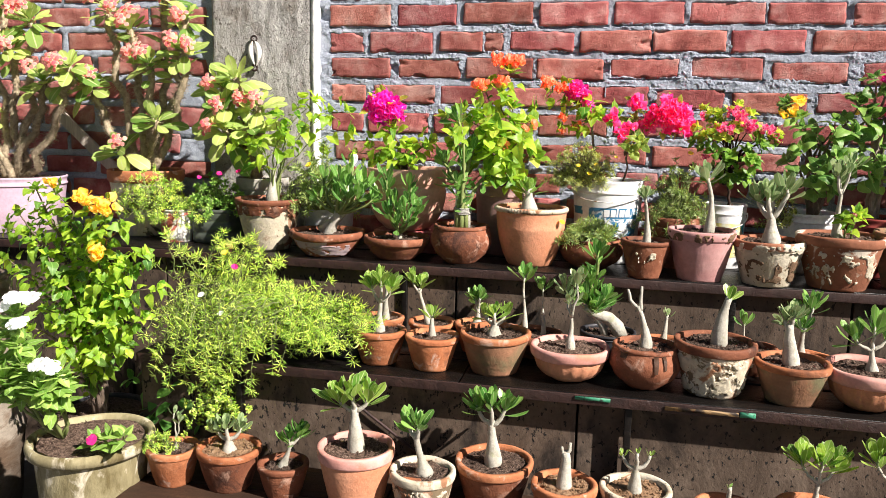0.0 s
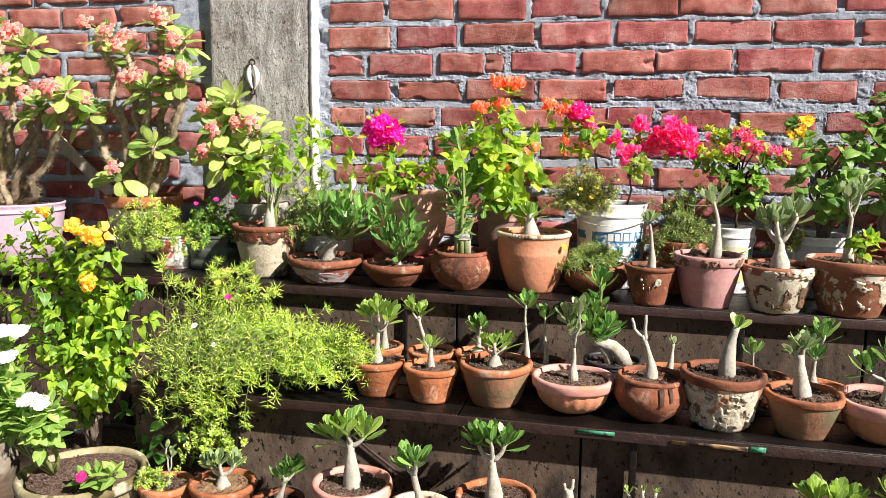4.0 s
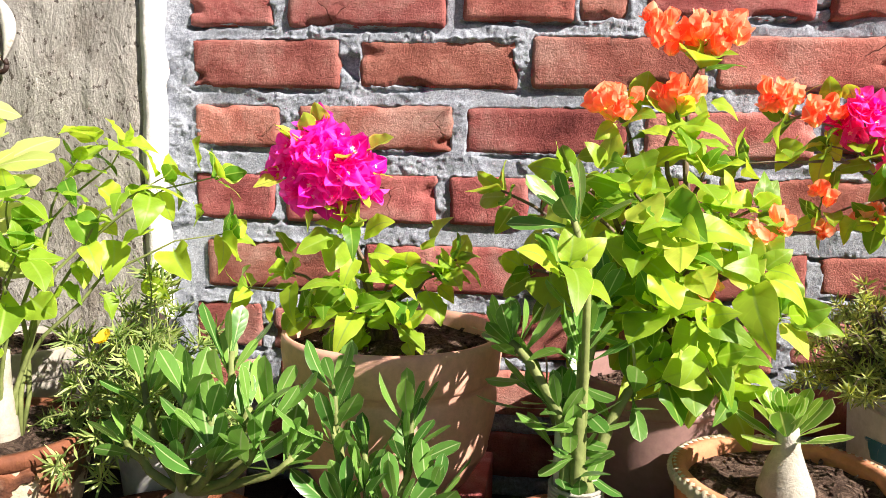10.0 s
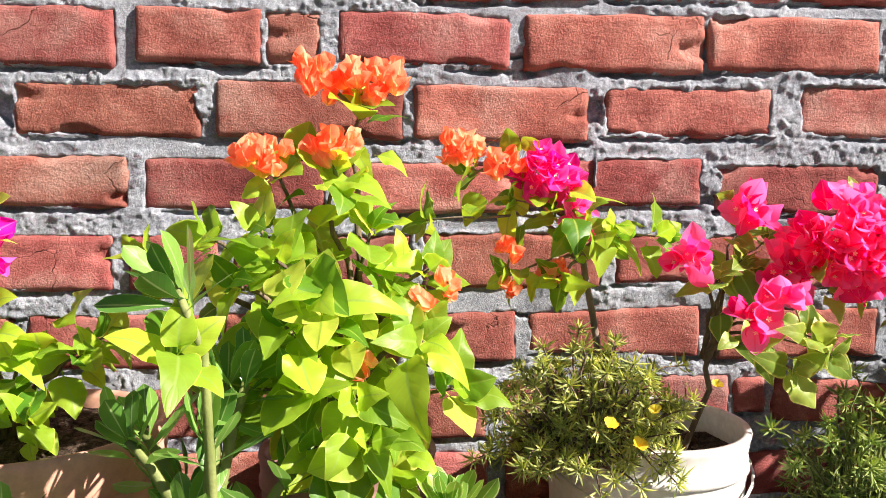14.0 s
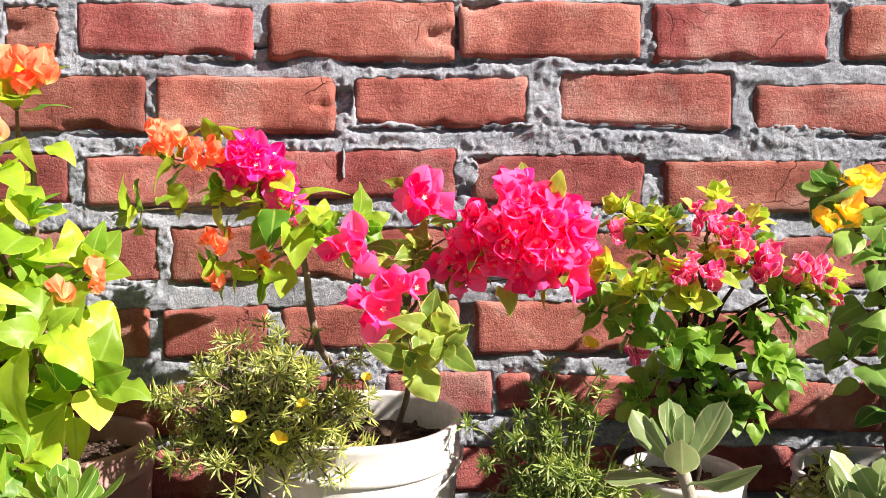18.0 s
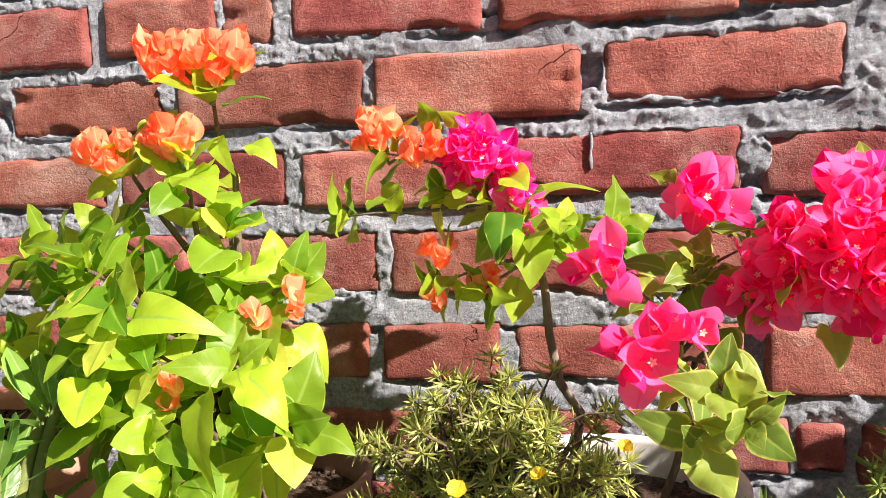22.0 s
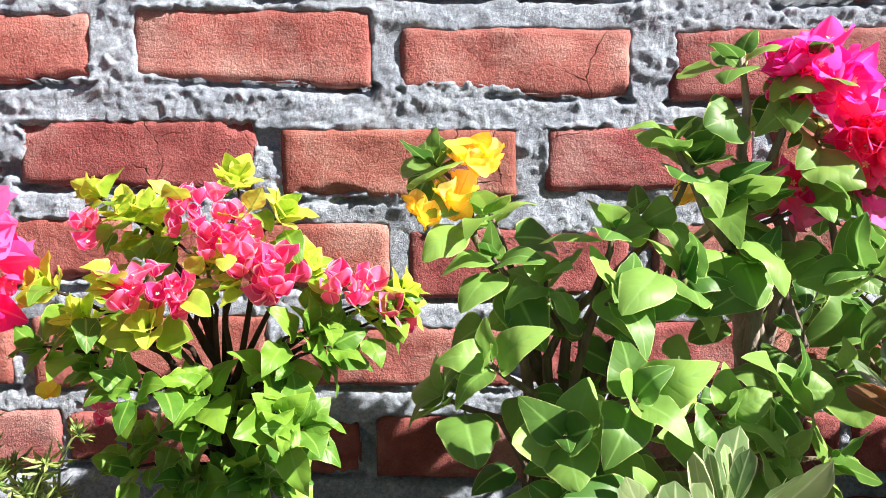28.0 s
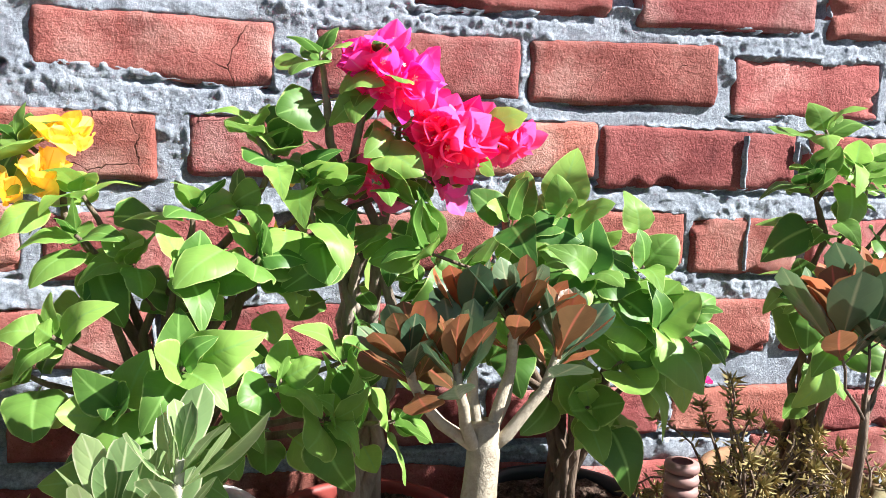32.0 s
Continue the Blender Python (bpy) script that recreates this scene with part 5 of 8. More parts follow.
# top shelf, front row
pot(-1.125, 2.575, TOP, 0.118, 0.175, CREAM, "tall limewashed clay pot with a bare terracotta rim", "lip", rim=TERRA_DARK)
pot(-0.895, 2.530, TOP, 0.124, 0.080, MAUVEPATCH, "shallow dark clay bowl with a mauve paint stain", "bowl", rim=TERRA_DARK)
pot(-0.655, 2.540, TOP, 0.110, 0.073, TERRA_DARK, "shallow dark terracotta bowl on the top shelf", "bowl")
pot(-0.437, 2.535, TOP, 0.099, 0.122, TERRA_DARK, "round dark clay pot holding tied stems", "round")
rope_pot = pot(-0.217, 2.575, TOP, 0.116, 0.186, TERRA_LIGHT, "large bright terracotta pot with a rope-twist rim", "barrel", rim=TERRA_LIGHT, low=0.016)
rope_rim(rope_pot, -0.217, 2.575, TOP + 0.180, 0.112)
pot(-0.022, 2.585, TOP, 0.100, 0.092, TERRA_DARK, "round brown clay bowl filled with moss rose", "round")
pot(0.142, 2.470, TOP, 0.075, 0.114, TERRA_DARK, "small brown clay pot on the top shelf", "lip", rim=TERRA_DARK)
pot(0.303, 2.495, TOP, 0.099, 0.151, DUSTPINK, "dusty pink painted clay pot with a chipped rim")
pot(0.493, 2.487, TOP, 0.103, 0.132, CREAM, "lichen-spotted cream clay pot with a peeling rim", rim=RIMPEEL)
pot(0.688, 2.500, TOP, 0.120, 0.155, RIMPEEL, "large brown clay pot with a patchy cream rim", rim=RIMPEEL)
pot(0.900, 2.540, TOP, 0.112, 0.165, TERRA_MOSS, "mossy brown clay pot holding a branching adenium")
pot(1.190, 2.545, TOP, 0.112, 0.165, TERRA_DARK, "dark clay pot holding a bronze-leaved adenium")
# top shelf, back row
support = thing("brick_support", (-0.655, 2.73, TOP), "pair of loose bricks under a plastic planter", "brick")
for dx in (-0.06, 0.06):
    part_of("brick", *box(-0.655 + dx - 0.052, -0.655 + dx + 0.052, 2.64, 2.86, TOP, TOP + 0.075, 0.005), BRICK, support)


def planter_bowl(x, y, z, r, h):
    t = thing("planter", (x, y, z), "wide salmon plastic planter bowl with raised bands", "planter", "")
    prof = [(r * 0.52, 0), (r * 0.56, 0.003), (r * 0.60, 0.010), (r * 0.74, h * 0.12), (r * 0.845, h * 0.235), (r * 0.885, h * 0.28), (r * 0.90, h * 0.30), (r * 0.895, h * 0.315), (r * 0.925, h * 0.40), (r * 0.955, h * 0.50), (r * 0.968, h * 0.58), (r * 0.965, h * 0.64), (r * 0.945, h * 0.685), (r * 0.93, h * 0.70), (r * 0.935, h * 0.72), (r * 0.96, h * 0.74), (r * 0.97, h * 0.80)]
    part_of("body", *lathe(x, y, z, prof, 64), SALMON, t)
    part_of("rim", *lathe(x, y, z, [(r * 0.965, h * 0.745), (r * 0.985, h * 0.77), (r * 1.0, h * 0.84), (r * 1.012, h * 0.92), (r * 1.01, h * 0.97), (r * 0.995, h), (r * 0.965, h), (r * 0.945, h - 0.01), (r * 0.93, h * 0.7)], 64), SALMON, t)
    soil(x, y, z + h - 0.022, r * 0.945, t, SOIL, 3.3, 170)


planter_bowl(-0.665, 2.708, TOP + 0.077, 0.139, 0.212)
pot(-0.330, 2.770, TOP, 0.104, 0.238, TUB, "brownish mauve plastic tub holding an orange bougainvillea", "bucket", name="tub", group="", category="tub", low=0.03)
bucket = pot(0.020, 2.748, TOP, 0.118, 0.272, WHITEPL, "white plastic paint bucket with a worn blue print", "bucket", name="bucket", group="plastic buckets on the top shelf", category="bucket", low=0.035)
small_bucket = pot(0.395, 2.740, TOP, 0.070, 0.208, WHITEPL, "small white plastic bucket with a faded yellow print", "bucket", name="bucket", group="plastic buckets on the top shelf", category="bucket", low=0.02)
pot(0.650, 2.772, TOP, 0.104, 0.190, WHITEPL, "white plastic tub holding a golden bougainvillea", "bucket", name="bucket", group="plastic buckets on the top shelf", category="bucket", low=0.02)
pot(0.850, 2.755, TOP, 0.095, 0.185, REDPL, "dark red plastic pot against the brick wall", "bucket", name="plastic_pot", group="", category="flower pot")
pot(1.060, 2.775, TOP, 0.090, 0.180, BLACKPL, "black plastic pot against the brick wall", "bucket", name="plastic_pot", group="", category="flower pot")
pot(1.345, 2.765, TOP, 0.100, 0.185, TERRA_MOSS, "mossy clay pot with a leafy bougainvillea")
pot(-0.965, 2.735, TOP, 0.092, 0.150, WHITEPL, "white plastic bowl half hidden by leaves", "bucket", name="plastic_pot", group="", category="flower pot")
pot(-1.235, 2.765, TOP, 0.100, 0.230, GREYPOT, "grey cement pot against the pillar", "taper", name="cement_pot", group="")
pot(-1.355, 2.655, TOP, 0.092, 0.122, BOTTLE, "square grey-green pot cut from a plastic can", "square", name="cut_can", group="", category="flower pot")
pot(-1.495, 2.600, TOP, 0.062, 0.118, REDTIN, "small red and white paint tin used as a pot", "bucket", name="paint_tin", group="", category="tin")
pot(-1.690, 2.720, TOP, 0.140, 0.245, CREAM, "big cream clay pot with an orange rim", rim=TERRA, name="flower_pot")
pot(-2.225, 2.660, TOP, 0.192, 0.208, LILAC, "wide lilac plastic pot with crown of thorns", "bucket", name="plastic_pot", group="", category="flower pot")
pot(-2.225, 2.470, TOP, 0.076, 0.150, GREYPOT, "small banded grey stone pot with a cactus", "square", name="stone_pot", group="", category="flower pot")


def prints():
    """What is printed on the buckets: a blue field with pale letters, and faded patches."""
    def curved(x, y, r0, r1, z0, z1, a0, a1, material, parent, name, label=""):
        vs, fs = [], []
        for i in range(13):
            a = radians(a0 + (a1 - a0) * i / 12)
            vs += [(x + r0 * math.cos(a), y + r0 * math.sin(a), z0), (x + r1 * math.cos(a), y + r1 * math.sin(a), z1)]
        for i in range(12):
            fs.append((2 * i, 2 * i + 2, 2 * i + 3, 2 * i + 1))
        return part_of(name, vs, fs, material, parent, label)
    b = next(o for o in bucket.children if o.name.startswith("body"))
    small = next(o for o in small_bucket.children if o.name.startswith("body"))
    curved(0.020, 2.748, 0.1104, 0.1126, TOP + 0.150, TOP + 0.185, 239, 330, BLUEPRINT, b, "printed_field", "worn blue printed field")
    curved(0.020, 2.748, 0.1029, 0.1104, TOP + 0.04, TOP + 0.150, 247, 330, BLUEWORN, b, "printed_field", "flaked blue and white print")
    curved(0.020, 2.748, 0.1110, 0.1126, TOP + 0.160, TOP + 0.185, 196, 226, BLUEWORN, b, "printed_field", "flaked blue and white print")
    curved(0.395, 2.740, 0.0624, 0.0676, TOP + 0.04, TOP + 0.15, 215, 330, YELLOWPRINT, small, "printed_field", "faded yellow print")
    for k, (a0, w) in enumerate(((266, 9), (277, 8), (286.5, 3), (291.5, 9), (302, 9))):
        curved(0.020, 2.748, 0.1120, 0.1134, TOP + 0.157, TOP + (0.180 if k != 2 else 0.184), a0, a0 + w, WHITEPL, b, "printed_bar", "pale printed bar on blue")


prints()
for _b, _bx, _by, _br, _bz, _drop in ((small_bucket, 0.395, 2.740, 0.0715, TOP + 0.180, 0.045), (bucket, 0.020, 2.748, 0.119, TOP + 0.235, 0.03)):
    _p = [Vector((_bx + _br * math.cos(a), _by + _br * math.sin(a) * 1.06, _bz - _drop * math.sin(math.pi * k / 16))) for k, a in enumerate([math.pi + math.pi * k / 16 for k in range(17)])]
    part_of("handle", *tube(_p, [0.0018] * 17, 6), STEEL, _b, "thin bent wire handle")

# middle shelf, front row and back row
for x, y, r, h, m, shp, rim, lab in (
        (-0.594, 2.150, 0.078, 0.098, TERRA, "taper", TERRA, "small orange terracotta pot beside the moss rose"),
        (-0.437, 2.138, 0.076, 0.096, TERRA, "taper", TERRA, "small orange terracotta pot with a short adenium"),
        (-0.262, 2.165, 0.100, 0.113, TERRA_MOSS, "taper", TERRA, "grey-stained clay pot with a broad orange rim"),
        (-0.054, 2.160, 0.108, 0.092, TERRA_LIGHT, "flute", PINK, "pink painted clay bowl with a fluted belly"),
        (0.145, 2.155, 0.094, 0.112, TERRA_DARK, "round", TERRA_DARK, "round brown clay pot with dark drips"),
        (0.320, 2.153, 0.105, 0.139, PEEL, "taper", TERRA_DARK, "clay pot with thick peeling cream plaster"),
        (0.509, 2.136, 0.093, 0.106, TERRA_MOSS, "taper", TERRA, "mossy clay pot with an orange rim"),
        (0.693, 2.144, 0.107, 0.103, TERRA_LIGHT, "flute", PINK, "wide pink painted clay bowl"),
        (0.915, 2.150, 0.095, 0.110, TERRA, "taper", TERRA, "orange terracotta pot at the shelf's end"),
        (-0.640, 2.335, 0.068, 0.085, TERRA, "taper", TERRA, "small terracotta pot in the back row"),
        (-0.485, 2.345, 0.074, 0.080, TERRA_DARK, "taper", TERRA, "small terracotta pot in the back row"),
        (-0.345, 2.345, 0.068, 0.085, TERRA, "taper", TERRA, "small terracotta pot in the back row"),
        (-0.168, 2.345, 0.084, 0.070, TERRA_DARK, "bowl", TERRA_DARK, "low dark clay bowl with two young stems"),
        (0.045, 2.345, 0.082, 0.092, BLACKPL, "bucket", BLACKPL, "dark blue-black plastic pot with a thick-rooted adenium"),
        (0.200, 2.350, 0.078, 0.072, DUSTPINK, "bowl", TERRA, "low pinkish clay bowl in the back row"),
        (0.445, 2.350, 0.075, 0.075, TERRA_DARK, "taper", TERRA_DARK, "small dark clay pot in the back row"),
        (0.590, 2.345, 0.074, 0.062, TERRA, "taper", TERRA, "small terracotta pot in the back row")):
    pot(x, y, MID, r, h, m, lab, shp, rim=rim)
for x in (-1.02, -0.83, -0.70):
    pot(x, 2.20, MID, 0.078, 0.10, BLACKPL, "black plastic pot hidden under trailing moss rose", "bucket", name="plastic_pot", group="black pots of moss rose", category="flower pot")
# low bench
for x, y, r, h, m, rim, lab, e in (
        (-1.106, 1.896, 0.073, 0.103, TERRA, TERRA, "small terracotta pot on the low bench", SOIL),
        (-0.947, 1.915, 0.088, 0.115, TERRA_DARK, TERRA, "brown terracotta pot with sandy soil", DRYSOIL),
        (-0.784, 1.905, 0.069, 0.091, TERRA_DARK, TERRA_DARK, "small dark clay pot on the low bench", SOIL),
        (-0.575, 1.890, 0.101, 0.170, TERRA_LIGHT, PINK, "large terracotta pot with a pale pink rim", SOIL),
        (-0.395, 1.882, 0.084, 0.130, PEEL, CREAM, "clay pot with a flaking cream rim", SOIL),
        (-0.228, 1.990, 0.104, 0.130, TERRA_DARK, TERRA, "wide clay pot with a worn orange rim", SOIL),
        (-0.040, 1.900, 0.082, 0.130, TERRA, TERRA, "terracotta pot with a pruned adenium", DRYSOIL),
        (0.132, 1.922, 0.088, 0.130, CREAM, CREAM, "cream rimmed clay pot with a pruned adenium", DRYSOIL),
        (0.345, 1.910, 0.080, 0.110, TERRA, TERRA, "terracotta pot with a leafless stub", SOIL),
        (0.545, 1.930, 0.095, 0.120, TERRA_DARK, TERRA, "brown clay pot on the low bench", SOIL),
        (0.750, 1.930, 0.095, 0.120, TERRA, TERRA, "terracotta pot on the low bench", SOIL)):
    pot(x, y, LOW, r, h, m, lab, rim=rim, earth=e)
pot(-1.335, 1.865, 0.0, 0.168, 0.415, MOSSPOT, "big moss-stained cream cement pot on the floor", "rolled", name="cement_pot", group="big pots on the floor")
pot(-1.52, 2.16, 0.0, 0.15, 0.36, BLACKPL, "black plastic planter bag on the floor", "bucket", name="planter_bag", group="big pots on the floor", category="planter")


def drum():
    """The tall cement drum at the end of the stand."""
    x, y = -2.085, 2.02
    t = thing("cement_drum", (x, y, 0), "tall stained grey drum with raised hoops and a thin rim", "drum")
    part_of("body", *lathe(x, y, 0, [(0.26, 0), (0.285, 0.02), (0.302, 0.24), (0.308, 0.26), (0.302, 0.28), (0.303, 0.50), (0.308, 0.52), (0.302, 0.54), (0.292, 0.77)], 56, 0.012, 2.0), DRUMCOAT, t)
    part_of("rim", *lathe(x, y, 0, [(0.290, 0.765), (0.298, 0.772), (0.299, 0.785), (0.295, 0.792), (0.289, 0.792), (0.286, 0.785), (0.285, 0.6)], 56, 0.012, 2.0), DRUMCOAT, t)
    soil(x, y, 0.745, 0.285, t, DRYSOIL, 9.1, 40)


drum()
cup = thing("clay_cup", (-1.240, 2.500, TOP), "tiny terracotta cup standing on the shelf board", "cup")
part_of("body", *lathe(-1.240, 2.500, TOP, [(0.011, 0), (0.012, 0.002), (0.0145, 0.024), (0.0125, 0.024), (0.010, 0.004)], 20), TERRA, cup)
shard = thing("clay_shard", (-0.405, 1.815, 0.412), "broken terracotta shard lying on the soil", "shard")
part_of("body", *joined([box(-0.430, -0.385, 1.806, 1.828, 0.408, 0.420, 0.003)]), TERRA, shard)
slat = thing("wooden_slat", (-1.88, 2.80, TOP), "grey weathered wooden slat leaning on the wall", "slat")
_pts = [Vector((-1.70, 2.845, TOP + 0.004)), Vector((-1.87, 2.85, 1.03)), Vector((-2.16, 2.866, 1.275))]
_d = (_pts[2] - _pts[0]).normalized()
_s = Vector((_d.z, 0, -_d.x)) * 0.022
_w = Vector((0, -0.007, 0))
_vs = [p + s + w for p in (Vector((-1.66, 2.85, 0.845)), _pts[2]) for s in (_s, -_s) for w in (_w, -_w)]
part_of("board", _vs, [(0, 1, 3, 2), (4, 6, 7, 5), (0, 4, 5, 1), (2, 3, 7, 6), (0, 2, 6, 4), (1, 5, 7, 3)], STICKWOOD, slat, smooth=False)


def drips(x, y, z, r, h, spots, parent):
    """Dark dried runs down a round pot's belly."""
    for a0, a1, low in spots:
        vs, fs = [], []
        prof = [(r * 0.927, h * 0.93), (r * 0.905, h * 0.90), (r * 0.965, h * 0.80), (r * 0.995, h * 0.70), (r * 1.003, h * 0.60), (r * 1.003, h * 0.52)]
        prof = [(q, k) for q, k in prof if k >= low * h]
        for n, (q, k) in enumerate(prof):
            wd = (1 - 0.5 * n / len(prof)) * (a1 - a0) / 2
            for u in (-1, 0, 1):
                a = radians((a0 + a1) / 2 + u * wd)
                vs.append((x + (q + 0.0035) * math.cos(a), y + (q + 0.0035) * math.sin(a), z + k))
        for n in range(len(prof) - 1):
            for u in range(2):
                fs.append((3 * n + u, 3 * n + u + 1, 3 * n + u + 4, 3 * n + u + 3))
        part_of("drip", vs, fs, DRIP, next(o for o in parent.children if o.name.startswith("body")), "dark dried run")


def flaking(x, y, z, r, h, a0, a1, z0, z1, seed, parent, material, cover=0.0, thick=0.005, foot=0.66, top=0.93, at=0.80, note="thick flaking pale coat"):
    """A thick flaking coat on a tapered pot, broken away in places."""
    vs, fs = [], []
    na, nz = 120, 44
    for j in range(nz + 1):
        f = z0 + (z1 - z0) * j / nz
        base = r * (foot + (top - foot) * min(f / at, 1.0))
        for i in range(na + 1):
            a = radians(a0 + (a1 - a0) * i / na)
            p = Vector((math.cos(a) * 3.2 + seed, math.sin(a) * 3.2, f * 4.0))
            n = noise.noise(p) + 0.5 * noise.noise(p * 2.7) + 0.30 * noise.noise(p * 6.0)
            edge = min(1.0, 6 * min(i, na - i) / na, 6 * min(j, nz - j) / nz)
            on = n + cover - (1 - edge) * 0.8
            q = base - 0.006 + (thick * (0.85 + 0.2 * noise.noise(p * 2.5)) + 0.006) * min(1.0, max(0.0, 0.5 + 4.5 * on))
            vs.append((x + q * math.cos(a), y + q * math.sin(a), z + f * h))
    w = na + 1
    for j in range(nz):
        for i in range(na):
            fs.append((j * w + i, j * w + i + 1, (j + 1) * w + i + 1, (j + 1) * w + i))
    part_of("flaking_coat", vs, fs, material, next(o for o in parent.children if o.name.startswith("body")), note)


STAIN = surface("brown_stain", [(0.3, (0.09, 0.052, 0.030)), (0.55, (0.17, 0.105, 0.062)), (0.8, (0.30, 0.21, 0.14))], scale=30, rough=0.9, bump=0.4, vary=0.1)
MAUVEPAINT = surface("mauve_paint", [(0.3, (0.34, 0.255, 0.27)), (0.7, (0.48, 0.385, 0.40))], scale=14, rough=0.75, bump=0.2, vary=0.0)
for _ob in [o for o in scene.objects if o.name.startswith("flower_pot") and o.parent is None]:
    _p = ORIGIN[_ob.name]
    if abs(_p.x + 0.895) < 0.002 and abs(_p.z - TOP) < 0.002:
        flaking(-0.895, 2.530, TOP, 0.124, 0.080, 246, 345, 0.06, 0.56, 8.3, _ob, MAUVEPAINT, 0.45, 0.0048, 0.63, 0.915, 0.66, "spilt mauve paint")
    if abs(_p.x - 0.303) < 0.002 and abs(_p.z - TOP) < 0.002:
        flaking(0.303, 2.495, TOP, 0.099, 0.151, 185, 350, 0.78, 0.99, 5.4, _ob, STAIN, 0.0, 0.004, 0.66, 1.0, 0.90, "brown chips along the rim")
    if abs(_p.x - 0.145) < 0.002 and abs(_p.z - MID) < 0.002:
        drips(0.145, 2.155, MID, 0.094, 0.112, [(222, 240, 0.75), (281, 290, 0.5), (297, 304, 0.6)], _ob)
    elif abs(_p.x - 0.320) < 0.002 and abs(_p.z - MID) < 0.002:
        flaking(0.320, 2.153, MID, 0.105, 0.139, 180, 345, 0.04, 0.82, 1.7, _ob, CREAM, 0.25, 0.007)
    elif abs(_p.x - 0.688) < 0.002 and abs(_p.z - TOP) < 0.002:
        flaking(0.688, 2.500, TOP, 0.120, 0.155, 190, 345, 0.06, 0.80, 4.2, _ob, CREAM, -0.12, 0.0055)
    elif abs(_p.x + 1.125) < 0.002 and abs(_p.z - TOP) < 0.002:
        flaking(-1.125, 2.575, TOP, 0.118, 0.175, 170, 350, 0.66, 0.95, 2.2, _ob, TERRA_DARK, 0.35, 0.0045, 0.62, 0.95, 0.92, "rusty stain below the rim")
    elif abs(_p.x - 0.493) < 0.002 and abs(_p.z - TOP) < 0.002:
        flaking(0.493, 2.487, TOP, 0.103, 0.132, 190, 350, 0.04, 0.70, 6.1, _ob, STAIN, -0.06, 0.0045, note="brown lichen stain")
        flaking(0.493, 2.487, TOP, 0.103, 0.132, 190, 350, 0.76, 0.97, 3.3, _ob, CREAM, 0.05, 0.004, 0.66, 1.0, 0.90, "pale drips over the rim")
    elif abs(_p.x - 0.142) < 0.002 and abs(_p.z - TOP) < 0.002:
        flaking(0.142, 2.470, TOP, 0.075, 0.114, 235, 300, 0.40, 0.78, 3.1, _ob, CREAM, -0.02, 0.006, 0.62, 0.95, 0.92)
    elif abs(_p.x + 0.395) < 0.002 and abs(_p.z - LOW) < 0.002:
        flaking(-0.395, 1.882, LOW, 0.084, 0.130, 180, 350, 0.05, 0.80, 7.7, _ob, CREAM, 0.2, 0.004)

# ---- plants ----
F_BOUG = family("bougainvillea_leaf", L_BOUG, OVATE, 10, 0.50, 0.42, 0.17, 11, 0.25, 0.5)
F_BOUGDARK = family("bougainvillea_leaf", L_BOUGDARK, HEART, 12, 0.40, 0.34, 0.09, 12, 0.38, 0.55)
F_LIME = family("bougainvillea_leaf", L_LIME, OVATE, 8, 0.45, 0.30, 0.15, 13, 0.2, 0.4)
F_YOUNG = family("bougainvillea_leaf", L_YOUNG, OVATE, 6, 0.50, 0.15, 0.14, 15)
F_CREAMEDGE = family("bougainvillea_leaf", L_CREAMEDGE, OVATE, 6, 0.45, 0.45, 0.18, 14, 0.3, 0.5)
F_ADEN = family("adenium_leaf", L_ADEN, SPOON, 5, 0.35, -0.15, 0.05, 21)
F_ADENPALE = family("adenium_leaf", L_ADENPALE, SPOON, 5, 0.4, -0.15, 0.05, 22)
F_ADENLIME = family("adenium_leaf", L_ADENLIME, SPOON, 5, 0.4, -0.15, 0.05, 23)
F_BRONZE = family("adenium_leaf", L_GLOSS, [(t, w * 1.35) for t, w in SPOON], 4, 0.35, -0.1, 0.06, 24) + family("adenium_leaf", L_BRONZE, [(t, w * 1.35) for t, w in SPOON], 5, 0.35, -0.1, 0.06, 28)
F_EUPH = family("spoon_leaf", L_EUPH, [(t, w * 1.3) for t, w in SPOON], 5, 0.3, 0.4, 0.08, 25)
F_PERI = family("periwinkle_leaf", L_PERI, [(t, w * 0.72) for t, w in OVATE], 4, 0.25, 0.2, 0.05, 26)
F_DEEP = family("leaf", L_DEEP, OVATE, 4, 0.28, 0.3, 0.08, 27)
F_MAGENTA = flower_family(P_MAGENTA, PAPER, 8, (0.35, 1.0), 31, -0.3, 0.42, eye=P_CREAM)
F_VIOLET = flower_family(P_VIOLET, PAPER, 8, (0.3, 0.95), 41, -0.3, 0.42, eye=P_CREAM)
F_PINK = flower_family(P_PINK, PAPER, 8, (0.3, 0.95), 32, -0.3, 0.42, eye=P_CREAM)
F_ORANGE = flower_family(P_ORANGE, TULIP, 10, (0.75, 1.25), 33, -0.18, 0.45)
F_RUST = flower_family(P_RUST, PAPER, 6, (0.6, 1.15), 34, -0.2, 0.2, eye=P_CREAM)
F_YELLOW = flower_family(P_YELLOW, TULIP, 8, (0.5, 1.15), 35, -0.15, 0.45)
F_SALMON = family("petal", P_SALMON, [(0, 0.1), (0.2, 0.4), (0.5, 0.56), (0.8, 0.45), (1.0, 0.1)], 3, 0.15, 0.2, 0.05, 36)
F_WHITE = family("petal", P_WHITE, [(0, 0.04), (0.3, 0.22), (0.65, 0.44), (0.9, 0.38), (1.0, 0.12)], 3, 0.08, 0.12, 0.05, 37)
F_SUN = family("petal", P_SUN, [(0, 0.1), (0.4, 0.45), (0.8, 0.5), (1.0, 0.2)], 3, 0.1, 0.1, 0.08, 39)
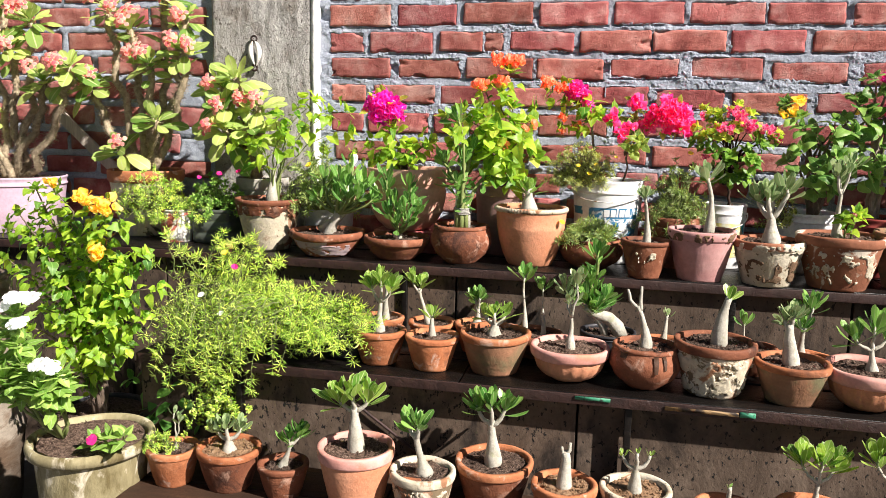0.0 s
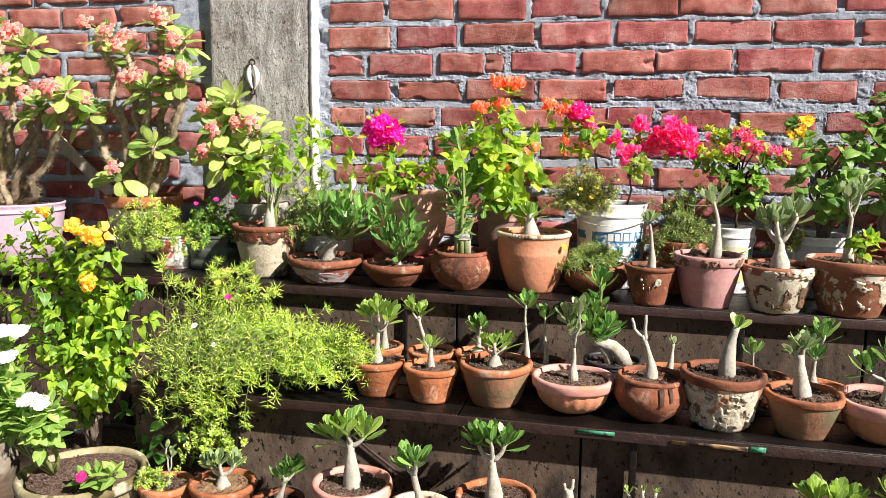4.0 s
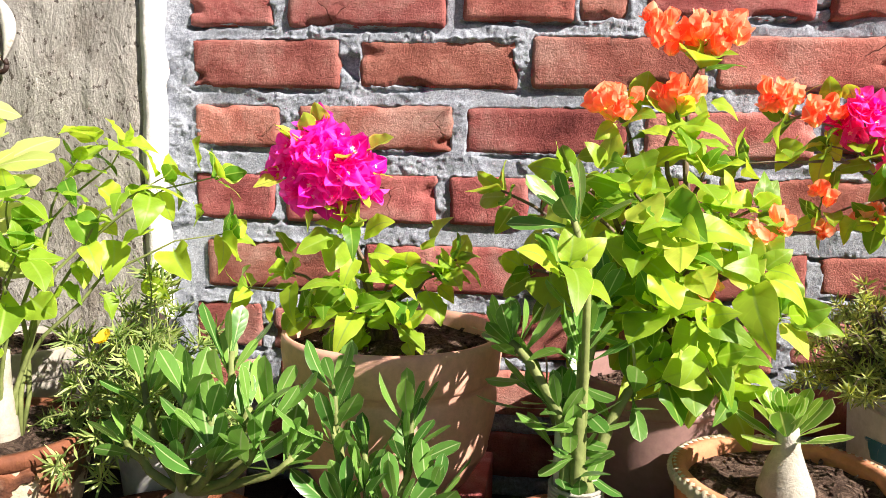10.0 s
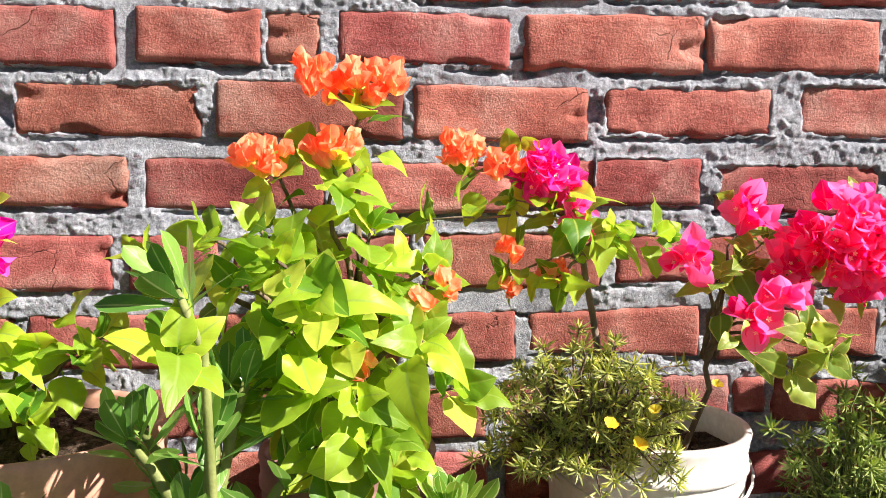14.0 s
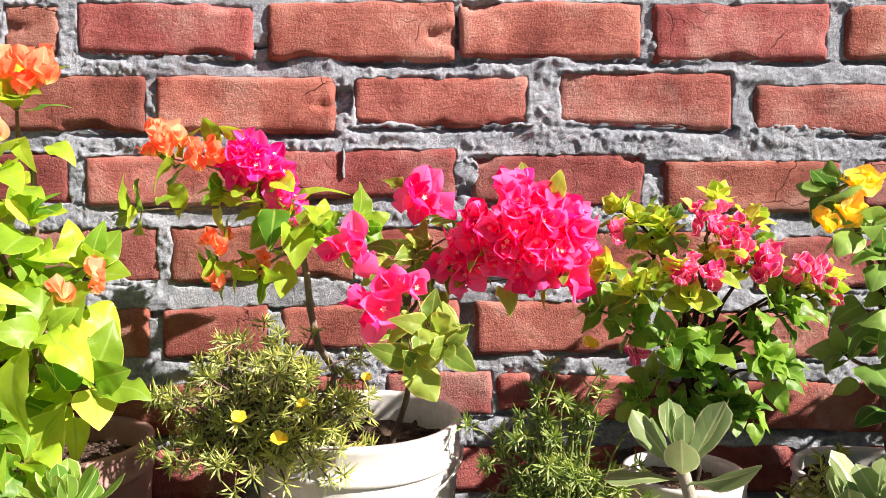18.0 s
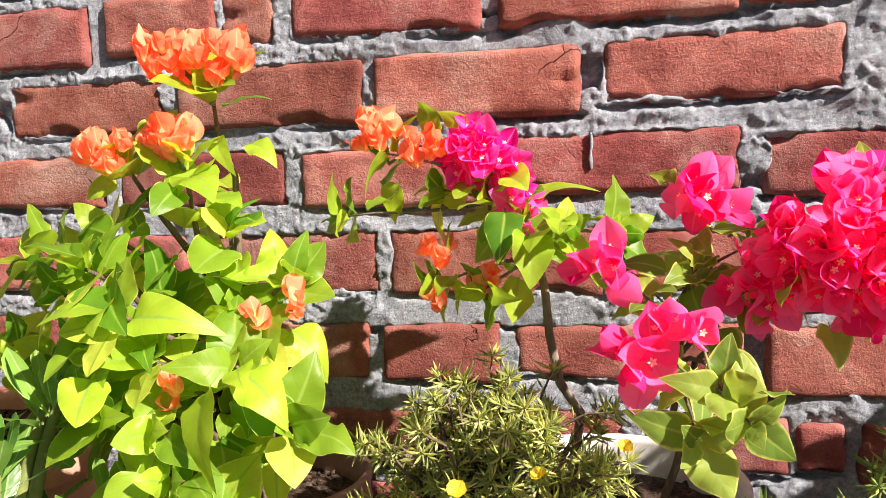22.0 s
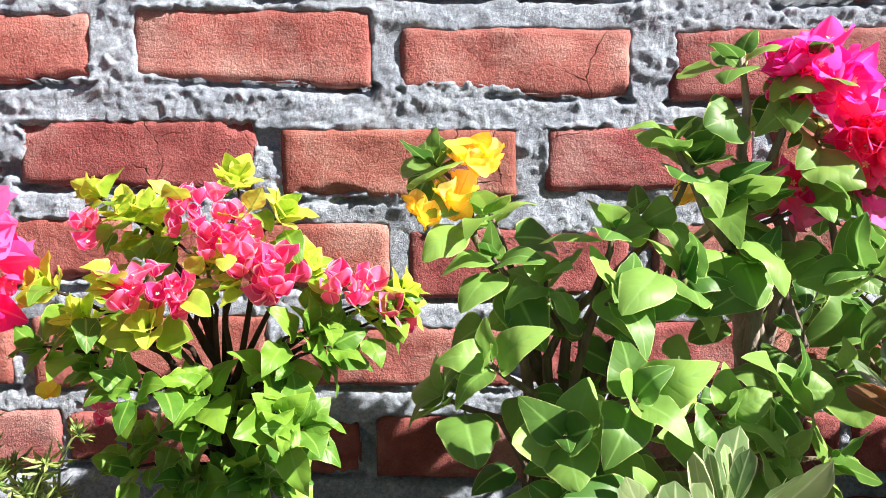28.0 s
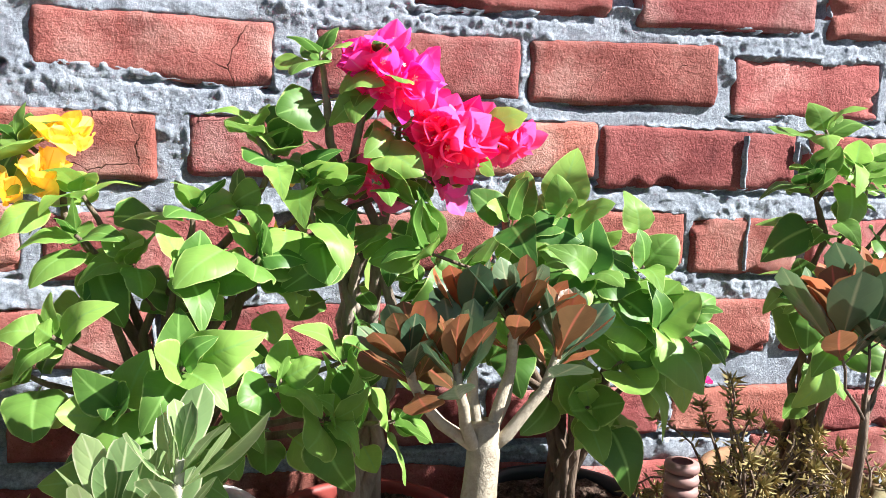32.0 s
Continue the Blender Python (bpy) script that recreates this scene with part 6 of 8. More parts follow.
F_ROSE = family("petal", P_ROSE, [(0, 0.1), (0.4, 0.45), (0.8, 0.5), (1.0, 0.2)], 3, 0.1, 0.1, 0.08, 40)
F_ORANGELEAF = F_BOUG + F_YOUNG[:1]
F_GOLDLEAF = F_BOUGDARK[:1] + F_BOUG
UP = Vector((0, 0, 1))
FRONT = Vector((0, -1, 0.35))


def rosette(tip, axis, fam, n, size, parent, rng, spread=1.0, name="leaf"):
    """Leaves whorled round a shoot's tip: the inner ones short and upright, the outer long and spread."""
    axis = axis.normalized()
    a0 = rng.uniform(0, 6.28)
    e1 = axis.orthogonal().normalized()
    e2 = axis.cross(e1)
    for i in range(n):
        f = (i + 0.5) / n
        a = a0 + i * 2.39996
        out = e1 * math.cos(a) + e2 * math.sin(a)
        el = (1.35 - 1.2 * f * spread) + rng.uniform(-0.14, 0.14)
        d = out * math.cos(el) + axis * math.sin(el)
        p = tip - axis * (f * size * 0.38)
        set_leaf(rng.choice(fam), p, d, (axis - d * axis.dot(d)) + any_way(rng) * 0.25, size * (0.72 + 0.5 * f) * rng.uniform(0.85, 1.15), parent, name)


def flower(p, face, fam, n, size, parent, rng, cup=0.25, name="petal"):
    face = face.normalized()
    e1 = face.orthogonal().normalized()
    e2 = face.cross(e1)
    a0 = rng.uniform(0, 6.28)
    for i in range(n):
        a = a0 + 2 * math.pi * i / n
        out = e1 * math.cos(a) + e2 * math.sin(a)
        set_leaf(rng.choice(fam), p, out * math.cos(cup) + face * math.sin(cup), face, size, parent, name)


def set_flower(mesh, p, face, size, parent, rng):
    """One three-bract flower, an object of its own on a shared mesh, opening towards face."""
    z = face.normalized()
    x = z.orthogonal().normalized()
    x = Matrix.Rotation(rng.uniform(0, 6.28), 3, z) @ x
    y = z.cross(x)
    o = ORIGIN[parent.name]
    ob = bpy.data.objects.new("flower", mesh)
    scene.collection.objects.link(ob)
    ob.parent = parent
    ob.matrix_basis = Matrix(((x.x * size, y.x * size, z.x * size, p.x - o.x), (x.y * size, y.y * size, z.y * size, p.y - o.y), (x.z * size, y.z * size, z.z * size, p.z - o.z), (0, 0, 0, 1)))
    return ob


def adenium(x, y, z, tips, girth, n, size, fam, label, bark=None, fork=0.5, seed=0, lean=0.0, spread=0.66, group="young adeniums", fat=0.30, limb=None):
    """A desert rose: a swollen foot, a fork, and a whorl of leaves at each tip (an absent whorl leaves a pruned stub)."""
    rng = random.Random(seed * 131 + int(x * 1000))
    t = thing("adenium", (x, y, z - 0.012), label, "plant", group)
    foot = Vector((x, y, z - 0.012))
    mean = Vector((sum(p[0] for p in tips) / len(tips), sum(p[1] for p in tips) / len(tips), sum(p[2] for p in tips) / len(tips)))
    single = len(tips) == 1
    top = Vector(tips[0]) if single else foot.lerp(mean, fork)
    pts = bent(foot, top, (lean, 0.0, 0.0), 10, rng)
    for _ in range(3):
        pts = [pts[0]] + [(pts[i - 1] + pts[i] * 2 + pts[i + 1]) / 4 for i in range(1, 9)] + [pts[9]]
    rad = []
    for i in range(10):
        f = i / 9
        bulge = math.exp(-((f - 0.12) / fat) ** 2)
        rad.append(girth * (0.40 + 0.60 * bulge) * (1 - 0.22 * f) * rng.uniform(0.96, 1.05))
    limb_ob = part_of("trunk", *tube(pts, rad, 14), bark or CAUDEX, t)
    for k, p in enumerate(tips):
        p = Vector(p)
        if not single:
            side = (p - top)
            br = bent(pts[-2], p, Vector((side.x * 0.18, side.y * 0.18, -0.004)), 6, rng)
            limb_ob = part_of("branch", *tube(br, [girth * q for q in (0.30, 0.27, 0.24, 0.22, 0.2, 0.18)], 9), limb or bark or CAUDEX, t)
            axis = br[-1] - br[-3]
            if n and size > 0.035:
                rosette(br[-2].lerp(br[-1], 0.3), axis, fam, max(3, (n if isinstance(n, int) else n[k]) // 2), size * 0.9, limb_ob, rng, 0.9)
        else:
            axis = pts[-1] - pts[-4]
        if n:
            rosette(p, axis + UP * 0.02, fam, n if isinstance(n, int) else n[k], size, limb_ob, rng, spread)
    return t


def bougainvillea(at, shoots, fam, size, label, bole=None, per=0.020, bracts=(), seed=0, bark=None, thick=0.006, start=0.30, droop=0.38, name="bougainvillea", whorl=5, category="flowering shrub"):
    """A shrub: a woody foot, arching shoots, leaves set along each of them and clusters of coloured bracts."""
    rng = random.Random(seed * 17 + 3)
    t = thing(name, at, label, category)
    foot = Vector(at)
    if bole:
        part_of("trunk", *tube(bent(foot - UP * 0.01, bole, (0.006, 0, 0), 7, rng), [thick * (1.25 - 0.05 * i) for i in range(7)], 8), bark or BARK, t)
        foot = Vector(bole)
    for s in shoots:
        tip = Vector(s[:3])
        path = bent(foot + Vector((rng.uniform(-0.012, 0.012), rng.uniform(-0.012, 0.012), -0.01)), tip, ((tip.x - foot.x) * -0.22, (tip.y - foot.y) * -0.15, (tip - foot).length * 0.12), 9, rng)
        sh = part_of("shoot", *tube(path, [thick * (1 - 0.78 * i / 8) for i in range(9)], 6), bark or BARK, t)
        length = (tip - foot).length
        k = max(3, int(length * (1 - start) / per))
        az = rng.uniform(0, 6.28)
        for i in range(k):
            f = start + (1 - start) * (i + rng.random() * 0.7) / k
            q = min(f * 8, 7.99)
            p = path[int(q)].lerp(path[int(q) + 1], q - int(q))
            ax = (path[int(q) + 1] - path[int(q)]).normalized()
            az += 2.4
            e1 = ax.orthogonal().normalized()
            out = (e1 * math.cos(az) + ax.cross(e1) * math.sin(az))
            out += Vector((0, -0.45, 0.10)) + ax * 0.45
            d = out.normalized() + Vector((0, -0.15, -droop * rng.uniform(0.5, 2.2)))
            p2 = p + out.normalized() * size * rng.uniform(0.1, 0.55)
            set_leaf(rng.choice(fam), p2, d, (FRONT * 0.9 + UP * 0.7 if fam is F_BOUGDARK else FRONT * 0.5 + UP * 0.95) + any_way(rng) * 0.8, size * rng.uniform(0.50, 1.12), sh)
        rosette(tip, path[-1] - path[-3] + UP * 0.01, F_YOUNG if fam is F_LIME and tip.z > 1.262 else fam, whorl if tip.z > 1.255 or fam is not F_LIME else 7, size * (1.0 if fam is F_LIME and tip.z < 1.255 else 0.8), sh, rng, 0.9)
    for c in bracts:
        cx, cy, cz, rx, rz, n, bf, bs = c[:8]
        centre = Vector((cx, cy, cz))
        near = min(shoots, key=lambda s: (Vector(s[:3]) - centre).length)
        stalk = bent(Vector(near[:3]) - Vector((0, 0, 0.01)), centre, (0, 0, 0.004), 4, rng)
        st = part_of("flower_stalk", *tube(stalk, [thick * 0.4, thick * 0.35, thick * 0.3, thick * 0.25], 5), GREENSTEM, t)
        tight, small_ = (1.8, 0.76) if bf is F_ORANGE else (1.35, 0.85) if bf in (F_PINK, F_YELLOW, F_MAGENTA) else (1.0, 1.0)
        heads = max(1, int(n / 3 * tight))
        upright = bf in (F_ORANGE, F_YELLOW, F_RUST)
        for i in range(heads):
            q, a = math.sqrt((i + 0.5) / heads), i * 2.39996 + rng.uniform(-0.5, 0.5)
            v = Vector((q * math.cos(a), -math.sqrt(max(0.0, 1.02 - q * q)), q * math.sin(a)))
            if rng.random() < 0.25:
                v.y = -v.y
            face = (v * 0.4 + Vector((0, -0.18, 1.0)) if upright else v + Vector((0, -0.35, 0.25))) + any_way(rng) * 0.3
            size_ = bs * small_ * rng.uniform(0.75, 1.2)
            p = centre + Vector((v.x * rx, v.y * min(rx, rz) * 0.8, v.z * rz)) * rng.uniform(0.72, 1.0) - face.normalized() * size_ * 0.45
            set_flower(rng.choice(bf), p, face, size_, st, rng)
        for i in range(int(heads * (c[8] if len(c) > 8 else 0.1))):
            v = any_way(rng)
            v.y = -abs(v.y)
            p = centre + Vector((v.x * rx, v.y * min(rx, rz) * 0.8, v.z * rz)) * 0.8
            set_leaf(rng.choice(F_YOUNG if fam is F_LIME or bf is F_VIOLET else fam), p, v + UP * 0.3, UP + any_way(rng) * 0.7, size * rng.uniform(0.5, 0.85), st)
    return t


def needles(name, at, stems, fam_mat, label, stem_mat, length=0.020, width=0.0016, per=0.0045, seed=0, blooms=(), category="succulent", pitch=0.35):
    """Moss rose: many trailing stems set with narrow fleshy leaves, their foliage one mesh too fine to count."""
    rng = random.Random(seed)
    t = thing(name, at, label, category)
    sv, sf, nv, nf = [], [], [], []

    def one(p, d, ln):
        s1 = d.orthogonal().normalized() * width * rng.uniform(0.8, 1.3)
        s2 = d.cross(s1)
        m = p + d * ln * 0.5
        o = len(nv)
        nv.extend([p, m + s1, m - s1 * 0.5 + s2 * 0.87, m - s1 * 0.5 - s2 * 0.87, p + d * ln + Vector((0, 0, ln * 0.08))])
        nf.extend([(o, o + 1, o + 2), (o, o + 2, o + 3), (o, o + 3, o + 1), (o + 4, o + 2, o + 1), (o + 4, o + 3, o + 2), (o + 4, o + 1, o + 3)])

    for a, b, sag in stems:
        path = bent(a, b, sag, 6, rng)
        v, f = tube(path, [0.0018, 0.0017, 0.0015, 0.0013, 0.0011, 0.0008], 4)
        o = len(sv)
        sv += v
        sf += [[i + o for i in q] for q in f]
        total = sum((path[i + 1] - path[i]).length for i in range(5))
        k = int(total / (per * 1.7))
        az = rng.uniform(0, 6)
        for i in range(k):
            fr = 0.15 + 0.85 * i / k
            q = min(fr * 5, 4.99)
            p = path[int(q)].lerp(path[int(q) + 1], q - int(q))
            ax = (path[int(q) + 1] - path[int(q)]).normalized()
            az += 2.4 + rng.uniform(-0.4, 0.4)
            e1 = ax.orthogonal().normalized()
            e2 = ax.cross(e1)
            d = ((e1 * math.cos(az) + e2 * math.sin(az)) + ax * (pitch + 0.9 * max(0, fr - 0.75) * 4)).normalized()
            one(p, d, length * rng.uniform(0.5, 0.95))
        tipdir = (path[-1] - path[-2]).normalized() + Vector((rng.uniform(-0.3, 0.3), -0.5, 0.45))
        ax = tipdir.normalized()
        e1 = ax.orthogonal().normalized()
        e2 = ax.cross(e1)
        for tuft, back, el0, el1, grow in ((rng.randint(7, 10), 0.0, 0.05, 0.55, 1.0), (4, 0.05, 0.8, 1.3, 0.6), (rng.randint(4, 6), 0.35, 0.1, 0.7, 0.95)):
            p = path[-1].lerp(path[-2], back)
            for i in range(tuft):
                az += 2.4
                el = rng.uniform(el0, el1)
                one(p, (e1 * math.cos(az) + e2 * math.sin(az)) * math.cos(el) + ax * math.sin(el), length * grow * rng.uniform(0.75, 1.15))
    part_of("stem_tangle", sv, sf, stem_mat, t)["kind"] = "stuff"
    fo = part_of("foliage", nv, nf, fam_mat, t, smooth=False, uvs=[(0.5, 0.5)] * len(nv))
    fo["kind"] = "stuff"
    for bx, by, bz, bf, bs in blooms:
        flower(Vector((bx, by, bz)), Vector((rng.uniform(-0.6, 0.6), -0.6, 0.9)), bf, 5, bs * 0.85, t, rng, 0.75)
    return t


def mound(cx, cy, z, rx, ry, rz, n, rng, hang=0.0, low=0.25):
    """Stems from a pot's mouth to all over a mound."""
    out = []
    for _ in range(n):
        a = rng.uniform(0, 6.28)
        el = math.asin(rng.uniform(low - 0.25, 1.0))
        k = rng.uniform(0.45, 1.0) + (rng.uniform(0.0, 0.35) if rng.random() < 0.3 else 0.0)
        b = Vector((cx + rx * math.cos(a) * math.cos(el) * k, cy + ry * math.sin(a) * math.cos(el) * k, z + rz * math.sin(el) * k - hang * rng.random() * math.cos(el)))
        s = Vector((cx + rx * 0.3 * math.cos(a) * rng.random(), cy + ry * 0.3 * math.sin(a) * rng.random(), z))
        out.append((s, b, Vector((0, 0, 0.03 * rng.random() + hang * 0.3))))
    return out


# top shelf, front row
bougainvillea((-1.105, 2.570, 1.005), [(-1.02, 2.60, 1.335), (-1.09, 2.57, 1.30), (-1.18, 2.55, 1.20), (-1.245, 2.56, 1.19), (-1.13, 2.50, 1.20), (-0.975, 2.62, 1.355), (-1.05, 2.53, 1.24), (-0.93, 2.64, 1.32), (-0.87, 2.66, 1.32), (-0.86, 2.66, 1.25)],
              F_BOUG, 0.055, "grafted bougainvillea with large lime-green leaves", per=0.026, seed=1, thick=0.0035, start=0.42, whorl=5, bark=GREENSTEM)
adenium(-1.112, 2.565, 1.008, [(-1.102, 2.565, 1.115)], 0.022, 0, 0.06, F_ADEN, "pale swollen adenium stock under a bougainvillea graft", seed=2, fat=0.45)
bowl_plant = adenium(-0.900, 2.530, 0.905, [(-0.913, 2.540, 1.094), (-0.847, 2.510, 1.094), (-0.773, 2.500, 1.086), (-0.753, 2.520, 1.082), (-0.817, 2.560, 1.129), (-0.844, 2.480, 1.050), (-0.801, 2.470, 1.047), (-0.931, 2.530, 1.028), (-0.764, 2.490, 1.044), (-0.816, 2.500, 1.074), (-0.731, 2.510, 1.031)], 0.020, 4, 0.066, F_ADEN, "bushy dark green adenium on two slanting stems in a shallow bowl", seed=3, fork=0.55, lean=0.006, limb=GREENSTEM, fat=0.9)
part_of("trunk", *tube([Vector(q) for q in ((-0.925, 2.555, 0.915), (-0.895, 2.55, 0.938), (-0.860, 2.545, 0.962), (-0.838, 2.54, 0.985))], [0.017, 0.016, 0.014, 0.011], 12), CAUDEX, bowl_plant)
adenium(-0.643, 2.530, 0.898, [(-0.691, 2.530, 1.107), (-0.690, 2.520, 1.064), (-0.608, 2.530, 1.081), (-0.609, 2.520, 1.043), (-0.649, 2.500, 1.010), (-0.611, 2.480, 1.003), (-0.671, 2.500, 0.994), (-0.579, 2.510, 1.004), (-0.636, 2.475, 0.962), (-0.602, 2.480, 0.968), (-0.658, 2.530, 1.036)], 0.017, 5, 0.056, F_ADEN, "adenium with grey-green leaves in a shallow bowl", seed=4, fork=0.30, limb=GREENSTEM)


def tied_stems():
    rng = random.Random(8)
    x, y, z = -0.434, 2.530, 0.94
    t = thing("adenium_bundle", (x, y, z), "bundle of adenium stems tied together with string", "plant")
    for i in range(8):
        a = 6.28 * i / 8
        p0 = Vector((x + 0.020 * math.cos(a), y + 0.016 * math.sin(a), z))
        p1 = Vector((x + 0.017 * math.cos(a), y + 0.014 * math.sin(a), z + 0.075))
        top = Vector((x + rng.uniform(-0.075, 0.075), y + rng.uniform(-0.03, 0.05), z + rng.uniform(0.14, 0.30)))
        pth = [p0, p0.lerp(p1, 0.5), p1, p1.lerp(top, 0.4) + Vector((0, 0, 0.02)), p1.lerp(top, 0.75) + Vector((0, 0, 0.015)), top]
        part_of("stem", *tube(pth, [0.008, 0.0085, 0.0075, 0.006, 0.005, 0.004], 8), CAUDEX if i % 4 == 0 else GREENSTEM, t)
        rosette(top, top - pth[-3] + UP * 0.04, F_ADEN, 8, 0.058, t, rng, 0.95)
        for f in (0.1, 0.25, 0.4, 0.55, 0.7, 0.85):
            q = p1.lerp(top, f)
            set_leaf(rng.choice(F_ADEN), q, any_way(rng) + Vector((0, -0.5, 0.2)), UP + any_way(rng) * 0.4, 0.052, t)
    pth = [Vector((x + 0.004, y + 0.01, z)), Vector((x + 0.004, y - 0.008, z + 0.15)), Vector((x + 0.002, y - 0.028, z + 0.305)), Vector((x - 0.016, y - 0.038, z + 0.360))]
    part_of("stem", *tube(pth, [0.0055, 0.0045, 0.0040, 0.0032], 8), GREENSTEM, t)
    rosette(pth[-1], Vector((-0.45, -0.35, 0.8)), F_ADEN, 10, 0.062, t, rng, 0.9)
    rosette(pth[-1] - Vector((0, 0, 0.05)), Vector((0.4, -0.5, 0.6)), F_BOUG, 6, 0.060, t, rng, 1.1)
    for k in range(5):
        ring = [Vector((x + 0.027 * math.cos(q), y + 0.023 * math.sin(q), z + 0.060 + 0.0042 * k + 0.002 * math.sin(q))) for q in [2 * math.pi * i / 20 for i in range(21)]]
        part_of("string", *tube(ring, [0.0022] * 21, 5), STRING, t, "grey string tie")


tied_stems()
adenium(-0.222, 2.555, 1.014, [(-0.225, 2.55, 1.085)], 0.030, 26, 0.052, F_ADENLIME, "fat-footed adenium with a fresh green crown", seed=5, spread=1.05, fat=0.5)
_r = random.Random(4)
needles("moss_rose", (-0.022, 2.585, 0.918), mound(-0.022, 2.565, 0.918, 0.105, 0.095, 0.075, 110, _r), L_NEEDLEGREEN, "moss rose with narrow bright green leaves in a bowl", GREENSTEM, 0.026, 0.0015, per=0.009, seed=5, blooms=[(-0.115, 2.51, 0.985, F_SUN, 0.014)])
adenium(0.142, 2.468, 0.943, [(0.130, 2.468, 1.085)], 0.013, 11, 0.042, F_ADENPALE, "slender young adenium with a small pale crown", seed=6, lean=0.008, spread=0.7)
adenium(0.318, 2.490, 0.980, [(0.305, 2.49, 1.150)], 0.017, 11, 0.062, F_ADENPALE, "young adenium with a whorl of pale broad leaves", seed=7, lean=0.014, spread=1.0)
adenium(0.497, 2.485, 0.960, [(0.450, 2.48, 1.095), (0.475, 2.46, 1.10), (0.530, 2.48, 1.12), (0.495, 2.50, 1.10)], 0.030, 9, 0.062, F_ADENPALE, "stout pale adenium forking into four leafy shoots", seed=8, fork=0.6, fat=0.5)
adenium(0.675, 2.495, 0.985, [(0.668, 2.49, 1.160), (0.690, 2.47, 1.20), (0.655, 2.46, 1.175)], 0.016, 8, 0.048, F_ADENPALE, "adenium with grey-green upright leaves", seed=9, fork=0.75)
bougainvillea((0.695, 2.47, 0.985), [(0.70, 2.42, 1.07), (0.72, 2.44, 1.06), (0.67, 2.43, 1.05)], F_BOUG, 0.045, "short leafy shoot beside an adenium", per=0.03, seed=31, thick=0.003, name="leafy_shoot", category="plant", bark=GREENSTEM)


def bronze(x, y, z, tips, label, girth, seed, bark=TANBARK, size=0.048):
    return adenium(x, y, z, tips, girth, 11, size, F_BRONZE, label, seed=seed, fork=0.76, fat=1.2, group="bronze-leaved adeniums", spread=0.5, bark=bark)


bronze(0.888, 2.550, 0.99, [(0.830, 2.535, 1.236), (0.862, 2.525, 1.234), (0.880, 2.56, 1.258), (0.915, 2.55, 1.264), (0.945, 2.54, 1.243), (0.925, 2.57, 1.258)], "pale-trunked adenium with dark bronze leaf whorls", 0.0180, 3, size=0.047)
bronze(1.225, 2.550, 0.99, [(1.185, 2.54, 1.248), (1.215, 2.54, 1.258), (1.245, 2.55, 1.262), (1.262, 2.56, 1.25)], "adenium with bronze leaves at the wall's end", 0.0055, 4, BARK, 0.066)

# top shelf, back row: the flowering shrubs against the wall
bougainvillea((-0.690, 2.725, 1.075), [(-0.755, 2.70, 1.285), (-0.72, 2.69, 1.26), (-0.80, 2.69, 1.20), (-0.86, 2.70, 1.175), (-0.66, 2.68, 1.20), (-0.60, 2.69, 1.205), (-0.70, 2.66, 1.165), (-0.76, 2.66, 1.15), (-0.64, 2.65, 1.15), (-0.585, 2.71, 1.22)],
              F_BOUG, 0.055, "bougainvillea with one round magenta flower head in a salmon planter", per=0.017, seed=2, start=0.35, bracts=[(-0.747, 2.69, 1.335, 0.071, 0.057, 204, F_VIOLET, 0.029, 0.22), (-0.695, 2.69, 1.31, 0.022, 0.02, 18, F_VIOLET, 0.026, 0.0)])
bougainvillea((-0.330, 2.740, 1.035), [(-0.31, 2.66, 1.46), (-0.395, 2.65, 1.40), (-0.335, 2.65, 1.40), (-0.30, 2.66, 1.34), (-0.41, 2.64, 1.34), (-0.28, 2.64, 1.275), (-0.35, 2.58, 1.14), (-0.28, 2.58, 1.11), (-0.22, 2.60, 1.19), (-0.25, 2.58, 1.24), (-0.50, 2.66, 1.22), (-0.53, 2.68, 1.31), (-0.33, 2.58, 1.25), (-0.40, 2.60, 1.19), (-0.24, 2.66, 1.30), (-0.31, 2.56, 1.19), (-0.385, 2.58, 1.315), (-0.425, 2.60, 1.29), (-0.375, 2.57, 1.255), (-0.455, 2.62, 1.335), (-0.345, 2.56, 1.285), (-0.30, 2.56, 1.15), (-0.36, 2.56, 1.20)],
              F_ORANGELEAF, 0.062, "tall bougainvillea with lime leaves and orange bracts in a tub", per=0.026, seed=3, thick=0.007, start=0.38,
              bracts=[(-0.355, 2.66, 1.492, 0.026, 0.022, 21, F_ORANGE, 0.030, 0.0), (-0.300, 2.66, 1.488, 0.035, 0.026, 30, F_ORANGE, 0.030, 0.0), (-0.402, 2.64, 1.412, 0.026, 0.020, 18, F_ORANGE, 0.032, 0.0), (-0.338, 2.64, 1.422, 0.028, 0.016, 18, F_ORANGE, 0.030, 0.0),
                      (-0.252, 2.62, 1.272, 0.014, 0.014, 6, F_ORANGE, 0.026, 0.0), (-0.222, 2.63, 1.288, 0.014, 0.016, 6, F_ORANGE, 0.027, 0.0), (-0.305, 2.58, 1.222, 0.014, 0.014, 6, F_ORANGE, 0.026, 0.0)])
